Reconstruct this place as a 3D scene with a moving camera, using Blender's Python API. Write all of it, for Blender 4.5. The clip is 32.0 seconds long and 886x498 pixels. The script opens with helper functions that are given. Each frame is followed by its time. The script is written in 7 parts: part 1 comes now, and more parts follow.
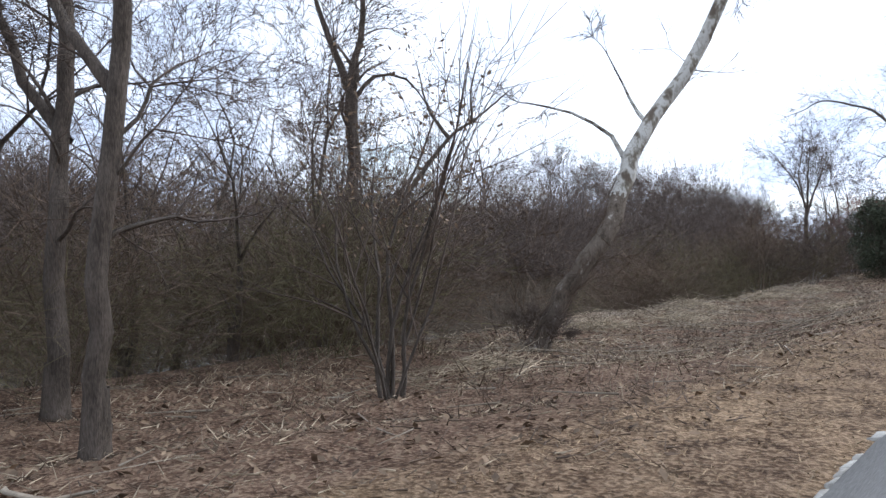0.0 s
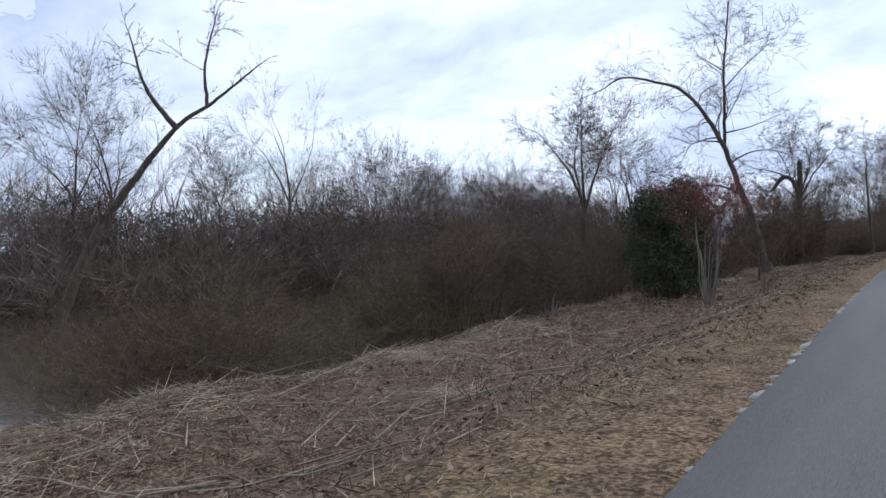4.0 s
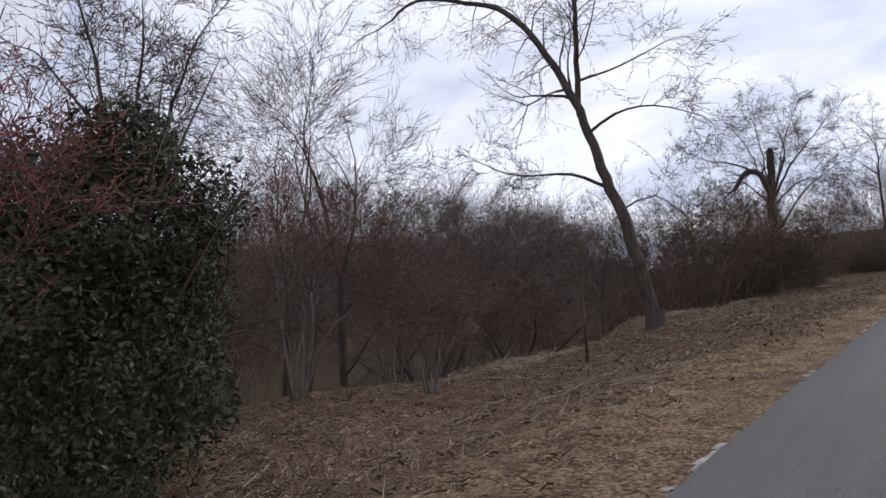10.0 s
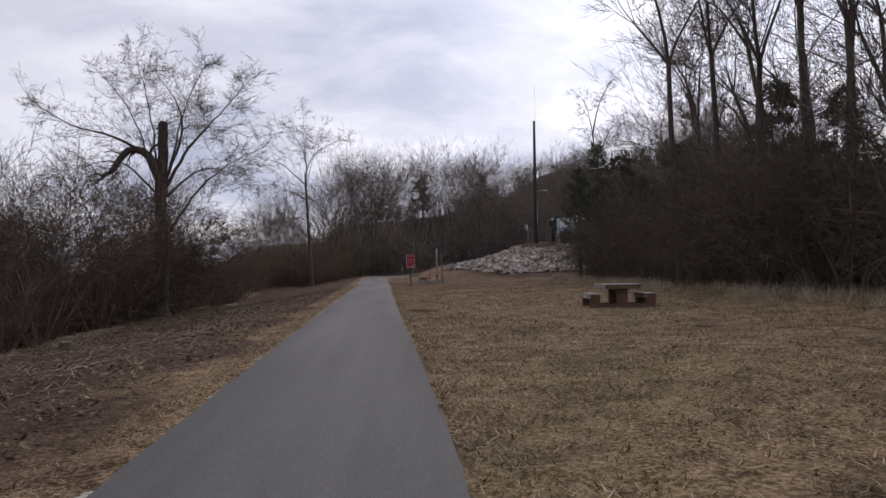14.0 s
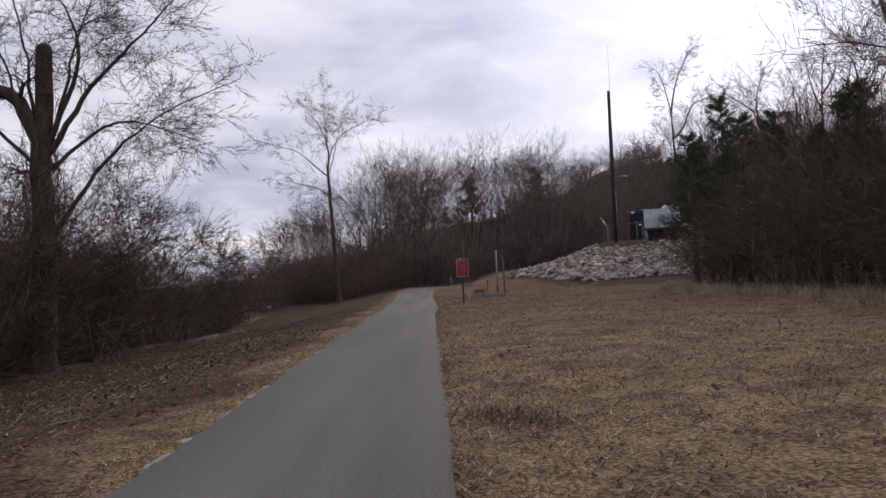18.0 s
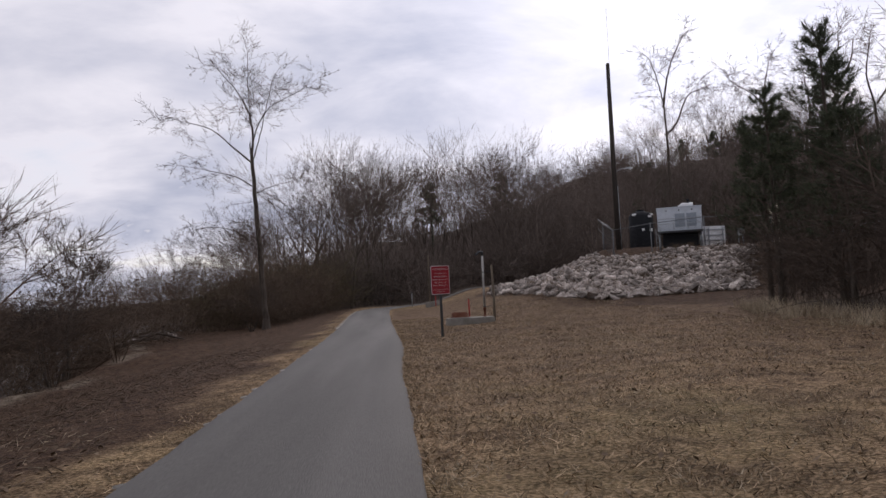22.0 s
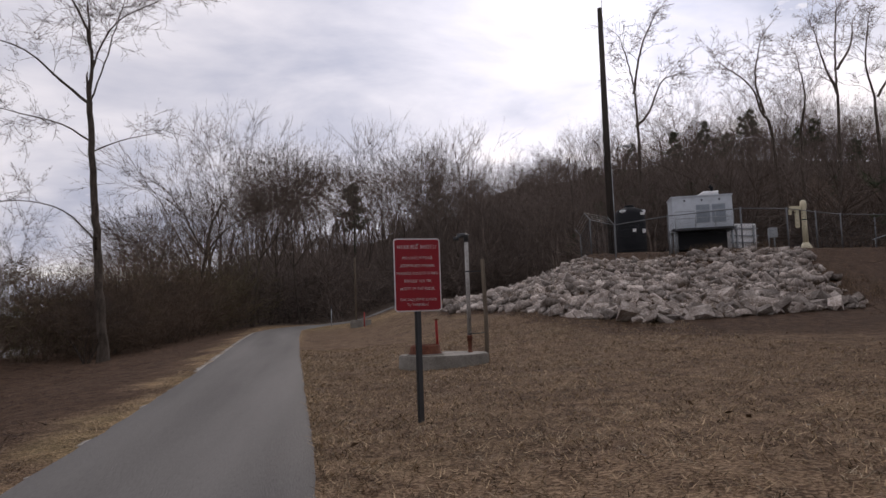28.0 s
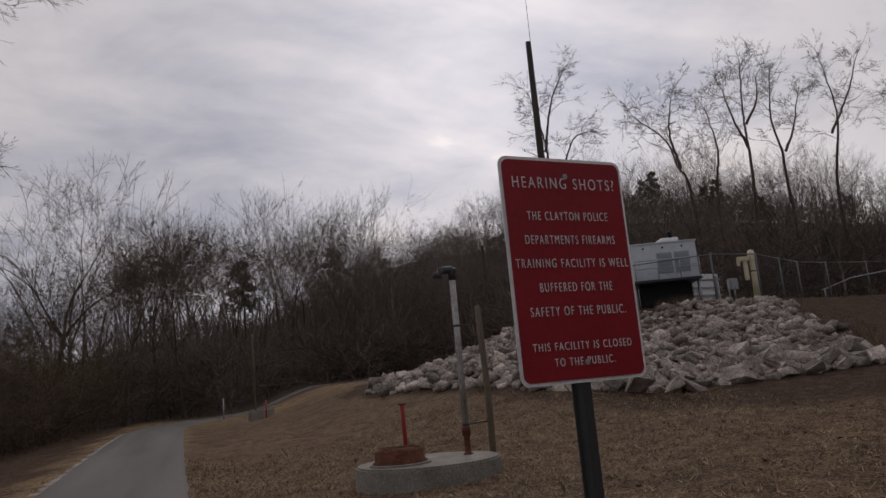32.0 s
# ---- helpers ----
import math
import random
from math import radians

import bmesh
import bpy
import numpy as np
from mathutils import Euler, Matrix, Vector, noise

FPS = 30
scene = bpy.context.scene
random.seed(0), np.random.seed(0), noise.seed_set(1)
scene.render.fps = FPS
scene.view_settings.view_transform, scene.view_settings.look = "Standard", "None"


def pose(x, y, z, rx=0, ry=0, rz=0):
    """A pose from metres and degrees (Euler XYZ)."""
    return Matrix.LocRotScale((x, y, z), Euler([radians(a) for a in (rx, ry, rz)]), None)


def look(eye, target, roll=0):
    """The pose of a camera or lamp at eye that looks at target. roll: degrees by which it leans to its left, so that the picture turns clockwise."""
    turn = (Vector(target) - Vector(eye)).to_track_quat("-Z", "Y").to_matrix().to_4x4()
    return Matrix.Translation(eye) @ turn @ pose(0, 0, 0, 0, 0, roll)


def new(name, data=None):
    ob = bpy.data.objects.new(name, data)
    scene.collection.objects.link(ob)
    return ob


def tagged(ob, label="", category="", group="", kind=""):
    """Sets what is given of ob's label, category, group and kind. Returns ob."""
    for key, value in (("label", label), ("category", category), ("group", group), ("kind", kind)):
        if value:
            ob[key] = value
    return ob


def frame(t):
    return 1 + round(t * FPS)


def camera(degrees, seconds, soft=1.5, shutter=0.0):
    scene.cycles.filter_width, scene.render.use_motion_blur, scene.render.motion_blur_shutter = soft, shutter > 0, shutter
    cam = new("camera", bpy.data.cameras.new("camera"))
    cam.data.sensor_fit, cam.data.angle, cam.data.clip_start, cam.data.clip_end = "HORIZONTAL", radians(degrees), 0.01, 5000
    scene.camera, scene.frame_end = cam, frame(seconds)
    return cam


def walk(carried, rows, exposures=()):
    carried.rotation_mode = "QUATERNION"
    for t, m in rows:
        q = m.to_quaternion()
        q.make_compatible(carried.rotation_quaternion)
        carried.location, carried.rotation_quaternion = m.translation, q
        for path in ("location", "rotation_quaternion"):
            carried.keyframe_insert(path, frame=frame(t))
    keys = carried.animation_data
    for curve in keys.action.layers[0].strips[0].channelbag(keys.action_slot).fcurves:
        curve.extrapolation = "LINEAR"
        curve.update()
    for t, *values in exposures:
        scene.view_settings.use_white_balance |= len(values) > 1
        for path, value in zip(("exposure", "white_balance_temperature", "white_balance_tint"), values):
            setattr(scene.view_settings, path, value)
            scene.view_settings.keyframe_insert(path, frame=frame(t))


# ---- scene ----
cam = camera(61.0, 32.0, soft=1.5)
# seconds, x, y, z, then the turn about x, y and z in degrees
ROWS = [
    (0.0, -0.003, 0.099, 1.057, 90.29, -0.81, 42.20),
    (0.5, -0.105, 1.576, 1.092, 89.68, -1.49, 37.80),
    (1.0, -0.179, 3.054, 1.129, 90.07, -2.19, 42.39),
    (1.5, -0.226, 4.531, 1.168, 89.72, -2.11, 36.29),
    (2.0, -0.250, 6.009, 1.208, 89.94, -1.54, 34.25),
    (2.5, -0.265, 7.486, 1.251, 91.19, -1.16, 29.89),
    (3.0, -0.284, 8.964, 1.296, 91.59, 1.36, 29.78),
    (3.5, -0.309, 10.441, 1.345, 91.46, 0.32, 32.94),
    (5.5, -0.460, 16.351, 1.570, 89.77, 2.32, 34.66),
    (6.0, -0.452, 17.829, 1.621, 91.86, -0.34, 25.59),
    (6.5, -0.434, 19.306, 1.667, 90.30, 0.34, 26.26),
    (7.0, -0.409, 20.784, 1.708, 92.37, 0.62, 28.29),
    (7.5, -0.388, 22.261, 1.745, 91.30, 1.41, 33.74),
    (8.0, -0.375, 23.739, 1.780, 92.14, 1.38, 34.12),
    (8.5, -0.370, 25.216, 1.814, 90.70, 2.31, 37.92),
    (9.0, -0.375, 26.694, 1.852, 92.02, 2.97, 33.92),
    (9.5, -0.393, 28.156, 1.894, 91.86, 1.78, 36.12),
    (10.0, -0.420, 29.585, 1.937, 92.97, 2.85, 35.79),
    (10.5, -0.455, 30.983, 1.982, 92.91, 1.91, 34.76),
    (11.0, -0.487, 32.365, 2.025, 92.62, 1.06, 29.00),
    (11.5, -0.510, 33.749, 2.063, 93.40, 0.93, 23.31),
    (12.0, -0.512, 35.153, 2.098, 92.86, 1.14, 16.96),
    (12.5, -0.486, 36.583, 2.128, 93.30, 1.00, 8.58),
    (13.0, -0.431, 38.042, 2.158, 93.48, 1.19, 4.21),
    (13.5, -0.357, 39.520, 2.187, 93.15, 0.07, -0.43),
    (14.0, -0.284, 40.997, 2.217, 91.99, 0.97, -3.83),
    (14.5, -0.216, 42.475, 2.249, 94.29, 0.20, -2.37),
    (16.5, -0.049, 48.385, 2.358, 92.53, 1.75, -1.61),
    (17.0, -0.063, 49.862, 2.373, 92.03, 1.83, -4.42),
    (17.5, -0.094, 51.340, 2.385, 92.35, 2.13, -1.77),
    (18.0, -0.140, 52.790, 2.395, 92.70, 2.47, -0.12),
    (18.5, -0.189, 54.208, 2.404, 91.78, 2.70, -0.84),
    (19.0, -0.233, 55.597, 2.415, 92.40, 2.69, -1.14),
    (19.5, -0.270, 56.960, 2.430, 91.78, 2.40, -1.27),
    (20.0, -0.303, 58.306, 2.447, 92.36, 2.27, -2.10),
    (20.5, -0.332, 59.638, 2.466, 92.60, 1.81, -1.81),
    (21.0, -0.358, 60.960, 2.485, 93.58, 2.20, -1.20),
    (21.5, -0.379, 62.265, 2.505, 93.53, 2.80, -2.15),
    (22.0, -0.393, 63.543, 2.525, 93.85, 2.76, -3.54),
    (22.5, -0.396, 64.781, 2.544, 93.38, 2.44, -4.11),
    (23.0, -0.386, 65.971, 2.562, 93.35, 2.57, -4.38),
    (23.5, -0.369, 67.099, 2.579, 94.75, 3.63, -6.55),
    (24.0, -0.351, 68.156, 2.593, 93.91, 3.25, -8.30),
    (24.5, -0.334, 69.134, 2.605, 93.49, 3.11, -6.73),
    (26.5, -0.289, 72.686, 2.626, 93.78, 2.92, -8.22),
    (27.0, -0.288, 73.473, 2.630, 94.88, 3.00, -8.63),
    (27.5, -0.291, 74.184, 2.633, 93.74, 2.84, -10.64),
    (28.0, -0.298, 74.846, 2.637, 94.83, 2.06, -9.81),
    (28.5, -0.306, 75.480, 2.642, 95.68, 2.73, -10.38),
    (29.0, -0.315, 76.103, 2.648, 95.72, 2.31, -10.40),
    (29.5, -0.324, 76.725, 2.655, 96.78, 2.48, -11.70),
    (30.0, -0.345, 77.250, 2.674, 97.07, 2.38, -15.41),
    (30.5, -0.355, 77.930, 2.680, 99.08, 3.80, -17.50),
    (31.0, -0.366, 78.588, 2.684, 99.62, 5.23, -18.97),
    (31.5, -0.382, 79.250, 2.684, 100.56, 5.21, -19.73),
    (32.0, -0.412, 79.950, 2.684, 100.36, 5.15, -17.84),
]
walk(cam, [(t, pose(x, y, z, rx, ry, rz)) for t, x, y, z, rx, ry, rz in ROWS],
     exposures=[(0.0, 1.10, 5780, 10), (1.5, 0.92, 5640, 9), (3.0, 0.50, 5620, 10), (6.0, 0.48, 5740, 12), (7.5, 0.33, 5800, 14), (9.0, 0.38, 6050, 18), (12.0, 0.17, 6280, 16), (14.0, 0.04, 6350, 19), (17.0, 0.0, 6420, 20), (20.0, 0.08, 6470, 20), (24.0, -0.06, 6580, 20), (28.0, -0.06, 6700, 20), (30.0, -0.20, 6780, 20), (31.0, -0.38, 6850, 20), (32.0, -0.66, 6900, 19)])

# ---- world and sun ----
SUN_AZ, SUN_EL = 24.0, 24.5      # degrees clockwise from +y, degrees above the horizon
world = bpy.data.worlds.new("sky")
scene.world = world
world.use_nodes = True
wn, wl = world.node_tree.nodes, world.node_tree.links
wn.clear()


def wnode(kind, **kw):
    n = wn.new(kind)
    for k, v in kw.items():
        n.inputs[k].default_value = v
    return n


def wmath(op, a, b=None, c=None):
    n = wn.new("ShaderNodeMath")
    n.operation = op
    for i, v in enumerate((a, b, c)):
        if v is None:
            continue
        if isinstance(v, (int, float)):
            n.inputs[i].default_value = v
        else:
            wl.new(v, n.inputs[i])
    return n.outputs[0]


sky = wn.new("ShaderNodeTexSky")
sky.sky_type = "NISHITA"
sky.sun_disc = False
sky.sun_elevation, sky.sun_rotation = radians(SUN_EL), radians(SUN_AZ)
tc = wn.new("ShaderNodeTexCoord")
sep = wn.new("ShaderNodeSeparateXYZ")
wl.new(tc.outputs["Generated"], sep.inputs[0])
up = wmath("MAXIMUM", sep.outputs[2], 0.0)
flat = wmath("ADD", up, 0.24)                       # clouds lie in a layer overhead
comb = wn.new("ShaderNodeCombineXYZ")
wl.new(wmath("DIVIDE", sep.outputs[0], flat), comb.inputs[0])
wl.new(wmath("MULTIPLY", wmath("DIVIDE", sep.outputs[1], flat), 1.35), comb.inputs[1])
big = wnode("ShaderNodeTexNoise", Scale=0.55, Detail=5.0, Roughness=0.55, Distortion=0.5)
wl.new(comb.outputs[0], big.inputs["Vector"])
fine = wnode("ShaderNodeTexNoise", Scale=1.7, Detail=7.0, Roughness=0.6, Distortion=0.3)
wl.new(comb.outputs[0], fine.inputs["Vector"])
amount = wmath("ADD", wmath("MULTIPLY", big.outputs["Fac"], 0.68), wmath("MULTIPLY", fine.outputs["Fac"], 0.32))
cover = wn.new("ShaderNodeValToRGB")                # thin places let a little blue through
cover.color_ramp.elements[0].position, cover.color_ramp.elements[0].color = 0.37, (0.30, 0.30, 0.30, 1)
cover.color_ramp.elements[1].position, cover.color_ramp.elements[1].color = 0.46, (1, 1, 1, 1)
wl.new(amount, cover.inputs[0])
shade = wn.new("ShaderNodeValToRGB")                # cloud body: bright veils and grey undersides
for pos, col in ((0.36, (11.2, 11.3, 11.3)), (0.45, (10.2, 10.4, 10.6)), (0.52, (7.3, 7.7, 8.4)), (0.59, (4.7, 5.25, 6.3))):
    e = shade.color_ramp.elements[0] if pos == 0.36 else shade.color_ramp.elements[1] if pos == 0.59 else shade.color_ramp.elements.new(pos)
    e.position, e.color = pos, (*col, 1)
wl.new(amount, shade.inputs[0])
# the veil is brighter around the hidden sun
sdir = wn.new("ShaderNodeVectorMath")
sdir.operation = "DOT_PRODUCT"
sdir.inputs[1].default_value = (math.sin(radians(SUN_AZ)) * math.cos(radians(SUN_EL)), math.cos(radians(SUN_AZ)) * math.cos(radians(SUN_EL)), math.sin(radians(SUN_EL)))
wl.new(tc.outputs["Generated"], sdir.inputs[0])
facing = wmath("MAXIMUM", sdir.outputs["Value"], 0.0)
near_sun = wmath("ADD", wmath("MULTIPLY", wmath("POWER", facing, 6.0), 0.27), wmath("MULTIPLY", wmath("POWER", facing, 30.0), 0.36))
gain = wmath("ADD", near_sun, 0.90)
lit = wn.new("ShaderNodeMix")
lit.data_type, lit.blend_type = "RGBA", "MULTIPLY"
lit.inputs[0].default_value = 1.0
wl.new(shade.outputs[0], lit.inputs[6])
cg = wn.new("ShaderNodeCombineXYZ")
for i in range(3):
    wl.new(gain, cg.inputs[i])
wl.new(cg.outputs[0], lit.inputs[7])
mixs = wn.new("ShaderNodeMix")
mixs.data_type = "RGBA"
wl.new(cover.outputs[0], mixs.inputs[0])
wl.new(sky.outputs[0], mixs.inputs[6])
wl.new(lit.outputs[2], mixs.inputs[7])
bg = wnode("ShaderNodeBackground", Strength=0.1)
wl.new(mixs.outputs[2], bg.inputs[0])
out = wn.new("ShaderNodeOutputWorld")
wl.new(bg.outputs[0], out.inputs[0])

sun = new("sun", bpy.data.lights.new("sun", "SUN"))
sun.data.energy, sun.data.angle, sun.data.color = 0.8, radians(18), (1.0, 0.93, 0.84)
sun.matrix_world = look((0, 0, 60), (-math.sin(radians(SUN_AZ)) * math.cos(radians(SUN_EL)), -math.cos(radians(SUN_AZ)) * math.cos(radians(SUN_EL)), 60 - math.sin(radians(SUN_EL))))

# ---- materials ----


def material(name, stops, scale=2.0, fine=30.0, rough=0.9, bump=0.3, metal=0.0, vary=0.0, coord="Object", stretch=(1, 1, 1), spec=0.3, mix=0.5):
    """Colour from two scales of noise, fine relief, and a shift from piece to piece."""
    m = bpy.data.materials.new(name)
    m.use_nodes = True
    n, l = m.node_tree.nodes, m.node_tree.links
    b = n["Principled BSDF"]
    b.inputs["Roughness"].default_value, b.inputs["Metallic"].default_value = rough, metal
    b.inputs["Specular IOR Level"].default_value = spec
    t = n.new("ShaderNodeTexCoord")
    mp = n.new("ShaderNodeMapping")
    mp.inputs["Scale"].default_value = stretch
    if coord == "World":
        g = n.new("ShaderNodeNewGeometry")
        l.new(g.outputs["Position"], mp.inputs["Vector"])
    else:
        l.new(t.outputs[coord], mp.inputs["Vector"])
    a, c = n.new("ShaderNodeTexNoise"), n.new("ShaderNodeTexNoise")
    a.inputs["Scale"].default_value, c.inputs["Scale"].default_value = scale, fine
    a.inputs["Detail"].default_value, c.inputs["Detail"].default_value = 4.0, 5.0
    for q in (a, c):
        l.new(mp.outputs[0], q.inputs["Vector"])
    mx = n.new("ShaderNodeMix")
    mx.inputs[0].default_value = mix
    l.new(a.outputs["Fac"], mx.inputs[2])
    l.new(c.outputs["Fac"], mx.inputs[3])
    r = n.new("ShaderNodeValToRGB")
    els = r.color_ramp.elements
    while len(els) < len(stops):
        els.new(0.5)
    for i, col in enumerate(stops):
        els[i].position = 0.36 + 0.28 * i / max(1, len(stops) - 1)
        els[i].color = (*col, 1)
    l.new(mx.outputs[0], r.inputs[0])
    last = r.outputs[0]
    if vary:
        rnd = n.new("ShaderNodeNewGeometry").outputs["Random Per Island"]
        if vary < 0:
            rnd = n.new("ShaderNodeObjectInfo").outputs["Random"]
        hv = n.new("ShaderNodeHueSaturation")
        mr = n.new("ShaderNodeMapRange")
        mr.inputs["To Min"].default_value, mr.inputs["To Max"].default_value = 1 - abs(vary), 1 + abs(vary)
        l.new(rnd, mr.inputs[0])
        l.new(mr.outputs[0], hv.inputs["Value"])
        l.new(last, hv.inputs["Color"])
        last = hv.outputs[0]
    l.new(last, b.inputs["Base Color"])
    if bump:
        bp = n.new("ShaderNodeBump")
        bp.inputs["Strength"].default_value, bp.inputs["Distance"].default_value = bump, 0.02
        l.new(c.outputs["Fac"], bp.inputs["Height"])
        l.new(bp.outputs[0], b.inputs["Normal"])
    return m


def plain(name, col, rough=0.5, metal=0.0, spec=0.4):
    return material(name, [tuple(v * 0.88 for v in col), tuple(min(1, v * 1.1) for v in col)], scale=5, fine=60, rough=rough, metal=metal, bump=0.08, spec=spec)


ASPHALT = material("asphalt", [(0.090, 0.085, 0.079), (0.126, 0.120, 0.111), (0.164, 0.156, 0.145)], scale=1.0, fine=120, rough=0.86, bump=0.45, coord="World", stretch=(1.4, 0.10, 1), mix=0.4)
CONCRETE = material("concrete", [(0.14, 0.125, 0.104), (0.21, 0.193, 0.165), (0.29, 0.272, 0.24)], scale=3, fine=45, bump=0.4)
BARK = material("bark", [(0.036, 0.028, 0.021), (0.074, 0.058, 0.045), (0.122, 0.098, 0.079)], scale=4, fine=30, bump=0.9, stretch=(3, 3, 0.7))
TWIG = material("twig", [(0.060, 0.044, 0.034), (0.108, 0.081, 0.064)], scale=1.5, fine=25, bump=0.0, vary=0.35)
GREEN_GRASS = material("green_grass", [(0.075, 0.078, 0.030), (0.15, 0.145, 0.062)], scale=0.9, fine=14, bump=0.0, vary=0.5, coord="World")
BARK_PALE = material("pale_bark", [(0.10, 0.078, 0.058), (0.13, 0.105, 0.08), (0.20, 0.18, 0.145), (0.42, 0.40, 0.36), (0.46, 0.44, 0.40), (0.30, 0.285, 0.25), (0.47, 0.45, 0.41)], scale=4.2, fine=20, bump=0.6, stretch=(1.3, 1.3, 0.7), mix=0.22)
BARK_SCALY = material("scaly_bark", [(0.055, 0.042, 0.031), (0.10, 0.078, 0.058), (0.15, 0.122, 0.094), (0.13, 0.10, 0.078), (0.33, 0.30, 0.255)], scale=6, fine=30, bump=0.9, stretch=(1.6, 1.6, 0.9), mix=0.35)
BARK_GREY = material("grey_bark", [(0.10, 0.083, 0.067), (0.17, 0.146, 0.120), (0.25, 0.22, 0.188)], scale=4, fine=30, bump=0.7, stretch=(3, 3, 0.7))
BRUSH = material("brush_stems", [(0.066, 0.045, 0.031), (0.108, 0.075, 0.052), (0.172, 0.124, 0.087)], scale=0.35, fine=9, bump=0.0, vary=0.45, coord="World")
BRUSH_GREEN = material("greenish_stems", [(0.090, 0.076, 0.038), (0.155, 0.132, 0.070)], scale=0.5, fine=9, bump=0.0, vary=0.4, coord="World")
RED_BRUSH = material("reddish_stems", [(0.080, 0.049, 0.040), (0.125, 0.078, 0.064), (0.185, 0.122, 0.100)], scale=0.5, fine=9, bump=0.0, vary=0.45, coord="World")
RED_TWIG = material("red_buds", [(0.12, 0.046, 0.041), (0.22, 0.086, 0.076)], scale=2, fine=20, bump=0.0, vary=0.4)
FOREST = material("far_twigs", [(0.070, 0.053, 0.043), (0.120, 0.092, 0.076), (0.185, 0.146, 0.122)], scale=0.12, fine=2, bump=0.0, vary=0.45, coord="World")
HOLLY_LEAF = material("holly_leaf", [(0.030, 0.035, 0.023), (0.092, 0.100, 0.064)], scale=3, fine=20, rough=0.75, bump=0.0, vary=0.5, spec=0.12)
PINE = material("pine_needles", [(0.034, 0.042, 0.022), (0.070, 0.082, 0.044)], scale=2, fine=12, rough=0.7, bump=0.0, vary=0.5)
DRYLEAF = material("dry_leaf", [(0.10, 0.065, 0.04), (0.22, 0.155, 0.10)], scale=2, fine=20, bump=0.0, vary=0.5)
STRAW = material("straw", [(0.24, 0.185, 0.12), (0.46, 0.38, 0.27)], scale=1, fine=20, bump=0.0, vary=0.4, coord="World")
GRASS = material("dead_grass", [(0.190, 0.132, 0.078), (0.385, 0.283, 0.176)], scale=0.6, fine=14, bump=0.0, vary=0.75, coord="World")
STICK = material("dead_stick", [(0.16, 0.125, 0.09), (0.33, 0.28, 0.215)], scale=2, fine=20, bump=0.3, vary=0.35, coord="World")
ROCK = material("riprap_stone", [(0.115, 0.092, 0.077), (0.275, 0.232, 0.20), (0.50, 0.447, 0.40)], scale=2.2, fine=16, bump=0.8, vary=-0.5)
ROCK_STUFF = material("riprap_rest", [(0.115, 0.092, 0.077), (0.275, 0.232, 0.20), (0.50, 0.447, 0.40)], scale=2.2, fine=16, bump=0.8, vary=0.5, coord="World")
SIGN_RED = plain("sign_red", (0.265, 0.011, 0.019), rough=0.45)
WHITE = plain("white_paint", (0.72, 0.72, 0.72), rough=0.5)
STEEL = plain("galvanised_steel", (0.34, 0.36, 0.37), rough=0.45, metal=0.6)
FENCE_STEEL = plain("weathered_fence_steel", (0.15, 0.155, 0.16), rough=0.6, metal=0.4)
DARK_STEEL = plain("dark_steel", (0.06, 0.062, 0.065), rough=0.5, metal=0.5)
RUST = material("rusty_iron", [(0.06, 0.02, 0.012), (0.13, 0.045, 0.025), (0.18, 0.075, 0.045)], scale=6, fine=50, bump=0.5)
MARKER_RED = plain("marker_red", (0.34, 0.035, 0.03), rough=0.6)
WOOD_OLD = material("weathered_wood", [(0.12, 0.095, 0.07), (0.22, 0.18, 0.135)], scale=2, fine=25, bump=0.5, stretch=(6, 6, 0.5))
TABLE_PALE = material("table_pale", [(0.19, 0.172, 0.15), (0.33, 0.31, 0.275)], scale=3, fine=40, bump=0.2)
TABLE_BROWN = material("table_brown", [(0.085, 0.05, 0.032), (0.15, 0.09, 0.058)], scale=3, fine=40, bump=0.3)
BLACK = plain("black_plastic", (0.010, 0.011, 0.013), rough=0.7, spec=0.2)
CABINET = plain("cabinet_grey", (0.52, 0.56, 0.60), rough=0.45)
LOUVRE = plain("louvre_grey", (0.30, 0.34, 0.38), rough=0.5)
CREAM = plain("cream_paint", (0.58, 0.52, 0.36), rough=0.5)
PIPE_GREY = material("weathered_pipe", [(0.17, 0.16, 0.15), (0.33, 0.315, 0.295), (0.46, 0.44, 0.415)], scale=4, fine=30, rough=0.7, bump=0.15, stretch=(2, 2, 0.6))
POLE = material("pole_wood", [(0.025, 0.02, 0.016), (0.06, 0.05, 0.042)], scale=3, fine=30, bump=0.4, stretch=(5, 5, 0.4))


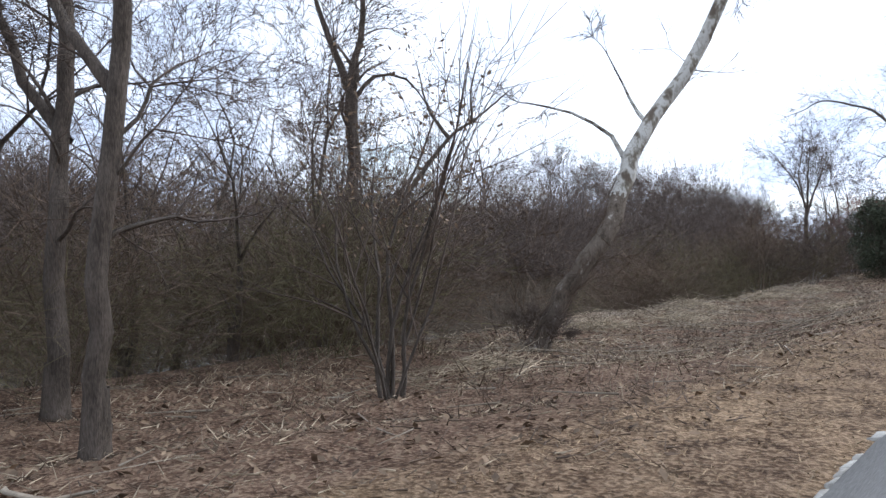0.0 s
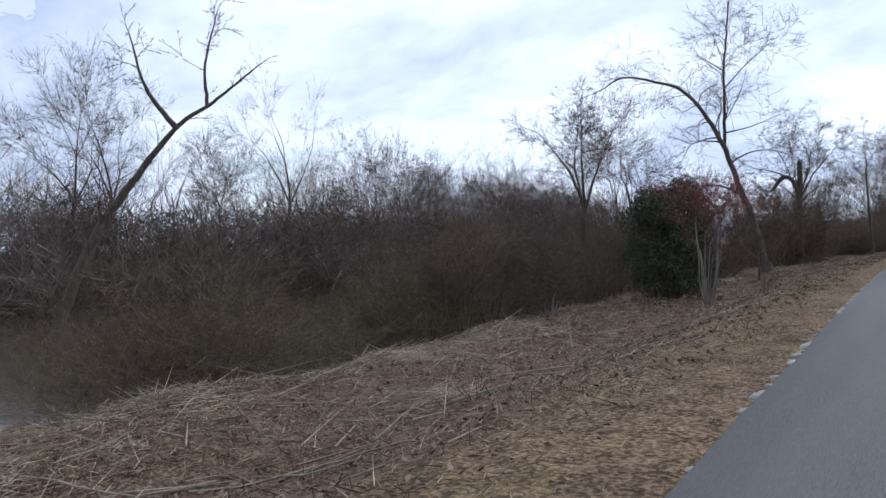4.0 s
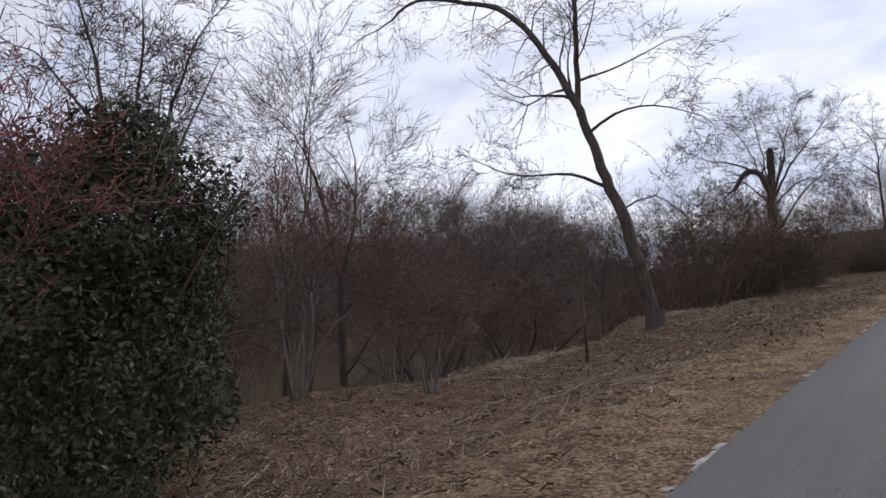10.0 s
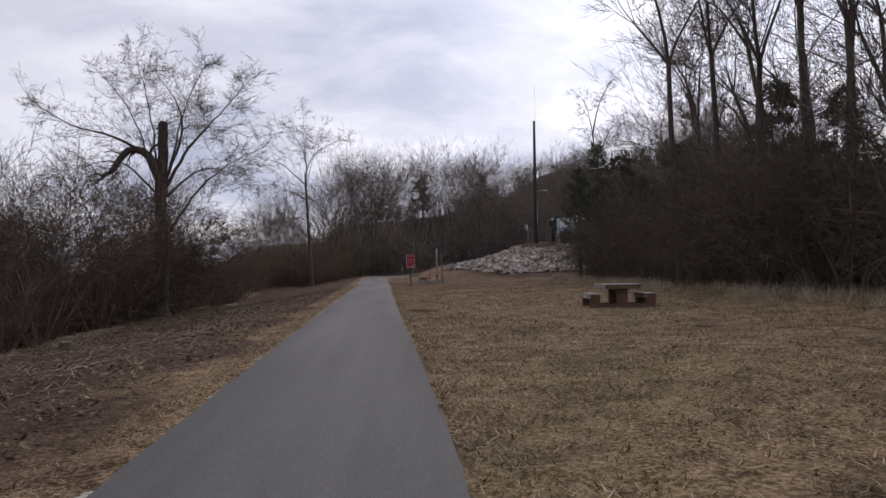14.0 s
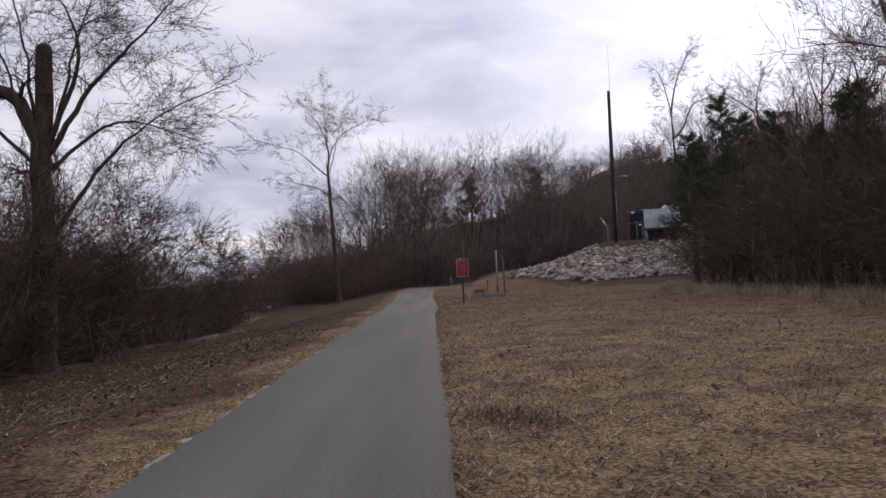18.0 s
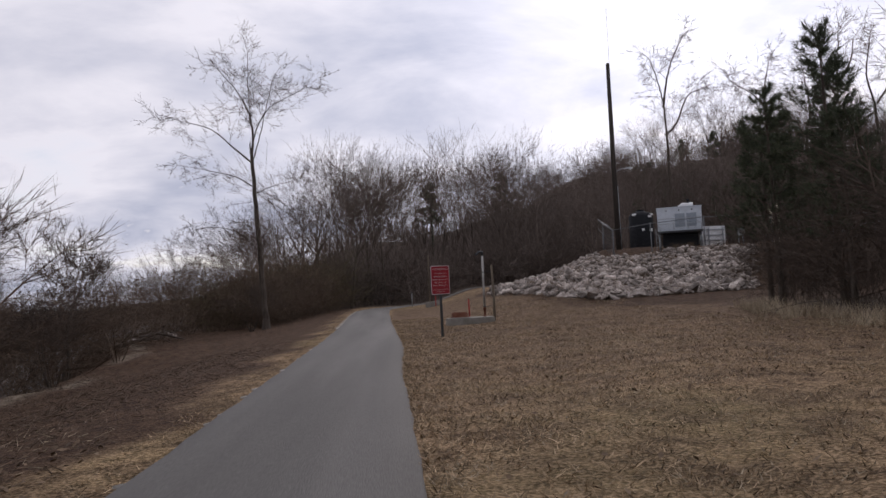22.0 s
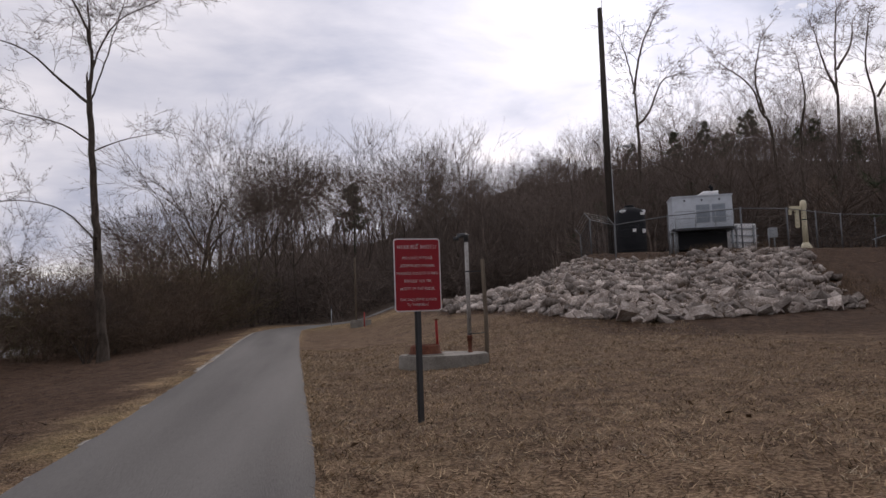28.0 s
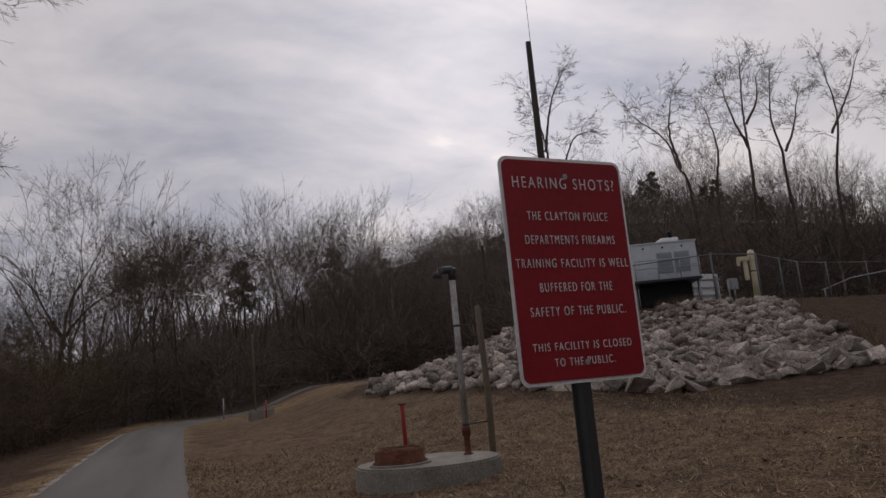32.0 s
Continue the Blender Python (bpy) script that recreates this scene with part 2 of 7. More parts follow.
def ground_material():
    """Dead lawn, brown mulch on the bank, and red clay, by stains with a shape of their own; clay also darkens the far
    lawn.
    """
    m = bpy.data.materials.new("ground_cover")
    m.use_nodes = True
    n, l = m.node_tree.nodes, m.node_tree.links
    b = n["Principled BSDF"]
    b.inputs["Roughness"].default_value, b.inputs["Specular IOR Level"].default_value = 0.95, 0.1
    g = n.new("ShaderNodeNewGeometry")
    at = n.new("ShaderNodeAttribute")
    at.attribute_name = "cover"

    def noise_node(s, d=5.0):
        q = n.new("ShaderNodeTexNoise")
        q.inputs["Scale"].default_value, q.inputs["Detail"].default_value = s, d
        l.new(g.outputs["Position"], q.inputs["Vector"])
        return q.outputs["Fac"]

    def ramp(src, stops, lo=0.35, hi=0.65):
        r = n.new("ShaderNodeValToRGB")
        els = r.color_ramp.elements
        while len(els) < len(stops):
            els.new(0.5)
        for i, col in enumerate(stops):
            els[i].position, els[i].color = lo + (hi - lo) * i / (len(stops) - 1), (*col, 1)
        l.new(src, r.inputs[0])
        return r.outputs[0]

    def blend(f, a, c, kind="MIX"):
        x = n.new("ShaderNodeMix")
        x.data_type, x.blend_type = "RGBA", kind
        if isinstance(f, float):
            x.inputs[0].default_value = f
        else:
            l.new(f, x.inputs[0])
        l.new(a, x.inputs[6])
        l.new(c, x.inputs[7])
        return x.outputs[2]

    f1, f2, f3 = noise_node(0.35), noise_node(4.5, 8.0), noise_node(30.0, 8.0)
    lawn = blend(0.55, ramp(f2, [(0.066, 0.044, 0.027), (0.195, 0.142, 0.086), (0.31, 0.232, 0.146)], 0.38, 0.62), ramp(f3, [(0.050, 0.033, 0.020), (0.195, 0.142, 0.086), (0.42, 0.318, 0.21)], 0.41, 0.59))
    lawn = blend(ramp(f1, [(0, 0, 0), (0.5, 0.5, 0.5)], 0.5, 0.7), lawn, ramp(f3, [(0.10, 0.10, 0.04), (0.2, 0.17, 0.085)]))
    lawn = blend(1.0, lawn, ramp(noise_node(1.4, 6.0), [(0.80, 0.735, 0.685), (1.24, 1.15, 1.07), (1.42, 1.31, 1.20)], 0.38, 0.62), "MULTIPLY")
    mulch = blend(0.5, ramp(f2, [(0.072, 0.039, 0.025), (0.155, 0.090, 0.058), (0.24, 0.157, 0.105)], 0.38, 0.62), ramp(f3, [(0.036, 0.022, 0.015), (0.14, 0.090, 0.060), (0.34, 0.25, 0.172)], 0.40, 0.60))
    clay = blend(0.5, ramp(f2, [(0.030, 0.016, 0.010), (0.064, 0.036, 0.023), (0.125, 0.078, 0.049)]), ramp(f3, [(0.024, 0.014, 0.009), (0.070, 0.042, 0.027), (0.17, 0.112, 0.073)], 0.40, 0.60))
    sp = n.new("ShaderNodeSeparateColor")
    l.new(at.outputs["Color"], sp.inputs[0])
    col = blend(sp.outputs[0], lawn, mulch)
    col = blend(sp.outputs[1], col, clay)
    col = blend(sp.outputs[2], col, ramp(f2, [(0.045, 0.032, 0.024), (0.105, 0.077, 0.058)]))      # leaf mould under the trees
    sd = n.new("ShaderNodeAttribute")
    sd.attribute_name = "sand"
    ss = n.new("ShaderNodeSeparateColor")
    l.new(sd.outputs["Color"], ss.inputs[0])
    col = blend(ss.outputs[0], col, ramp(f2, [(0.22, 0.178, 0.13), (0.36, 0.305, 0.235)]))      # bare sand on the crest
    l.new(col, b.inputs["Base Color"])
    bp = n.new("ShaderNodeBump")
    bp.inputs["Strength"].default_value, bp.inputs["Distance"].default_value = 1.0, 0.07
    l.new(f3, bp.inputs["Height"])
    l.new(bp.outputs[0], b.inputs["Normal"])
    return m


GROUND = ground_material()


def water_material():
    m = bpy.data.materials.new("muddy_water")
    m.use_nodes = True
    n, l = m.node_tree.nodes, m.node_tree.links
    b = n["Principled BSDF"]
    b.inputs["Base Color"].default_value = (0.075, 0.058, 0.036, 1)
    b.inputs["Roughness"].default_value, b.inputs["IOR"].default_value = 0.07, 1.33
    g = n.new("ShaderNodeNewGeometry")
    q = n.new("ShaderNodeTexNoise")
    q.inputs["Scale"].default_value, q.inputs["Detail"].default_value = 1.2, 3.0
    l.new(g.outputs["Position"], q.inputs["Vector"])
    bp = n.new("ShaderNodeBump")
    bp.inputs["Strength"].default_value, bp.inputs["Distance"].default_value = 0.1, 0.05
    l.new(q.outputs["Fac"], bp.inputs["Height"])
    l.new(bp.outputs[0], b.inputs["Normal"])
    return m


WATER = water_material()

# ---- mesh helpers ----


def raw_mesh(name, V, F, mat, smooth=False):
    """A mesh from arrays: V (n, 3) and F, one array of triangles or quads."""
    V, F = np.asarray(V, np.float32), np.asarray(F, np.int32)
    me = bpy.data.meshes.new(name)
    k = F.shape[1]
    me.vertices.add(len(V))
    me.vertices.foreach_set("co", V.ravel())
    me.loops.add(F.size)
    me.loops.foreach_set("vertex_index", F.ravel())
    me.polygons.add(len(F))
    me.polygons.foreach_set("loop_start", np.arange(0, F.size, k, dtype=np.int32))
    if smooth:
        me.polygons.foreach_set("use_smooth", np.ones(len(F), bool))
    me.update(calc_edges=True)
    me.materials.append(mat)
    return me


def part(name, data, mat, parent, label="", m=None):
    """Links a bmesh or a mesh as one object under a thing or a part."""
    if isinstance(data, bmesh.types.BMesh):
        me = bpy.data.meshes.new(name)
        data.to_mesh(me)
        data.free()
        me.materials.append(mat)
        data = me
    ob = new(name, data)
    ob.parent = parent
    if m is not None:
        ob.matrix_basis = m
    if label:
        tagged(ob, label)
    return ob


def thing(name, label, category, x, y, z, rz=0.0, group="", kind=""):
    """An Empty at the base of a thing."""
    ob = new(name)
    ob.empty_display_size = 0.1
    ob.matrix_basis = pose(x, y, z, 0, 0, rz)
    return tagged(ob, label, category, group, kind)


def box(x0, x1, y0, y1, z0, z1, bevel=0.01):
    bm = bmesh.new()
    bmesh.ops.create_cube(bm, size=1.0, matrix=Matrix.Translation(((x0 + x1) / 2, (y0 + y1) / 2, (z0 + z1) / 2)) @ Matrix.Diagonal((x1 - x0, y1 - y0, z1 - z0, 1)))
    if bevel:
        bmesh.ops.bevel(bm, geom=bm.edges[:], offset=bevel, segments=2, affect="EDGES")
    return bm


def tube(points, radii, sides=8, cap=True):
    """A tapered round tube through points."""
    bm = bmesh.new()
    rings = []
    pts = [Vector(p) for p in points]
    for i, p in enumerate(pts):
        d = (pts[min(i + 1, len(pts) - 1)] - pts[max(i - 1, 0)]).normalized()
        u = d.orthogonal().normalized() if abs(d.z) < 0.9 else Vector((1, 0, 0)).cross(d).normalized()
        w = d.cross(u)
        r = radii[i] if isinstance(radii, (list, tuple)) else radii
        rings.append([bm.verts.new(p + r * (math.cos(2 * math.pi * k / sides) * u + math.sin(2 * math.pi * k / sides) * w)) for k in range(sides)])
    for a, b in zip(rings, rings[1:]):
        for k in range(sides):
            bm.faces.new((a[k], a[(k + 1) % sides], b[(k + 1) % sides], b[k])).smooth = True
    if cap:
        bm.faces.new(rings[0][::-1])
        bm.faces.new(rings[-1])
    bmesh.ops.recalc_face_normals(bm, faces=bm.faces[:])
    return bm


def sticks_arrays(S, thick=0.035):
    """Triangles for rows of tapered sticks: x y z r to x y z r. Thick ones are nine-sided, thin ones three-sided."""
    S = np.asarray(S, float)
    out_v, out_f, base = [], [], 0
    for sel, k in ((S[:, 3] > thick, 9), (S[:, 3] <= thick, 3)):
        A = S[sel]
        if not len(A):
            continue
        p0, r0, p1, r1 = A[:, :3], A[:, 3], A[:, 4:7], A[:, 7]
        d = p1 - p0
        d /= np.linalg.norm(d, axis=1)[:, None] + 1e-9
        ref = np.where(np.abs(d[:, 2:3]) < 0.9, np.array([[0, 0, 1.0]]), np.array([[1.0, 0, 0]]))
        u = np.cross(d, ref)
        u /= np.linalg.norm(u, axis=1)[:, None] + 1e-9
        w = np.cross(d, u)
        ang = 2 * np.pi * np.arange(k) / k
        ring = np.cos(ang)[None, :, None] * u[:, None] + np.sin(ang)[None, :, None] * w[:, None]
        lo = p0[:, None] + ring * r0[:, None, None]
        hi = p1[:, None] + ring * r1[:, None, None]
        out_v.append(np.concatenate([lo, hi], 1).reshape(-1, 3))
        j = np.arange(k)
        quad = np.stack([j, (j + 1) % k, k + (j + 1) % k, k + j], 1)
        tri = np.concatenate([quad[:, [0, 1, 2]], quad[:, [0, 2, 3]]])
        out_f.append((base + np.arange(len(A))[:, None, None] * 2 * k + tri[None]).reshape(-1, 3))
        base += len(A) * 2 * k
    return np.concatenate(out_v), np.concatenate(out_f)


def spikes_arrays(S):
    """Rows of thin sticks as three-sided spikes that end in a point: three triangles each."""
    S = np.asarray(S, float)
    p0, r0, p1 = S[:, :3], S[:, 3], S[:, 4:7]
    d = p1 - p0
    d /= np.linalg.norm(d, axis=1)[:, None] + 1e-9
    ref = np.where(np.abs(d[:, 2:3]) < 0.9, np.array([[0, 0, 1.0]]), np.array([[1.0, 0, 0]]))
    u = np.cross(d, ref)
    u /= np.linalg.norm(u, axis=1)[:, None] + 1e-9
    w = np.cross(d, u)
    ang = 2 * np.pi * np.arange(3) / 3
    ring = np.cos(ang)[None, :, None] * u[:, None] + np.sin(ang)[None, :, None] * w[:, None]
    V = np.concatenate([p0[:, None] + ring * r0[:, None, None], p1[:, None]], 1).reshape(-1, 3)
    F = (np.arange(len(S))[:, None, None] * 4 + np.array([[0, 1, 3], [1, 2, 3], [2, 0, 3]])[None]).reshape(-1, 3)
    return V, F


def slivers_arrays(S):
    """Rows of the finest twigs, each one slim blade that ends in a point."""
    S = np.asarray(S, float)
    p0, r0, p1 = S[:, :3], S[:, 3], S[:, 4:7]
    d = p1 - p0
    d /= np.linalg.norm(d, axis=1)[:, None] + 1e-9
    k = np.arange(len(S)) * 2.399
    ref = np.stack([np.cos(k), np.sin(k), 0.4 * np.sin(k * 1.7)], 1)
    u = np.cross(d, ref)
    u /= np.linalg.norm(u, axis=1)[:, None] + 1e-9
    u *= r0[:, None] * 1.25
    V = np.stack([p0 - u, p0 + u, p1 + (p1 - p0) * 0.12], 1).reshape(-1, 3)
    return V, np.arange(3 * len(S)).reshape(-1, 3)


def scatter(V, F, places):
    """Copies of one triangle set: places are rows of x, y, z, turn, size."""
    V, F, P = np.asarray(V, np.float32), np.asarray(F, np.int32), np.asarray(places, np.float32)
    c, s = np.cos(P[:, 3])[:, None], np.sin(P[:, 3])[:, None]
    X = (c * V[None, :, 0] - s * V[None, :, 1]) * P[:, 4:5] + P[:, 0:1]
    Y = (s * V[None, :, 0] + c * V[None, :, 1]) * P[:, 4:5] + P[:, 1:2]
    Z = V[None, :, 2] * P[:, 4:5] + P[:, 2:3]
    return np.stack([X, Y, Z], 2).reshape(-1, 3), (F[None] + np.arange(len(P))[:, None, None] * len(V)).reshape(-1, F.shape[1])


def joined(sets):
    Vs, Fs, n = [], [], 0
    for V, F in sets:
        Vs.append(V)
        Fs.append(F + n)
        n += len(V)
    return np.concatenate(Vs), np.concatenate(Fs)


# ---- the lie of the land ----


def sstep(x):
    x = np.clip(x, 0, 1)
    return x * x * (3 - 2 * x)


PY = [-400, -60, 0, 6, 18, 27, 38, 50, 56, 66, 75, 84, 92, 102, 115, 130, 400]
PZ = [-3.0, -1.2, 0.0, 0.14, 0.55, 0.78, 1.09, 1.33, 1.38, 1.50, 1.58, 1.61, 1.71, 1.94, 2.21, 2.43, 4.0]
XL_Y = [-60, 0, 4, 9, 13, 25, 31, 45, 60, 72, 82, 95, 103, 400]
XL_X = [0.6, -0.86, -0.93, -1.08, -1.27, -1.55, -1.68, -1.70, -1.95, -2.1, -2.28, -2.6, -2.75, -2.75]
PATH_W = 1.78
TOE_X = [3.6, 3.9, 4.4, 5.0, 6.0, 7.5, 10, 13, 16, 25, 40, 120]
TOE_Y = [130, 106, 101, 96, 92.6, 91, 90.8, 91.6, 92.8, 96, 99, 108]
WATER_Z = -0.95


def path_z(y):
    return sum(np.interp(np.asarray(y, float) + o, PY, PZ) for o in (-3, -1.5, 0, 1.5, 3)) / 5


def edge_x(y):
    return sum(np.interp(np.asarray(y, float) + o, XL_Y, XL_X) for o in (-3, 0, 3)) / 3


def path_w(y):
    """Width of the path; it widens towards the sign."""
    return PATH_W + 0.17 * sstep((np.asarray(y, float) - 73) / 7)


def bumpy(x, y, s, k):
    return np.sin(x / s + k) * np.cos(y / s * 1.13 + 2.1 * k) + 0.5 * np.sin(x / s * 2.3 - y / s * 1.7 + 3 * k)


def mound_in(x, y):
    """Metres inside the toe of the stone mound."""
    return np.minimum(y - np.interp(x, TOE_X, TOE_Y), (x - 3.7 - 0.5 * np.maximum(y - 101, 0)) * 1.5)


def crest_at(y):
    """Metres from the path's edge to the crest of the bank."""
    bay = sstep((y - 36) / 4) * (1 - sstep((y - 47) / 4))
    return 6.7 + 0.5 * np.sin(y / 5.0) + 0.3 * np.sin(y / 1.9) - 1.3 * bay + 3.6 * np.exp(-((y - 100) / 8) ** 2)


def land(x, y):
    x, y = np.asarray(x, float), np.asarray(y, float)
    p, e = path_z(y), edge_x(y)
    left, right = e - x, x - (e + path_w(y))
    z = p - 0.012
    # verge, then the rough bank, then the drop to the river
    near = sstep((y - 6) / 6) * (1 - sstep((y - 32) / 14))
    low = sstep((y - 50) / 12) * (1 - sstep((y - 84) / 6))
    bay = sstep((y - 36) / 4) * (1 - sstep((y - 47) / 4))
    crest = crest_at(y)
    zl = p - 0.04 * sstep(left / 0.9) - (0.44 + 0.20 * near + 0.22 * low + 0.10 * bay) * sstep((left - 0.7) / (4.6 - 1.7 * near)) + 0.05 * bumpy(x, y, 0.7, 1) * sstep((left - 0.8) / 2)
    zl = zl - (zl - WATER_Z + 1.2) * sstep((left - crest) / 4.4)
    veer = 0.33 * np.maximum(y - 112, 0)
    far = sstep((-x - 37 - veer - 2 * np.sin(y / 17)) / 7)
    zl = zl + far * (1.9 + 1.2 + 0.5) + 2.5 * sstep((-x - 50 - veer) / 70)
    z = np.where(left > 0, zl, z)
    # lawn, rising towards the woods and the mound
    lawn = np.interp(y, [-100, 80, 84, 89, 95, 101, 120, 140], [0, 0, 0.06, 0.22, 0.78, 0.9, 0.95, 0.9])
    zr = p - 0.03 * sstep(right / 0.6) + lawn * sstep((right - 2.2) / 4.4) + 0.10 * sstep(right / 3.5) + 0.12 * sstep((right - 6) / 5) + 0.025 * bumpy(x, y, 1.1, 2) * sstep(right / 1.5)
    side = sstep((x - 13) / 35) * (1 - sstep((y - 84) / 20))
    zr = zr + 7.5 * side
    inside = mound_in(x, y)
    top = 4.55 + 0.5 * sstep((y - 100) / 8) - 0.42 * (1 - sstep((x - 10.5) / 3.5)) * (1 - sstep((y - 101.5) / 2.5))
    run = 8.6 - 2.1 * sstep((x - 11) / 5)
    zr = np.where(inside > 0, zr + (np.maximum(top, zr) - zr) * np.minimum(sstep(np.clip(inside / run, 0, 1) * 0.5) * 2, 1), zr)
    z = np.where(right > 0, zr, z)
    hill = 13.0 * sstep((y - 120) / 120) * sstep((x + 10 + veer) / 22) + 5.0 * sstep((y - 114 - 0.2 * np.abs(x - 25)) / 30) * sstep((x - 8) / 20) + 6.0 * sstep((y - 112) / 20) * sstep((x - 27) / 14)
    return z + hill


def lz(x, y):
    return float(land(x, y))


def axis(parts):
    return np.unique(np.concatenate([np.arange(a, b, s) for a, b, s in parts]).round(4))


gx = axis([(-2600, -300, 230), (-300, -60, 12), (-60, -14, 2), (-14, 10, 0.3), (10, 40, 1.2), (40, 300, 13), (300, 2700, 240)])
gy = axis([(-2600, -200, 240), (-200, -20, 12), (-20, -3, 0.8), (-3, 105, 0.4), (105, 140, 1.2), (140, 300, 8), (300, 2900, 240)])
GX, GY = np.meshgrid(gx, gy)
V = np.stack([GX.ravel(), GY.ravel(), land(GX, GY).ravel()], 1)
nx, ny = len(gx), len(gy)
idx = np.arange(nx * ny).reshape(ny, nx)
F = np.stack([idx[:-1, :-1], idx[:-1, 1:], idx[1:, 1:], idx[1:, :-1]], 2).reshape(-1, 4)
ground_me = raw_mesh("ground", V, F, GROUND, smooth=True)
# cover: red = mulch and forest floor, green = bare clay and the darkening of the far lawn
lf, rt = edge_x(V[:, 1]) - V[:, 0], V[:, 0] - edge_x(V[:, 1]) - path_w(V[:, 1])
wob = 0.35 * bumpy(V[:, 0], V[:, 1], 0.9, 4)
mulch = np.maximum(sstep((lf - 1.0 + 0.86 * sstep((V[:, 1] - 32) / 16) - wob) / 0.9), sstep((rt - 9.3 - wob) / 1.2))
mulch = np.maximum(mulch, sstep((V[:, 1] - 112) / 6) * (rt > 3))
mulch = np.maximum(mulch, 0.6 * sstep((V[:, 1] - 64) / 14) * (rt > 0) * sstep((112 - V[:, 1]) / 8))
mulch = mulch * (1 - (0.15 + 0.6 * wob) * (lf > 0) * sstep((V[:, 1] - 40) / 12) * (1 - 0.8 * sstep((V[:, 1] - 58) / 10)))
mulch = np.maximum(mulch, (lf > 0) * (1 - sstep((V[:, 1] - 34) / 8)) * (0.5 + 0.35 * wob))
ins = mound_in(V[:, 0], V[:, 1])
clay = sstep((ins + 3.9 + 1.3 * sstep((V[:, 0] - 8) / 4) + 2 * wob) / 2.4) * (rt > 2) * sstep((112 - V[:, 1]) / 6)
# clay colour mixed into the lawn past y 78 dims it against the sky
clay = np.maximum(clay, 0.28 * sstep((V[:, 1] - 78) / 6) * (rt > 0) * sstep((112 - V[:, 1]) / 6))
clay = np.maximum(clay, (0.8 + 0.15 * sstep((V[:, 1] - 58) / 10)) * mulch * (lf > 0) * sstep((V[:, 1] - 35) / 10))
# bare dirt patches in the lawn
g = np.random.default_rng(41)
spots = np.concatenate([[(0.36, 58.4, 0.42, 0.95)], np.stack([g.uniform(0.4, 8, 22), g.uniform(42, 84, 22), g.uniform(0.3, 0.7, 22), g.uniform(0.3, 0.65, 22)], 1)])
for px, py, r, k in spots:
    clay = np.maximum(clay, k * (rt > 0.1) * np.exp(-((V[:, 0] - px) ** 2 + ((V[:, 1] - py) * 0.8) ** 2) / r ** 2))
cov = ground_me.color_attributes.new("cover", "FLOAT_COLOR", "POINT")
forest = np.maximum.reduce([sstep((V[:, 1] - 113 - 0.3 * np.abs(V[:, 0] - 3)) / 6), sstep((rt - 9.9 - wob) / 1.5) * sstep((88 - V[:, 1]) / 3), sstep((-V[:, 0] - 39) / 4)])
cov.data.foreach_set("color", np.stack([mulch, clay, forest, 0 * clay + 1], 1).astype(np.float32).ravel())
d = lf - crest_at(V[:, 1]) + 0.2
band = 0.75 * np.exp(-(d / 0.26) ** 2) * sstep((bumpy(V[:, 0], V[:, 1], 1.7, 9) + 0.55) / 0.9) * sstep((V[:, 1] - 8) / 3)
sandy = ground_me.color_attributes.new("sand", "FLOAT_COLOR", "POINT")
sandy.data.foreach_set("color", np.stack([band, band, band, 0 * band + 1], 1).astype(np.float32).ravel())
tagged(new("ground", ground_me), "dead tan lawn, brown mulched river bank and clay", "ground", kind="structure")

# the river
V = np.array([[-60, -260, WATER_Z], [-6, -260, WATER_Z], [-6, 60, WATER_Z], [-6, 320, WATER_Z], [-130, 320, WATER_Z], [-60, 60, WATER_Z]], float)
tagged(new("water", raw_mesh("water", V, [[0, 1, 2, 5], [5, 2, 3, 4]], WATER)), "still muddy brown river below the bank", "river", kind="structure")

# the paved path: a crowned strip that bends to the right at its far end
cy = list(np.arange(-40, 108.1, 0.5))
cl = [(float(edge_x(y) + path_w(y) / 2), y) for y in cy]
a, (px, py) = 0.0, cl[-1]
for i in range(60):
    a = min(a + 0.045, 1.35)
    px, py = px + 0.6 * math.sin(a), py + 0.6 * math.cos(a)
    cl.append((px, py))
offs = (-0.5, -0.48, -0.3, 0, 0.3, 0.48, 0.5)
rng = random.Random(4)
V = []
for i, (x, y) in enumerate(cl):
    x2, y2 = cl[min(i + 1, len(cl) - 1)]
    x1, y1 = cl[max(i - 1, 0)]
    dx, dy = x2 - x1, y2 - y1
    q = math.hypot(dx, dy)
    wide = float(path_w(y))
    for o in offs:
        o2 = o * wide + (rng.uniform(-0.018, 0.018) if abs(o) > 0.45 else 0)
        X, Y = x + dy / q * o2, y - dx / q * o2
        zz = (lz(X, Y) if y > 108 else float(path_z(y)))
        V.append((X, Y, zz + 0.022 + 0.012 * (1 - 4 * o * o) - (0.03 if abs(o) > 0.49 else 0)))
k = len(offs)
F = [[i * k + j, i * k + j + 1, (i + 1) * k + j + 1, (i + 1) * k + j] for i in range(len(cl) - 1) for j in range(k - 1)]
tagged(new("path", raw_mesh("path", V, F, ASPHALT, smooth=True)), "narrow grey asphalt footpath with a crumbling pale edge", "path", kind="structure")

# ---- bare trees and brush ----


def turned(d, angle, spin):
    u = d.orthogonal().normalized()
    w = d.cross(u)
    return (d * math.cos(angle) + (u * math.cos(spin) + w * math.sin(spin)) * math.sin(angle)).normalized()


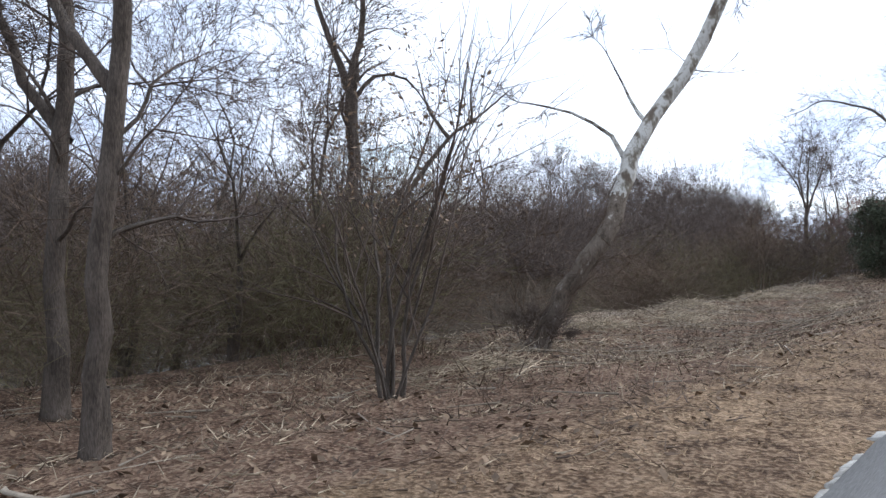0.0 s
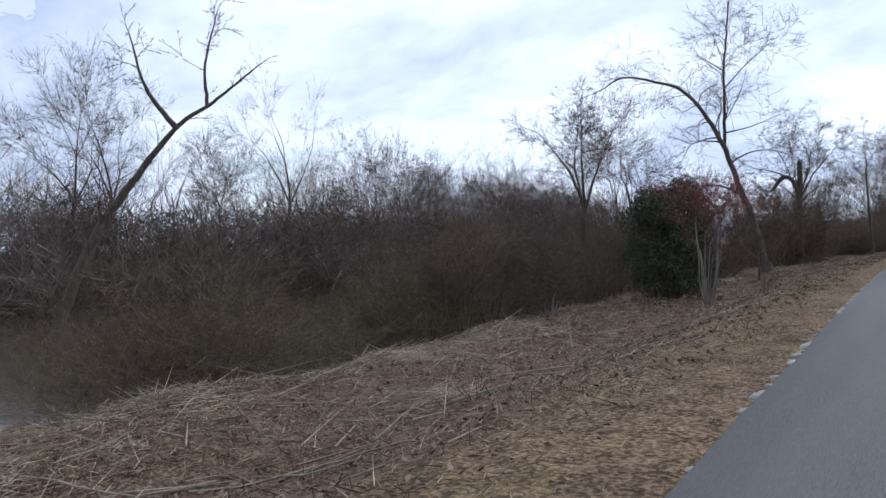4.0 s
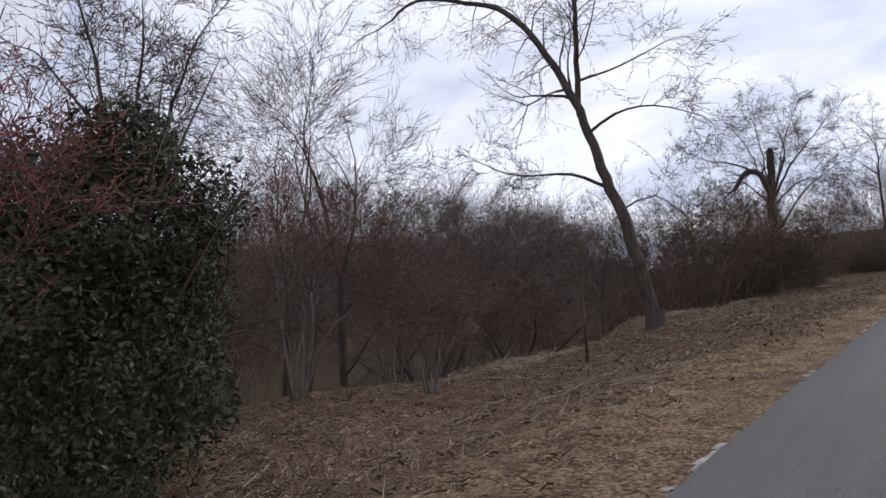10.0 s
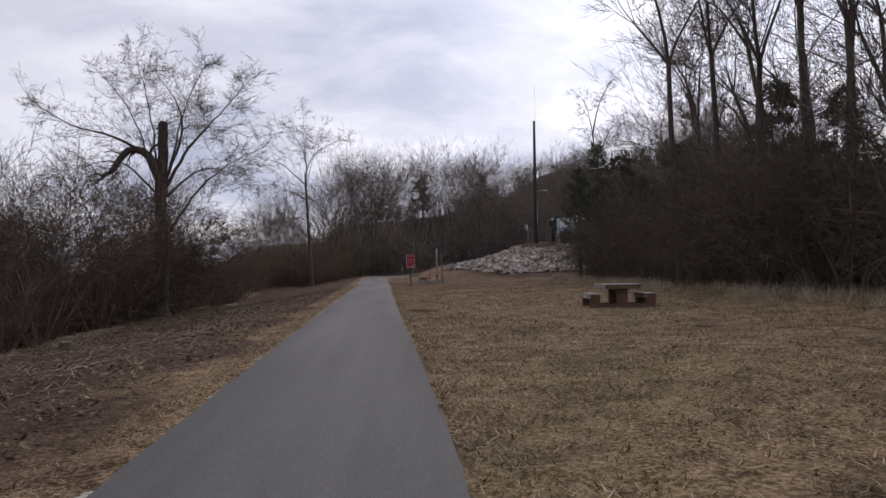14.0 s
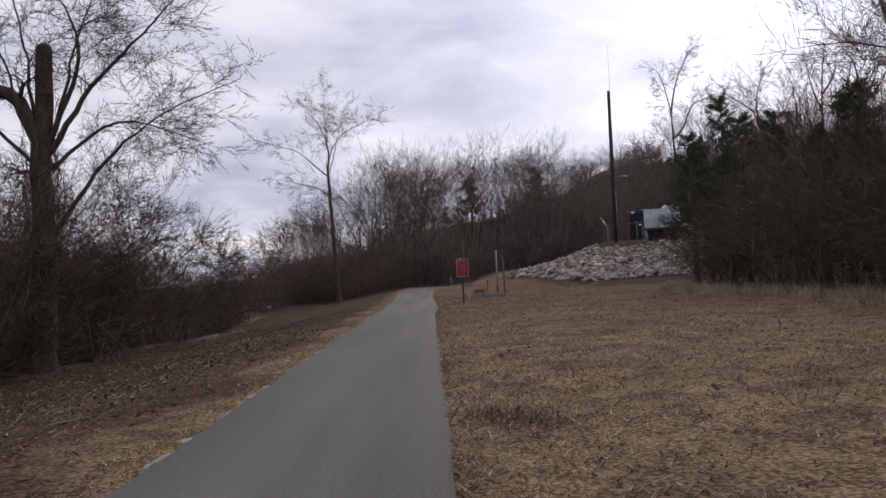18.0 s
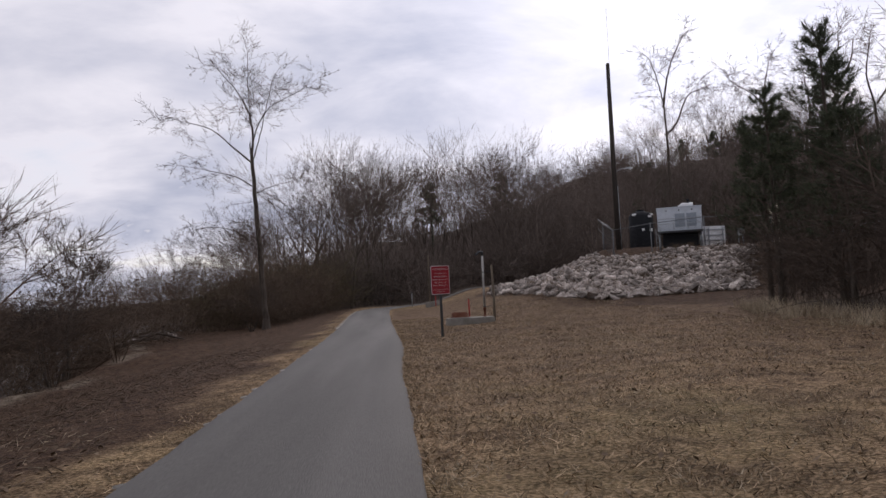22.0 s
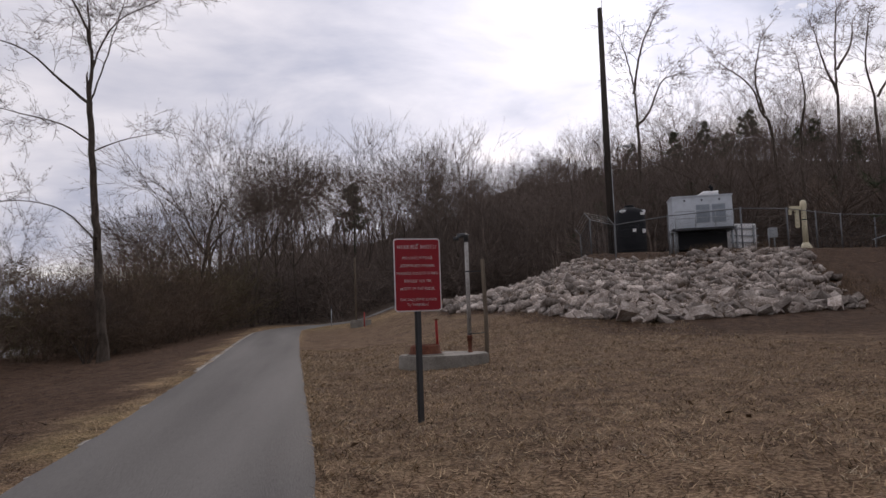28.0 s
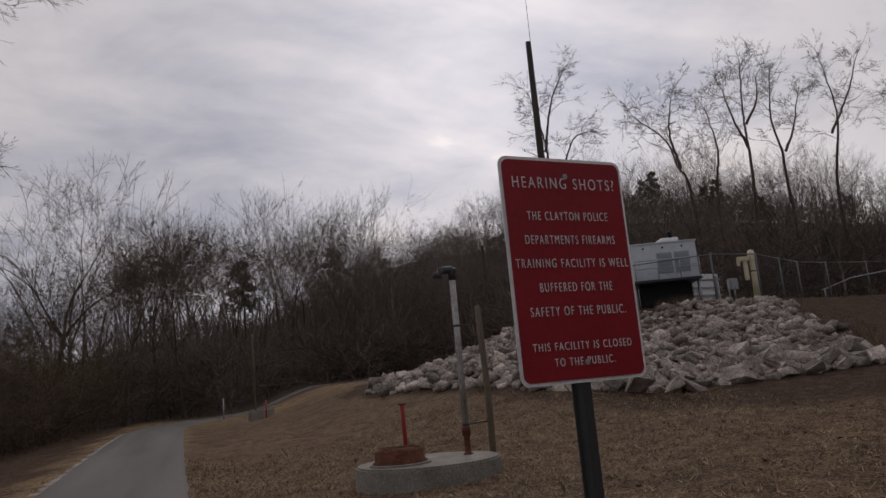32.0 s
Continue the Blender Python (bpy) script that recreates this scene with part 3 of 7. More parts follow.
def grow(out, p, d, length, r, level, rng, wander=0.15, lift=0.04, dens=1.0, spread=0.8, rmin=0.005):
    """One branch with its own side branches, as tapered sticks."""
    if level <= 0 or length < 0.12:
        e = p + (d + Vector((rng.gauss(0, 0.12), rng.gauss(0, 0.12), 0.05))).normalized() * max(length * 1.15, 0.16)
        out.append((*p, max(r, rmin), *e, r * 0.3))
        return
    n = max(2, min(8, int(length / 0.22)))
    step = length / n
    kids = max(2, int(round((1.6 + length * 1.5) * dens)))
    at = [0.18 + 0.8 * (k + rng.uniform(0.1, 0.9)) / kids for k in range(kids)]
    ki, spin, r0 = 0, rng.uniform(0, 6.283), r
    for i in range(n):
        d = (d + Vector((rng.gauss(0, wander), rng.gauss(0, wander), rng.gauss(0, wander) + lift))).normalized()
        r2 = max(r0 * (1 - 0.62 * (i + 1) / n), rmin * 0.8)
        q = p + d * step
        out.append((*p, r, *q, r2))
        while ki < kids and at[ki] <= (i + 1) / n + 1e-6:
            f = at[ki]
            ki += 1
            spin += 2.4 + rng.gauss(0, 0.4)
            cd = turned(d, rng.uniform(0.6, 1.05) * spread, spin)
            grow(out, q, cd, length * rng.uniform(0.40, 0.70) * (1.1 - 0.45 * f), max(r2 * rng.uniform(0.5, 0.7), rmin), level - 1, rng, wander * 1.05, lift, dens, spread, rmin)
        p, r = q, r2
    grow(out, p, d, length * 0.35, max(r * 0.8, rmin), level - 1 if level > 2 else 0, rng, wander, lift, dens, spread, rmin)


def limb(out, pts, r0, r1, rng, kids=0.0, klen=1.0, level=2, start=0.3, wobble=0.018, spread=0.9, lift=0.03, dens=1.5, rmin=0.005):
    """A main limb through waypoints, smooth and tapered, with kids side branches a metre."""
    P = [Vector(p) for p in pts]
    P = [P[0] * 2 - P[1]] + P + [P[-1] * 2 - P[-2]]
    path = []
    for i in range(1, len(P) - 2):
        m = max(2, int((P[i + 1] - P[i]).length / 0.3))
        for s in range(m):
            t = s / m
            a, b, c, e = P[i - 1], P[i], P[i + 1], P[i + 2]
            path.append(0.5 * (2 * b + (c - a) * t + (2 * a - 5 * b + 4 * c - e) * t * t + (3 * b - a - 3 * c + e) * t ** 3))
    path.append(P[-2])
    N = len(path) - 1
    for i in range(1, N):
        path[i] = path[i] + Vector((rng.gauss(0, wobble), rng.gauss(0, wobble), 0))
    for i in range(N):
        ra, rb = r0 + (r1 - r0) * (i / N) ** 0.8, r0 + (r1 - r0) * ((i + 1) / N) ** 0.8
        d = path[i + 1] - path[i]
        out.append((*(path[i] - d * 0.08), ra, *(path[i + 1] + d * 0.06), rb))
        if i / N >= start:
            x = 1.15 * kids * d.length
            for _ in range(int(x) + (rng.random() < x - int(x))):
                f = (i / N - start) / (1 - start)
                forked(out, path[i + 1], turned(d.normalized(), rng.uniform(0.5, 1.25) * spread, rng.uniform(0, 6.283)), klen * rng.uniform(0.30, 0.66) * (1.1 - 0.55 * f), max(rmin * 1.4, rb * rng.uniform(0.2, 0.42)), level - 1, rng, 0.75, rmin, 1, klen * 0.17, 4, 0.15, lift)
    forked(out, path[-1], (path[-1] - path[-2]).normalized(), klen * 0.42, max(rmin * 1.4, r1 * 0.9), level - 1, rng, 0.6, rmin, 1, klen * 0.17, 4, 0.14, lift)


def flare(S, x, y, z, r):
    """Root flare at a trunk's foot."""
    S.append((x, y, z - 0.25, r * 1.75, x, y, z + 0.12, r * 1.25))
    S.append((x, y, z + 0.1, r * 1.27, x, y, z + 0.5, r * 1.02))


def tree_thing(S, name, label, x, y, z, trunk_mat, twig_mat, category="tree", cut=0.016, group="", extra=(), fine=0.0):
    """A tree from sticks in world metres: trunk with limbs, and crown of twigs."""
    root = thing(name, label, category, x, y, z, group=group)
    A = np.asarray(S, float)
    A[:, [0, 4]] -= x
    A[:, [1, 5]] -= y
    A[:, [2, 6]] -= z
    big = A[:, 3] > cut
    v, f = sticks_arrays(A[big])
    part("trunk", raw_mesh("trunk", v, f, trunk_mat, smooth=True), trunk_mat, root)
    small = A[~big]
    if len(small):
        hair = small[:, 3] < fine
        sets = [slivers_arrays(small[hair])] if hair.any() else []
        small = small[~hair]
        end = small[:, 7] < small[:, 3] * 0.5
        if (~end).any():
            sets.append(sticks_arrays(small[~end]))
        if end.any():
            sets.append(spikes_arrays(small[end]))
        v, f = joined(sets)
        part("crown", raw_mesh("crown", v, f, twig_mat), twig_mat, root)
    for nm, me, mat, lab in extra:
        part(nm, me, mat, root, lab)
    return root


def twiglet(S, p, d, length, r, rng, lift=0.05):
    """A fine bent twig with one or two side shoots."""
    m = p + d * length * rng.uniform(0.4, 0.6)
    d2 = (d + Vector((rng.gauss(0, 0.28), rng.gauss(0, 0.28), rng.gauss(lift * 3, 0.2)))).normalized()
    S.append((*p, r, *m, r * 0.45))
    S.append((*m, r * 0.8, *(m + d2 * length * 0.55), 0.0))
    S.append((*p.lerp(m, rng.uniform(0.35, 0.95)), r * 0.75, *(m + turned(d, rng.uniform(0.4, 0.9), rng.uniform(0, 6.283)) * length * rng.uniform(0.3, 0.55)), 0.0))


def forked(S, p, d, length, r, level, rng, angle, rmin, twigs, twig, segs=3, curl=0.09, lift=0.03):
    """A curving limb that forks again and again, with bent twigs along its last orders."""
    n = segs if level > 1 else max(2, segs - 1)
    bend = Vector((rng.gauss(0, 1), rng.gauss(0, 1), rng.gauss(0, 0.6))) * curl * 0.9
    for i in range(n):
        d = (d + bend + Vector((rng.gauss(0, curl), rng.gauss(0, curl), rng.gauss(lift, curl))) * 0.8).normalized()
        q = p + d * (length / n)
        r2 = max(r * (1 - 0.45 / n), rmin)
        S.append((*p, r, *q, r2))
        if level <= 1:
            for _ in range(twigs if n > 1 else twigs + 1):
                twiglet(S, p.lerp(q, rng.random()), turned(d, rng.uniform(0.35, 0.9), rng.uniform(0, 6.283)), twig * rng.uniform(0.6, 1.3), rmin, rng, lift)
        elif rng.random() < 0.42:
            forked(S, q, turned(d, rng.uniform(0.6, 1.05), rng.uniform(0, 6.283)), length * 0.5, max(r2 * 0.4, rmin), min(level - 1, 1), rng, angle, rmin, twigs, twig, segs, curl, lift)
        p, r = q, r2
    if level > 0:
        spin = rng.uniform(0, 6.283)
        for k in range(2 + (rng.random() < 0.35)):
            a = angle * (rng.uniform(0.3, 0.65) if k == 0 else rng.uniform(0.8, 1.3))
            forked(S, p, turned(d, a, spin + 2.6 * k), length * rng.uniform(0.64, 0.9), max(r * (0.82 if k == 0 else 0.64), rmin), level - 1, rng, angle, rmin, twigs, twig, segs, curl, lift)
    else:
        twiglet(S, p, d, twig * 1.1, rmin, rng, lift)


def crown_tree(h, seed, lean=(0.0, 0.0), clear=0.38, angle=0.5, levels=3, r=None, rmin=0.015, twigs=2, twig=0.8, limbs=3, segs=2, low=2, curl=0.09):
    """Sticks of a bare tree with a spreading, twiggy crown, at the origin."""
    rng = random.Random(seed)
    S = []
    r = r or 0.009 * h + 0.02
    top = Vector((lean[0] * clear, lean[1] * clear, h * clear * rng.uniform(0.85, 1.15)))
    flare(S, 0, 0, 0, r)
    base, n = Vector((0, 0, -0.1)), 5
    side = Vector((rng.gauss(0, 0.012), rng.gauss(0, 0.012), 0)) * h
    pts = [base.lerp(top, i / n) + side * math.sin(math.pi * i / n) for i in range(n + 1)]
    for i in range(n):
        S.append((*pts[i], r * (1 - 0.06 * i), *pts[i + 1], r * (1 - 0.06 * (i + 1))))
    axis_d = Vector((lean[0], lean[1], h)).normalized()
    total = sum(0.80 ** k for k in range(levels + 1))
    L = h * (1 - clear) / total * 0.98
    spin = rng.uniform(0, 6.283)
    for k in range(limbs):
        a = angle * (0.15 if k == 0 else rng.uniform(0.8, 1.3))
        forked(S, pts[-1], turned(axis_d, a, spin + 6.283 * k / max(1, limbs - 1)), L * (1.05 if k == 0 else rng.uniform(0.75, 0.95)), r * (0.58 if k == 0 else 0.46), levels, rng, angle, rmin, twigs, twig, segs, curl)
    for k in range(low):
        i = rng.randrange(2, n)
        forked(S, pts[i], turned(axis_d, rng.uniform(0.8, 1.2), rng.uniform(0, 6.283)), L * 0.75, r * 0.26, max(1, levels - 2), rng, angle, rmin, twigs, twig, segs, curl)
    return S


def bush_sticks(h, w, stems, seed, level=1, r=0.012, dens=1.0, out_lean=0.5, rmin=0.004, spread=0.8, wander=0.12):
    """Sticks of a many-stemmed bare shrub at the origin."""
    rng = random.Random(seed)
    S = []
    for i in range(stems):
        a = rng.uniform(0, 6.283)
        b = Vector((math.cos(a), math.sin(a), 0)) * rng.uniform(0, 0.14 * w)
        tilt = rng.uniform(0.05, out_lean)
        d = Vector((math.cos(a) * math.sin(tilt), math.sin(a) * math.sin(tilt), math.cos(tilt)))
        grow(S, b + Vector((0, 0, -0.06)), d, h * rng.uniform(0.6, 0.95), r * rng.uniform(0.6, 1.1), level, rng, wander=wander, lift=0.03, dens=dens, spread=spread, rmin=rmin)
    return S


def stick_set(S, thin=0.0):
    """Fine sticks become slivers, thick ones tubes."""
    A = np.asarray(S, float)
    end = ((A[:, 7] < A[:, 3] * 0.5) & (A[:, 3] < 0.03)) | (A[:, 3] < thin)
    A[end, 4:7] += (A[end, 4:7] - A[end, 0:3]) * 0.15
    sets = []
    if (~end).any():
        sets.append(sticks_arrays(A[~end]))
    if end.any():
        sets.append(slivers_arrays(A[end]))
    return joined(sets)


def stuff(name, label, category, V, F, mat, smooth=False):
    return tagged(new(name, raw_mesh(name, V, F, mat, smooth)), label, category, kind="stuff")


def spread_out(n, x0, x1, y0, y1, seed, size=(0.8, 1.2), keep=None, sink=0.05, veer=False):
    """Rows of x, y, z, turn, size on the land; across the river they follow its bend."""
    g = np.random.default_rng(seed)
    x, y = g.uniform(x0, x1, n), g.uniform(y0, y1, n)
    if veer:
        x = x - 0.33 * np.maximum(y - 112, 0)
    if keep is not None:
        k = keep(x, y)
        x, y = x[k], y[k]
    return np.stack([x, y, land(x, y) - sink, g.uniform(0, 6.283, len(x)), g.uniform(*size, len(x))], 1)


def leaf_cloud(n, centre, radii, size, seed, hollow=0.55, lumps=7):
    """Folded leaves spread over a lumpy crown: two triangles each."""
    g = np.random.default_rng(seed)
    d = g.normal(size=(n, 3))
    d /= np.linalg.norm(d, axis=1)[:, None]
    lump = 1 + 0.16 * np.sin(d[:, 0] * lumps + 1) * np.cos(d[:, 2] * lumps * 0.8) + 0.10 * np.sin(d[:, 1] * lumps * 2.1 + d[:, 2] * 5)
    c = d * (hollow + (1 - hollow) * g.random(n) ** 0.5)[:, None] * lump[:, None] * np.array(radii) + np.array(centre)
    a = g.normal(size=(n, 3))
    a /= np.linalg.norm(a, axis=1)[:, None]
    b = np.cross(a, g.normal(size=(n, 3)))
    b /= np.linalg.norm(b, axis=1)[:, None]
    s = size * g.uniform(0.6, 1.3, (n, 1))
    V = np.stack([c - a * s, c + b * s * 0.45, c + a * s, c - b * s * 0.45], 1).reshape(-1, 3)
    F = (np.arange(n)[:, None, None] * 4 + np.array([[0, 1, 2], [0, 2, 3]])[None]).reshape(-1, 3)
    return V, F


# leaning sycamore by the bank, pale mottled bark
rng = random.Random(11)
S = []
bx, by = -6.15, 8.8
bz = lz(bx, by)
S.append((bx - 0.14, by - 0.04, bz - 0.3, 0.23, bx + 0.13, by + 0.05, bz + 0.22, 0.165))
limb(S, [(bx, by, bz - 0.1), (-5.75, 8.95, 0.5), (-5.44, 9.1, 1.0), (-5.28, 9.4, 1.55), (-5.28, 9.75, 2.2), (-5.2, 10.05, 2.75), (-5.05, 10.55, 3.4), (-4.75, 10.95, 4.1), (-4.45, 11.2, 5.0), (-4.1, 11.5, 6.4), (-3.9, 11.7, 8.2)], 0.155, 0.07, rng, kids=0.4, klen=1.7, level=3, start=0.35)
limb(S, [(-5.25, 9.8, 2.3), (-5.6, 9.9, 2.8), (-6.2, 9.8, 3.2), (-6.9, 9.6, 3.4)], 0.045, 0.015, rng, kids=1.2, klen=0.8, level=3)
limb(S, [(-5.15, 10.2, 2.95), (-5.7, 10.6, 3.5), (-6.2, 10.8, 4.3)], 0.04, 0.012, rng, kids=1.2, klen=0.8, level=3)
V = []
for k in range(30):
    a, q = rng.uniform(0, 6.283), []
    P = [(bx, by, bz), (-5.75, 8.95, 0.5), (-5.44, 9.1, 1.0), (-5.28, 9.4, 1.55), (-5.28, 9.75, 2.2), (-5.2, 10.05, 2.75)][:rng.randrange(3, 7)]
    for i, w in enumerate(P):
        r = 0.165 - 0.012 * i
        q.append(Vector((w[0] + r * math.cos(a), w[1] + r * math.sin(a), w[2])))
        a += rng.gauss(0, 0.5)
    for u, w in zip(q, q[1:]):
        V.append((*u, 0.0045, *w, 0.004))
        for _ in range(11):
            s = u.lerp(w, rng.random())
            V.append((*s, 0.003, *(s + Vector((rng.gauss(0, 0.13), rng.gauss(0, 0.13), rng.gauss(0.02, 0.11)))), 0.0))
V = np.array(V)
V[:, [0, 4]] -= bx
V[:, [1, 5]] -= by
V[:, [2, 6]] -= bz
v, f = sticks_arrays(V)
A = np.array(S)
low = (A[:, 6] < 2.0) & (A[:, 3] > 0.09)
L = A[low] - np.array([bx, by, bz, 0, bx, by, bz, 0])
lv, lf_ = sticks_arrays(L)
S = A[~low]
tree_thing(S, "sycamore_tree", "leaning sycamore with mottled pale and brown bark", bx, by, bz, BARK_PALE, TWIG, cut=0.022, extra=[("vine", raw_mesh("vine", v, f, BRUSH), BRUSH, "dry brown vines on the lower trunk"), ("lower_trunk", raw_mesh("lower_trunk", lv, lf_, BARK_SCALY, smooth=True), BARK_SCALY, "scaly brown bark with pale flakes")])

# two trunks at the start, with vines and twigs
for (x, y, r, lean, seed) in ((-5.25, 2.35, 0.085, 0.05, 21), (-7.0, 2.75, 0.10, -0.15, 22)):
    rng = random.Random(seed)
    S = []
    z = lz(x, y)
    flare(S, x, y, z, r)
    limb(S, [(x, y, z - 0.1), (x + lean * 0.4, y, z + 1.5), (x + lean, y + 0.1, z + 2.6), (x + lean * 1.2, y + 0.1, z + 4.2), (x + lean * 2, y + 0.2, z + 7.5)], r, r * 0.5, rng, kids=1.9, klen=1.17, level=3, start=0.15)
    limb(S, [(x + lean, y + 0.1, z + 2.5), (x + lean - 0.6, y - 0.2, z + 3.4), (x + lean - 1.0, y - 0.4, z + 5.0)], r * 0.6, r * 0.3, rng, kids=1.9, klen=1.17, level=3)
    tree_thing(S, "bank_tree", "dark slim bare tree among brush on the bank", x, y, z, BARK, TWIG)

# sapling clump with dry leaves clinging to it
x, y = -4.95, 4.9
z = lz(x, y)
root = thing("sapling", "bare many-stemmed sapling at the edge of the bank", "tree", x, y, z)
fine_twigs = []
for i in range(9):
    A = np.array(bush_sticks(3.1, 1.4, 1, 3100 + i, level=2, r=0.026, dens=1.1, out_lean=0.42, rmin=0.004))
    stem = A[:, 3] > 0.0145
    v, f = sticks_arrays(A[stem])
    part("stem", raw_mesh("stem", v, f, BARK, smooth=True), BARK, root)
    fine_twigs.append(A[~stem])
v, f = sticks_arrays(np.concatenate(fine_twigs))
tagged(part("crown", raw_mesh("crown", v, f, TWIG), TWIG, root), kind="stuff")
v, f = leaf_cloud(800, (0.1, 0, 2.25), (0.95, 0.95, 1.1), 0.027, 32, hollow=0.2)
tagged(part("dry_foliage", raw_mesh("dry_foliage", v, f, DRYLEAF), DRYLEAF, root, "curled dry brown leaves"), kind="stuff")

# forked tree with vines behind the sapling
rng = random.Random(25)
S = []
bx, by = -9.80, 8.59
bz = lz(bx, by)
flare(S, bx, by, bz, 0.13)
limb(S, [(bx, by, bz - 0.1), (-9.81, 8.57, 2.54), (-9.83, 8.55, 3.73)], 0.125, 0.11, rng, kids=0.8, klen=1.2, level=3, start=0.4)
limb(S, [(-9.83, 8.55, 3.73), (-9.92, 8.37, 4.19), (-10.07, 8.10, 4.93)], 0.085, 0.05, rng, kids=1.6, klen=1.8, level=3, start=0.15)
limb(S, [(-9.83, 8.55, 3.73), (-9.78, 8.62, 4.38), (-9.74, 8.69, 5.52)], 0.075, 0.045, rng, kids=1.6, klen=1.8, level=3, start=0.15)
limb(S, [(-9.80, 8.59, 3.66), (-9.61, 8.90, 4.09), (-9.31, 9.36, 4.08), (-9.08, 9.67, 3.62)], 0.045, 0.015, rng, kids=2.0, klen=1.2, level=3, start=0.2)
tree_thing(S, "vine_tree", "dark forked bare tree hung with dry vines", bx, by, bz, BARK, TWIG)

# slender tree behind the holly
rng = random.Random(41)
S = []
flare(S, -10.5, 36.0, lz(-10.5, 36), 0.10)
limb(S, [(-10.5, 36.0, lz(-10.5, 36) - 0.1), (-10.6, 36.0, 2.3), (-10.56, 35.97, 3.15)], 0.10, 0.085, rng, kids=0.4, klen=0.78, level=1, rmin=0.006)
for e in ([(-10.92, 35.8, 4.3), (-11.8, 35.3, 5.7)], [(-11.0, 36.3, 4.6), (-10.9, 36.4, 6.3)], [(-10.2, 36.2, 4.4), (-9.7, 36.5, 5.8)], [(-10.4, 35.5, 4.4), (-10.2, 35.0, 6.0)]):
    limb(S, [(-10.56, 35.97, 3.1)] + e, 0.06, 0.018, rng, kids=3.0, klen=1.43, level=3, start=0.1, spread=0.7, rmin=0.006)
tree_thing(S, "forked_tree", "dark bare tree forking into a round crown", -10.5, 36, lz(-10.5, 36), BARK, TWIG, fine=0.0075)

# the tall tree with one arching arm
rng = random.Random(51)
S = []
bx, by = -6.87, 47.15
bz = lz(bx, by)
flare(S, bx, by, bz, 0.21)
limb(S, [(bx, by, bz - 0.1), (-7.32, 47.05, 2.9), (-7.93, 46.95, 4.7), (-8.4, 46.9, 6.2), (-9.3, 46.7, 8.0), (-10.2, 46.6, 9.1), (-11.3, 46.4, 9.6), (-12.8, 46.2, 10.0), (-13.9, 46.0, 9.5)], 0.19, 0.03, rng, kids=3.2, klen=2.0, level=3, start=0.42, lift=-0.03, rmin=0.0055)
limb(S, [(-8.4, 46.9, 6.1), (-8.45, 47.0, 7.5), (-8.4, 47.0, 9.8), (-8.2, 47.0, 12.4), (-8.1, 47.0, 14.6)], 0.085, 0.02, rng, kids=3.3, klen=2.5, level=3, start=0.05, spread=0.85, rmin=0.0055)
limb(S, [(-8.2, 46.9, 5.6), (-7.5, 47.0, 6.0), (-6.6, 47.3, 6.1), (-5.6, 47.6, 5.7)], 0.045, 0.012, rng, kids=3.4, klen=1.5, lift=-0.02, level=3, start=0.2, rmin=0.0055)
limb(S, [(-7.8, 47.0, 4.2), (-8.6, 46.6, 4.6), (-9.9, 46.2, 4.7), (-11.0, 46.0, 5.2)], 0.05, 0.012, rng, kids=3.2, klen=1.5, level=3, start=0.2, rmin=0.0055)
limb(S, [(-8.44, 47.0, 7.0), (-7.3, 47.1, 7.2), (-6.2, 47.3, 7.6)], 0.04, 0.012, rng, kids=3.2, klen=1.7, level=3, start=0.2, rmin=0.0055)
limb(S, [(-7.52, 47.0, 3.6), (-6.7, 47.2, 3.9), (-5.9, 47.5, 3.2)], 0.03, 0.01, rng, kids=3.2, klen=1.3, lift=-0.02, level=3, start=0.2, rmin=0.0055)
limb(S, [(-8.42, 47.0, 9.0), (-7.4, 47.0, 10.0), (-6.2, 47.0, 10.9)], 0.04, 0.01, rng, kids=3.2, klen=1.7, level=3, start=0.2, rmin=0.0055)
tree_thing(S, "arching_tree", "tall leaning bare tree with a long arching arm", bx, by, bz, BARK, TWIG, cut=0.02, fine=0.008)

# the snapped trunk with its dead arm, and a live crown
rng = random.Random(61)
S = []
bx, by = -8.2, 67.25
bz = lz(bx, by)
flare(S, bx, by, bz, 0.25)
limb(S, [(bx, by, bz - 0.1), (-8.12, 67.3, 3.0), (-8.14, 67.27, 5.4), (-8.08, 67.3, 6.6), (-8.06, 67.3, 7.65)], 0.31, 0.17, rng, kids=0.4, klen=0.91, level=3, start=0.4, wobble=0.02, rmin=0.006)
S = [s for s in S if s[6] < 7.8]
limb(S, [(-8.15, 67.2, 5.6), (-8.5, 67.1, 6.45), (-8.9, 66.95, 6.7), (-9.3, 66.8, 6.5), (-9.62, 66.7, 5.95)], 0.17, 0.11, rng, kids=3.0, klen=0.91, level=3, start=0.2, rmin=0.006)
limb(S, [(-8.7, 67.0, 6.6), (-9.6, 66.6, 7.1), (-10.8, 66.2, 7.4), (-11.8, 66.0, 8.0)], 0.06, 0.015, rng, kids=3.8, klen=1.5, level=3, start=0.2, rmin=0.006)
limb(S, [(-8.0, 67.3, 5.6), (-7.5, 67.6, 7.2), (-7.6, 67.6, 8.4), (-8.2, 67.3, 9.4)], 0.07, 0.015, rng, kids=4.0, klen=1.6, level=3, start=0.2, rmin=0.006)
limb(S, [(-7.95, 67.3, 5.4), (-7.2, 67.7, 6.9), (-6.2, 68.1, 8.2), (-5.4, 68.4, 9.3)], 0.075, 0.015, rng, kids=4.0, klen=1.6, level=3, start=0.2, rmin=0.006)
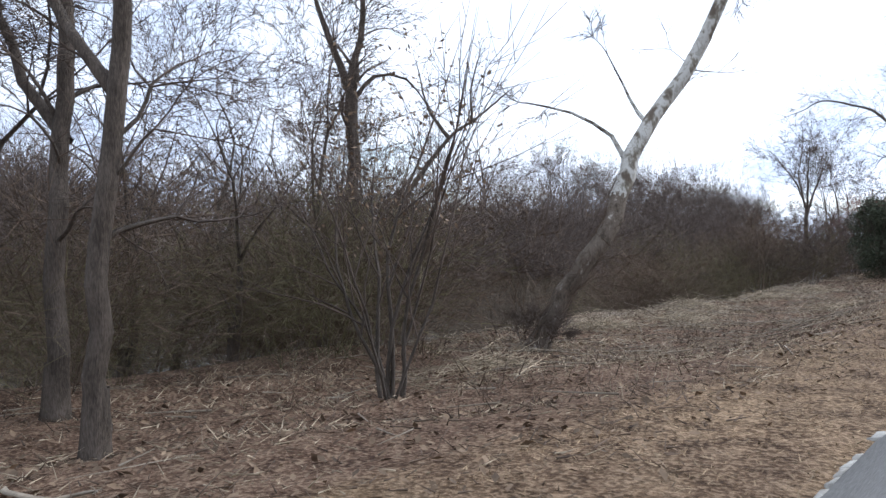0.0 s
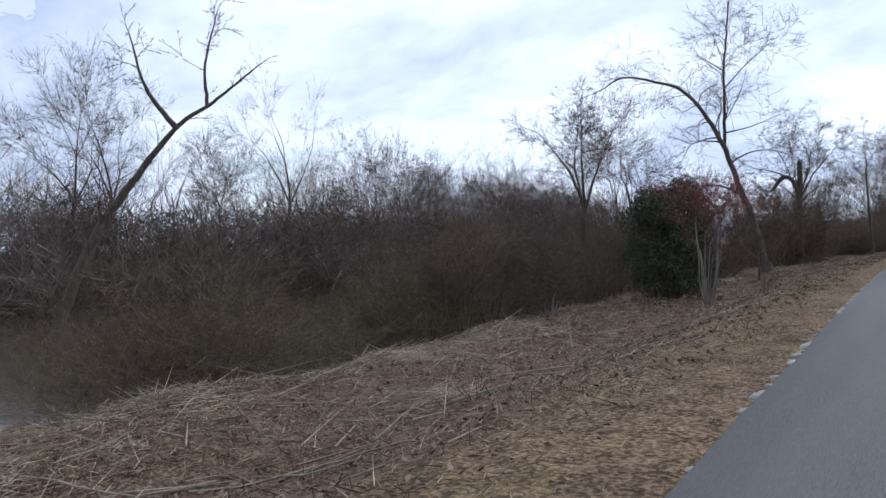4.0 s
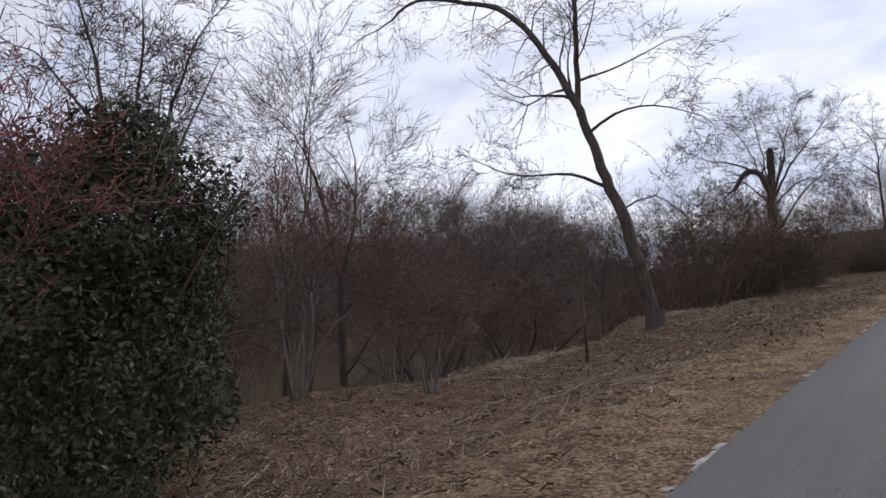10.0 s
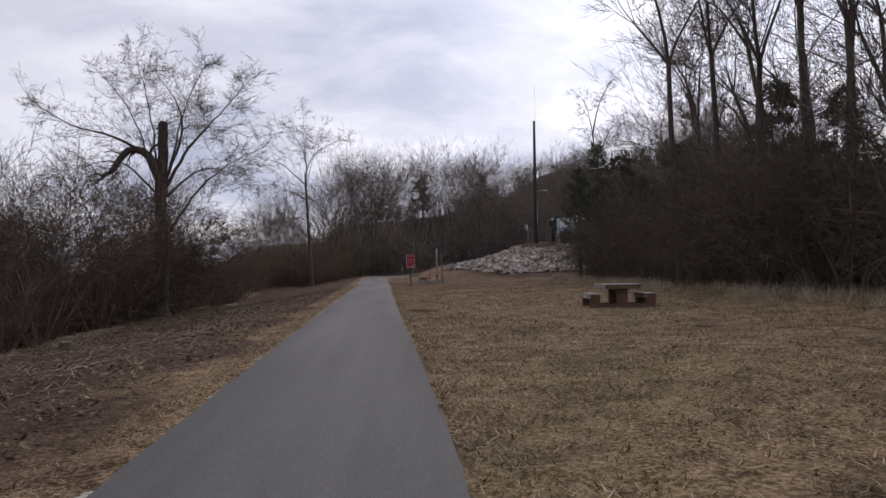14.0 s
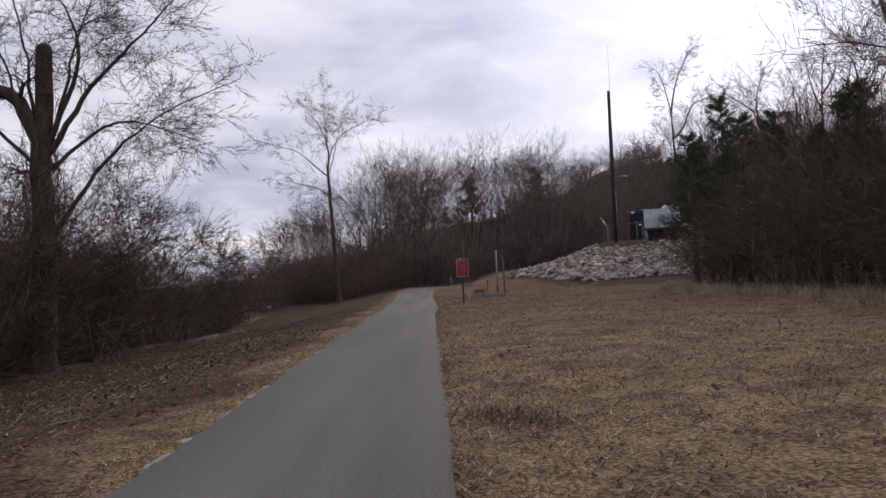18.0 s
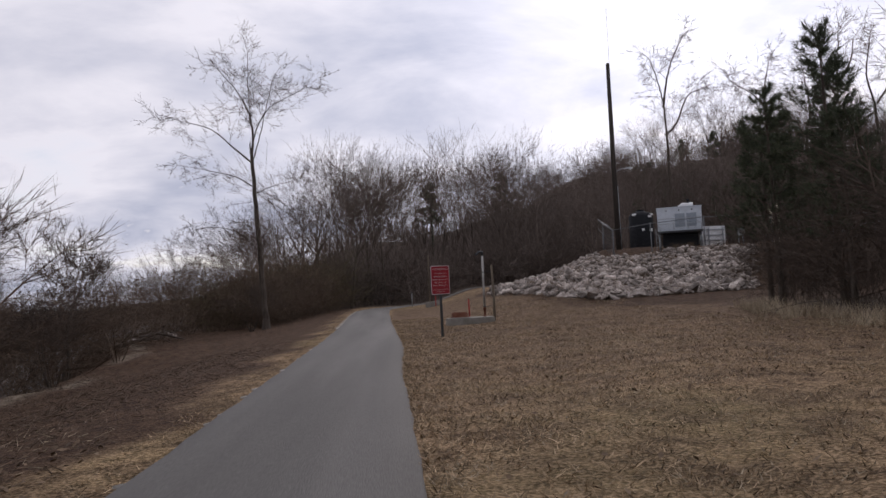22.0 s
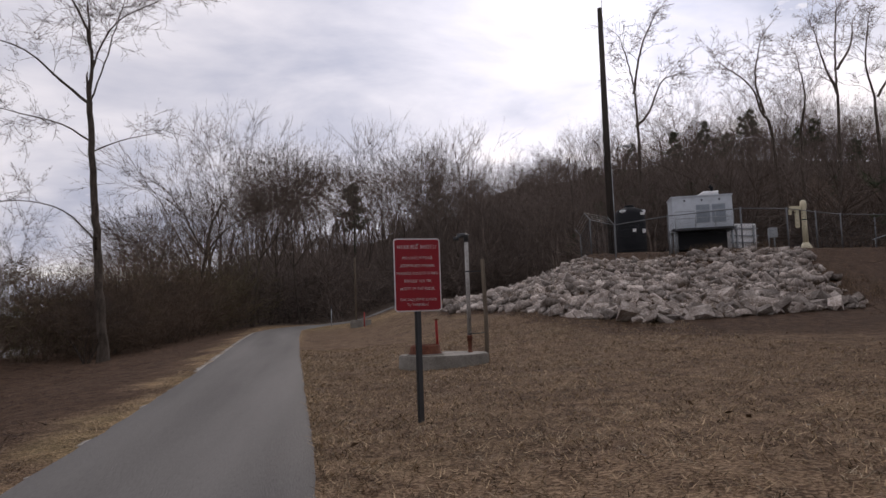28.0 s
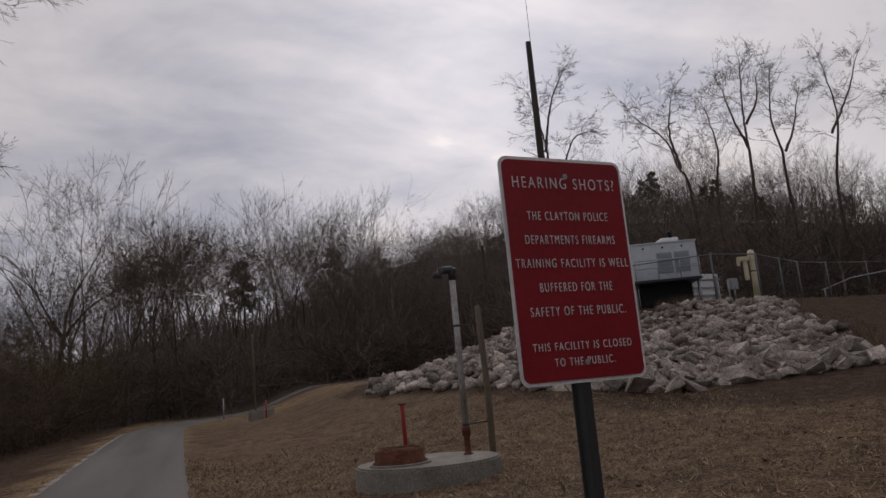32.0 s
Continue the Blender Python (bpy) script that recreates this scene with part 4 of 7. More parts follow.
for e in ((-9.9, 66.8, 9.2), (-8.9, 67.0, 10.0), (-6.7, 67.9, 10.0), (-10.7, 66.4, 6.0), (-5.3, 68.3, 5.8)):
    limb(S, [(-8.1, 67.3, 4.9), ((e[0] - 8.1) / 2, (e[1] + 67.3) / 2, e[2] * 0.5 + 3.2), e], 0.055, 0.012, rng, kids=3.6, klen=1.55, level=3, start=0.25, rmin=0.006)
limb(S, [(-7.95, 67.4, 3.6), (-7.0, 67.8, 5.2), (-5.9, 68.2, 6.3), (-4.6, 68.8, 7.1)], 0.06, 0.012, rng, kids=3.8, klen=1.5, level=3, start=0.2, rmin=0.006)
S = np.array(S)
S[:, [0, 4]] -= 0.55
S[:, [1, 5]] += 1.75
S[:, [2, 6]] += 0.25
bx, by = bx - 0.55, by + 1.75
W = []
for k in range(26):
    a, z0 = rng.uniform(0, 6.283), rng.uniform(0, 3.2)
    q = Vector((0.30 * math.cos(a), 0.30 * math.sin(a), z0))
    for _ in range(9):
        a += rng.gauss(0, 0.35)
        rr = rng.uniform(0.28, 0.42)
        e = Vector((rr * math.cos(a) + 0.05, rr * math.sin(a), q.z + rng.uniform(0.2, 0.42)))
        W.append((*q, 0.011, *e, 0.009))
        for _ in range(6):
            o = q.lerp(e, rng.random())
            W.append((*o, 0.006, *(o + Vector((rng.gauss(0, 0.26), rng.gauss(0, 0.26), rng.gauss(0.0, 0.2)))), 0.0))
        q = e
v, f = sticks_arrays(W)
tree_thing(S, "broken_tree", "dark storm-broken tree with a snapped top and hanging arm", bx, by, lz(bx, by), BARK, TWIG, fine=0.009, extra=[("vine", raw_mesh("vine", v, f, BRUSH), BRUSH, "dry brown vines tangled round the trunk")])

# slim tree beyond the sign
rng = random.Random(71)
S = []
bx, by = -6.35, 98.4
bz = lz(bx, by)
flare(S, bx, by, bz, 0.15)
limb(S, [(bx, by, bz - 0.1), (-6.5, 98.4, 4.2), (-6.62, 98.4, 6.6), (-6.75, 98.4, 9.3)], 0.145, 0.085, rng, kids=0.5, klen=1.3, level=2, start=0.35, rmin=0.006)
FORK = (-6.75, 98.4, 9.25)
for pts, r in (([(-7.5, 98.3, 9.9), (-8.5, 98.2, 10.8), (-10.1, 98.0, 11.3)], 0.05), ([(-6.7, 98.4, 10.1), (-6.68, 98.4, 10.9), (-7.25, 98.3, 12.5), (-8.3, 98.1, 13.8)], 0.065),
               ([(-6.72, 98.5, 10.9), (-6.9, 98.7, 12.6), (-6.9, 98.9, 14.4)], 0.045), ([(-6.6, 98.3, 10.5), (-5.8, 98.0, 11.7), (-4.2, 97.8, 12.5)], 0.045), ([(-6.4, 98.7, 10.6), (-6.1, 99.2, 12.2), (-5.9, 99.6, 13.4)], 0.035)):
    limb(S, [FORK] + pts, r, 0.013, rng, kids=2.4, klen=1.75, level=3, start=0.2, spread=0.75, rmin=0.006)
limb(S, [(-6.7, 98.4, 8.1), (-7.5, 98.3, 8.6), (-8.6, 98.2, 8.9), (-9.6, 98.0, 9.1)], 0.035, 0.011, rng, kids=2.6, klen=1.3, level=3, start=0.2, rmin=0.006)
limb(S, [(-6.65, 98.4, 7.8), (-5.9, 98.3, 8.1), (-4.9, 98.2, 8.3)], 0.028, 0.010, rng, kids=2.4, klen=1.1, level=3, rmin=0.006)
limb(S, [(-6.5, 98.4, 5.0), (-7.4, 98.3, 6.0), (-8.6, 98.1, 6.3), (-9.6, 98.0, 6.1)], 0.032, 0.010, rng, kids=2.4, klen=1.2, level=3, rmin=0.006)
tree_thing(S, "slim_tree", "slim bare tree with a high open crown", bx, by, bz, BARK, TWIG, fine=0.0075)

# more bare trees along the bank: x, y, height, seed
BY_START = ((-9, 0.6, 7, 92), (-7.9, 1.9, 5.5, 402), (-9.8, 2.6, 8, 403), (-9.5, 4.5, 6, 90), (-8.4, 5.4, 5, 405), (-10.6, 5.6, 8, 404), (-8.6, 7, 6.5, 91), (-11.5, 8.5, 7, 406), (-12.5, 28, 7, 407))
BY_BEND = ((-11.2, 31.5, 6, 83), (-12, 35, 6.5, 408), (-9.9, 39.7, 9.4, 81), (-10.4, 38.4, 9.0, 430), (-11.6, 43.5, 8, 82), (-13.0, 41.5, 6.5, 434), (-12.4, 45.5, 6.0, 435), (-14.0, 48.5, 7.0, 436), (-13.5, 38.0, 6.5, 437), (-12.6, 47, 7, 409), (-11.9, 50, 6.5, 423), (-10.6, 52.5, 6.5, 84), (-13, 53.5, 7.5, 424), (-12.2, 56.5, 7, 410), (-10.8, 58, 6, 420), (-11.6, 60.8, 7, 421), (-11.8, 63, 7.5, 85), (-12.9, 64.6, 8, 422), (-10, 66, 6.5, 417))
BY_LAWN = ((-12.5, 69, 7.5, 418), (-9.8, 72.5, 6.5, 412), (-10.4, 73.5, 6.5, 86), (-11.5, 75.5, 7.5, 413), (-10.6, 77.9, 8, 411), (-9.4, 80, 5, 414), (-11, 80.5, 6, 87), (-11.8, 84.5, 6, 415), (-10, 86, 5, 416), (-10.8, 88, 6, 88), (-12.5, 106, 6.5, 89), (-5.9, 115, 12.5, 93), (-3.6, 118, 10.5, 431), (-7.9, 113, 8.5, 433), (-1.0, 121, 11, 432), (-2.4, 124, 11.5, 94))
for x, y, h, seed in BY_START + BY_BEND + BY_LAWN:
    S = np.array(crown_tree(h, seed, lean=(random.Random(seed).gauss(0, 0.08) * h, random.Random(seed + 1).gauss(0, 0.08) * h), clear=0.30, angle=0.50, levels=4, rmin=0.0036 + 0.00003 * y, twigs=2, twig=0.048 * h, r=0.008 * h + 0.015, low=3, segs=3, curl=0.10))
    z = lz(x, y)
    S[:, [0, 4]] += x
    S[:, [1, 5]] += y
    S[:, [2, 6]] += z
    tree_thing(S, "bare_tree", "bare winter tree with fine twigs on the river bank", x, y, z, BARK, TWIG, group="bare trees on the near bank", fine=0.007)

for x, y, h, k, seed in ((-45, 37.8, 13.0, 2, 95), (-47, 41.5, 14.5, 3, 96), (-42, 46.4, 11.0, 3, 97), (-49, 60, 19.0, 2, 98), (-50, 74, 14.5, 2, 99), (-52, 80.6, 14.5, 2, 100), (-46, 80.4, 12.5, 3, 101), (-44, 92, 12.0, 3, 102), (-47, 108, 13.0, 3, 103)):
    S = np.array(crown_tree(h, seed, lean=(0.02 * h, 0.03 * h), clear=0.30, angle=0.40, levels=4, rmin=0.010, twigs=2, twig=0.9, r=0.008 * h + 0.04, segs=3, curl=0.08))
    z = lz(x, y)
    S[:, [0, 4]] += x
    S[:, [1, 5]] += y
    S[:, [2, 6]] += z
    tree_thing(S, "riverside_tree", "tall bare tree on the far river bank", x, y, z, BARK, FOREST, cut=0.03, group="tall trees across the river", fine=0.012)

# trunk leaning out over the far bank
rng = random.Random(111)
S = []
limb(S, [(-34.6, 30.4, lz(-34.6, 30.4) - 0.3), (-33.7, 32.2, 2.7), (-32.6, 33.8, 5.8), (-31.5, 35.3, 8.3), (-30.4, 36.6, 9.6), (-29.2, 38.0, 11.2)], 0.36, 0.045, rng, kids=0.9, klen=1.8, level=2, rmin=0.015)
limb(S, [(-31.5, 35.3, 8.2), (-32.4, 34.2, 10.2), (-32.8, 33.6, 12.8)], 0.16, 0.03, rng, kids=1.7, klen=1.82, level=2, rmin=0.015)
limb(S, [(-30.6, 36.4, 9.4), (-30.7, 36.4, 11.5), (-30.3, 36.8, 14.0)], 0.10, 0.03, rng, kids=2.2, klen=2.08, level=2, rmin=0.015)
tree_thing(S, "leaning_tree", "broken tree leaning out over the river", -34.6, 30.4, lz(-34.6, 30.4), BARK, FOREST, cut=0.03, fine=0.018)

# brush prototypes, joined into thickets
def crown_bush(h, stems, seed, r=0.03, lean=(0.15, 0.6), rmin=0.0034, twigs=3, twig=0.3, levels=2, marks=None, bare=(0.28, 0.42)):
    """Sticks of a shrub with bare curving stems and a wide twiggy head."""
    rng = random.Random(seed)
    S = []
    for i in range(stems):
        first = len(S)
        a = 6.283 * (i + rng.random()) / stems
        t = rng.uniform(*lean)
        d = Vector((math.cos(a) * math.sin(t), math.sin(a) * math.sin(t), math.cos(t)))
        p = Vector((math.cos(a), math.sin(a), 0)) * 0.025 * h + Vector((0, 0, -0.08))
        r0, L = r * rng.uniform(0.5, 1.1), h * rng.uniform(*bare)
        for k in range(4):
            d = (d + Vector((rng.gauss(0, 0.07), rng.gauss(0, 0.07), rng.gauss(0.02, 0.05)))).normalized()
            q = p + d * L / 4
            S.append((*p, r0, *q, r0 * 0.92))
            p, r0 = q, r0 * 0.92
        forked(S, p, d, h * 0.24, r0 * 0.85, levels, rng, 0.55, rmin, twigs, twig, 3, 0.12, 0.04)
        if marks is not None:
            marks += [i] * (len(S) - first)
    return S


def shrub_thing(name, label, x, y, S, marks, mat, fine=0.004, group="", twig_mat=None):
    """A shrub at x, y: each main stem a part, and its fine twigs."""
    root = thing(name, label, "shrub", x, y, lz(x, y), group=group)
    A, M = np.asarray(S, float), np.asarray(marks)
    main = A[:, 3] > 0.011
    for i in range(M.max() + 1):
        if (main & (M == i)).any():
            v, f = sticks_arrays(A[main & (M == i)], thick=0.012)
            part("stem", raw_mesh("stem", v, f, mat, smooth=True), mat, root)
    rest = A[~main]
    hair = rest[:, 3] < fine
    v, f = joined([q(w) for q, w in ((slivers_arrays, rest[hair]), (sticks_arrays, rest[~hair])) if len(w)])
    twig_mat = twig_mat or TWIG
    tagged(part("crown", raw_mesh("crown", v, f, twig_mat), twig_mat, root), kind="stuff")
    return root


BR = [stick_set(bush_sticks(2.5, 1.6, 14, 100 + i, level=2, r=0.010, dens=1.4, out_lean=0.8, rmin=0.0036, spread=1.1, wander=0.17), thin=0.02) for i in range(5)]
BRL = [stick_set(bush_sticks(2.3, 1.6, 16, 120 + i, level=1, r=0.018, dens=2.3, out_lean=0.85, rmin=0.008, spread=1.05, wander=0.17), thin=0.03) for i in range(4)]
BRH = [stick_set(crown_bush(3.0, 6, 130 + i), thin=0.008) for i in range(4)]
WEED = [stick_set(bush_sticks(2.0, 1.2, 6, 140 + i, level=1, r=0.02, dens=0.8, out_lean=0.7, rmin=0.014), thin=0.03) for i in range(3)]


def thicket(name, label, n, x0, x1, y0, y1, seed, size, mat, protos=BR, keep=None):
    P = spread_out(n, x0, x1, y0, y1, seed, size, keep, veer=x1 < -30)
    V, F = joined([scatter(*protos[i], P[i::len(protos)]) for i in range(len(protos)) if len(P[i::len(protos)])])
    return stuff(name, label, "brush", V, F, mat)


NEAR = "dense brown leafless brush on the river bank"
thicket("thicket", NEAR, 46, -11.5, -6.9, -3, 10.0, 1, (0.6, 1.2), BRUSH)
thicket("thicket", "greenish leafless brush by the water", 26, -11.5, -7.2, -1, 9.5, 26, (0.6, 1.0), BRUSH_GREEN)
thicket("thicket", NEAR, 10, -10.6, -8.9, 17.4, 21, 2, (0.7, 1.05), BRUSH)
thicket("thicket", NEAR, 27, -12.4, -9.4, 23.8, 37, 3, (0.75, 1.25), BRUSH)
thicket("thicket", "tall leafless shrubs along the crest of the bank", 16, -12.2, -8.8, 23.5, 37, 41, (0.8, 1.1), BRUSH, BRH)
thicket("thicket", "greenish leafless brush on the river bank", 18, -12, -9.0, 15.5, 34, 4, (0.6, 1.0), BRUSH_GREEN)
thicket("thicket", "reddish leafless shrubs leaning over the water", 30, -13.5, -9.2, 36, 64, 5, (0.8, 1.15), RED_BRUSH, BRH, keep=lambda x, y: (y < 38.5) | (y > 51))
thicket("thicket", "reddish brush at the foot of the low bank", 22, -15.5, -10.8, 53, 66, 42, (0.7, 1.1), RED_BRUSH)
thicket("thicket", "brown leafless brush on the low bank", 64, -14.5, -9.8, 62, 96, 6, (0.8, 1.5), BRUSH)
thicket("thicket", "tangled brush at the edge of the river bend", 44, -17, -10.6, 94, 128, 46, (0.8, 1.5), BRUSH, keep=lambda x, y: x < -10 - 0.33 * np.maximum(y - 112, 0))
thicket("thicket", "wide shrubs at the edge of the river bend", 18, -15, -9.5, 92, 122, 47, (0.9, 1.4), BRUSH, BRH)
thicket("far_brush", "dense brush on the outer bank of the river bend", 150, -47, -35, 92, 240, 48, (1.6, 2.9), FOREST, BRL)
thicket("thicket", "leafless shrubs with wide heads on the low bank", 26, -13.5, -8.8, 62, 92, 43, (0.8, 1.2), BRUSH, BRH)
thicket("thicket", "brown brush beside the path's far bend", 30, -10.5, -7.2, 100, 118, 30, (0.9, 1.5), BRUSH, keep=lambda x, y: x < -5.6 - 0.12 * (118 - y))
thicket("thicket", "greenish brush beside the path's far bend", 16, -10.5, -6.8, 101, 118, 44, (0.9, 1.4), BRUSH_GREEN, keep=lambda x, y: x < -5.6 - 0.12 * (118 - y))
thicket("thicket", "low dark brush at the path's far bend", 16, -7.8, -4.7, 101, 110, 55, (0.45, 0.85), BRUSH, keep=lambda x, y: x < -4.5 - 0.12 * (110 - y))
thicket("thicket", "dense dark brush where the path bends away", 26, -13, -4.4, 104, 118, 56, (0.9, 1.5), BRUSH, BRL, keep=lambda x, y: x < -4.2 - 0.15 * (118 - y))
thicket("thicket", "tall rounded brush beside the path's bend", 26, -9.5, -3.4, 108, 119, 50, (1.2, 1.85), BRUSH, keep=lambda x, y: x < -3.2 - 0.25 * (119 - y))
thicket("thicket", "tall greenish brush beside the path's bend", 12, -9.5, -3.6, 108, 118, 51, (1.2, 1.8), BRUSH_GREEN, keep=lambda x, y: x < -3.2 - 0.25 * (119 - y))
thicket("thicket", "tall tangled brown brush between the river and the low bank", 34, -16.5, -10.2, 56, 86, 53, (1.2, 1.9), BRUSH, BRL)
thicket("thicket", "tall wide-headed brush along the low bank", 26, -11.8, -9.1, 57, 81, 59, (1.5, 2.0), BRUSH, BRH)
thicket("thicket", "dark brush under the broken tree", 18, -12.2, -9.3, 63, 77, 34, (1.0, 1.5), BRUSH)
thicket("thicket", "small dry weeds on the mulched bank", 80, -8.2, -3.6, -2, 70, 10, (0.14, 0.28), BRUSH, WEED)
thicket("far_brush", "leafless brush along the far river bank", 170, -50, -37.5, -20, 175, 7, (1.7, 3.2), FOREST, BRL)
thicket("far_brush", "dense brown brush at the far water's edge", 165, -46, -36.5, 0, 112, 29, (1.5, 2.9), FOREST, BRL)
thicket("far_brush", "leafless brush behind the outer bank of the bend", 100, -72, -49, 84, 220, 52, (1.9, 3.3), FOREST, BRL)
thicket("far_brush", "distant leafless woods beyond the river", 60, -125, -62, -60, 300, 20, (3.0, 4.6), FOREST, BRL)
thicket("far_brush", "dark leafless brush behind the fenced yard", 60, 20, 70, 109, 124, 33, (1.5, 2.3), TWIG, BRL)
thicket("far_brush", "dark brush closing in behind the path's bend", 50, -14, 14, 119, 134, 54, (1.5, 2.3), FOREST, BRL, keep=lambda x, y: ((np.abs(x - 8) > 6) | (y > 125)) & (x > -7 - 0.3 * (y - 118)))
thicket("far_brush", "leafless undergrowth at the foot of the wooded hill", 150, -16, 60, 118, 145, 8, (1.1, 2.1), FOREST, BRL, keep=lambda x, y: ((np.abs(x - 8) > 6) | (y > 125)) & (x > -7 - 0.3 * (y - 118)))
thicket("wood_brush", "dark leafless undergrowth along the edge of the woods", 66, 9.0, 13.0, 38, 80, 9, (0.9, 1.9), TWIG, BR)
thicket("wood_brush", "tall leafless shrubs along the edge of the woods", 30, 9.6, 13.5, 40, 80, 45, (1.1, 1.7), TWIG, BRH)
thicket("wood_brush", "dark leafless undergrowth around the pines", 26, 10.6, 14.0, 79, 88, 19, (0.7, 1.2), TWIG, BR)
thicket("wood_brush", "dark leafless undergrowth inside the woods", 110, 12, 34, 36, 82, 15, (1.2, 2.2), TWIG, BRL)

# the woods
def wood_tree(i, levels, rmin, twig, twigs=1, segs=2):
    return stick_set(crown_tree(10, 200 + i, lean=(0.4 * math.sin(i), 0.5 * math.cos(2 * i)), clear=0.18 + 0.05 * (i % 4), angle=0.36 + 0.05 * (i % 3), levels=levels, r=0.10, rmin=rmin, twigs=twigs, twig=twig, segs=segs, low=1, limbs=2 + i % 2, curl=0.08), thin=0.026)


FT = [wood_tree(i, 3, 0.0065, 0.80, 1) for i in range(9)]
FTF = [wood_tree(20 + i, 3, 0.0085, 0.95, 1) for i in range(6)]


def woods(name, label, n, x0, x1, y0, y1, seed, size, keep=None, protos=None):
    protos = protos or FT
    P = spread_out(n, x0, x1, y0, y1, seed, size, keep, sink=0.2, veer=x1 < -30)
    k = len(protos)
    V, F = joined([scatter(*protos[i], P[i::k]) for i in range(k) if len(P[i::k])])
    return stuff(name, label, "woods", V, F, FOREST)


woods("far_woods", "bare trees where the river bends away", 34, -60, -42, 85, 150, 31, (1.0, 1.4), protos=FTF)
woods("far_woods", "dense bare trees beyond the river", 34, -60, -42, 62, 105, 27, (0.95, 1.35))
woods("far_woods", "bare trees close to the far water's edge", 44, -54, -40, 66, 125, 57, (0.8, 1.15))
woods("far_woods", "dense bare trees around the river bend", 50, -75, -42, 60, 150, 25, (0.9, 1.3), protos=FTF)
woods("far_woods", "bare trees along the far reach of the river", 90, -62, -40, 112, 220, 49, (1.0, 1.5), protos=FTF)
woods("far_woods", "bare grey-brown trees on the far river bank", 56, -80, -42, -25, 190, 11, (0.8, 1.3), protos=FTF)
BEND = lambda x, y: ((np.abs(x - 8) > 7) | (y > 128)) & (x > -8 - 0.33 * (y - 118))
woods("hill_woods", "bare winter forest at the foot of the hill", 85, 13, 58, 124, 148, 22, (0.5, 0.75))
woods("hill_woods", "bare winter forest where the path bends away", 105, -24, 15, 120, 148, 12, (0.95, 1.4), keep=BEND)
woods("hill_woods", "bare winter forest on the slope above the path's bend", 75, 7, 27, 130, 165, 58, (0.65, 0.95))
woods("hill_woods", "dense bare forest behind the fenced yard", 90, 15, 31, 113, 134, 21, (0.58, 0.84))
woods("hill_woods", "dense bare forest beside the fenced yard", 120, 29, 72, 109, 136, 24, (0.6, 0.9))
woods("hill_woods", "bare winter forest along the hilltop", 120, -44, 15, 148, 205, 16, (1.2, 1.65), keep=BEND, protos=FTF)
woods("hill_woods", "bare winter forest over the ridge", 80, 15, 75, 148, 205, 23, (0.7, 1.0), protos=FTF)
thicket("far_brush", "fuzzy leafless brush along the crest of the hill", 90, -20, 85, 196, 250, 28, (1.4, 2.4), FOREST, BRL)
thicket("far_brush", "leafless brush over the lower slopes of the hill", 100, -34, 14, 120, 172, 60, (1.0, 1.8), FOREST, BRL, keep=lambda x, y: ((np.abs(x - 8) > 6) | (y > 125)) & (x > -12 - 0.38 * (y - 118)))
thicket("far_brush", "leafless brush on the slope above the path's bend", 80, 8, 30, 114, 150, 61, (0.9, 1.6), TWIG, BRL, keep=lambda x, y: y > 124 - 0.7 * np.maximum(x - 14, 0))
thicket("far_brush", "leafless undergrowth on the wooded hill", 150, -34, 70, 136, 196, 17, (1.5, 2.5), FOREST, BRL, keep=BEND)
woods("side_woods", "bare winter trees on the slope beside the lawn", 30, 14, 40, 44, 88, 13, (1.0, 1.35))
woods("side_woods", "bare winter trees along the edge of the woods", 30, 10.8, 18, 44, 80, 18, (0.75, 1.05))
woods("side_woods", "bare winter trees behind the fenced yard", 50, 30, 80, 97, 128, 14, (0.5, 0.75))

# tall straight trees at the edge of the woods: x, y, height, seed
for x, y, h, seed in ((9.9, 67.0, 15.0, 501), (11.3, 66.6, 16.0, 502), (11.0, 63.2, 15.5, 503), (12.2, 61.8, 16.5, 504), (11.4, 59.6, 16.0, 505), (13.4, 62.4, 15.0, 506), (11.6, 57.0, 15.5, 507), (13.0, 71.5, 13.0, 508), (11.8, 52.5, 15.0, 509), (12.8, 55.0, 16.0, 510)):
    q = random.Random(seed)
    S = np.array(crown_tree(h, seed, lean=(q.gauss(0, 0.05) * h, q.gauss(0, 0.03) * h), clear=0.50, angle=0.36, levels=3, rmin=0.008, twigs=2, twig=0.75, r=0.12, low=2, segs=3, curl=0.07))
    z = lz(x, y)
    S[:, [0, 4]] += x
    S[:, [1, 5]] += y
    S[:, [2, 6]] += z
    tree_thing(S, "wood_edge_tree", "tall straight bare tree at the edge of the woods", x, y, z, BARK, TWIG, cut=0.02, group="tall trees at the edge of the woods", fine=0.012)

# small dark pines standing among the bare trees
rng = random.Random(150)
N = []
for i in range(30):
    f = 0.5 + 0.5 * i / 30
    a = rng.uniform(0, 6.283)
    L = 3.2 * (1.06 - f) ** 0.6 * rng.uniform(0.4, 1.1)
    for _ in range(12):
        u = rng.uniform(0.45, 1.0)
        q = Vector((math.cos(a) * L * u + rng.gauss(0, 0.12), math.sin(a) * L * u + rng.gauss(0, 0.12), 9 * f + 0.25 * L * u + rng.gauss(0, 0.12)))
        for _ in range(5):
            e = q + Vector((rng.gauss(0, 0.5), rng.gauss(0, 0.5), rng.gauss(0.25, 0.35))).normalized() * rng.uniform(0.28, 0.5)
            N.append((*q, 0.034, *e, 0))
FP = joined([slivers_arrays(N), sticks_arrays([(0, 0, -0.3, 0.14, 0, 0, 9, 0.02)])])
P = spread_out(6, 18, 55, 135, 155, 151, (0.45, 0.6))
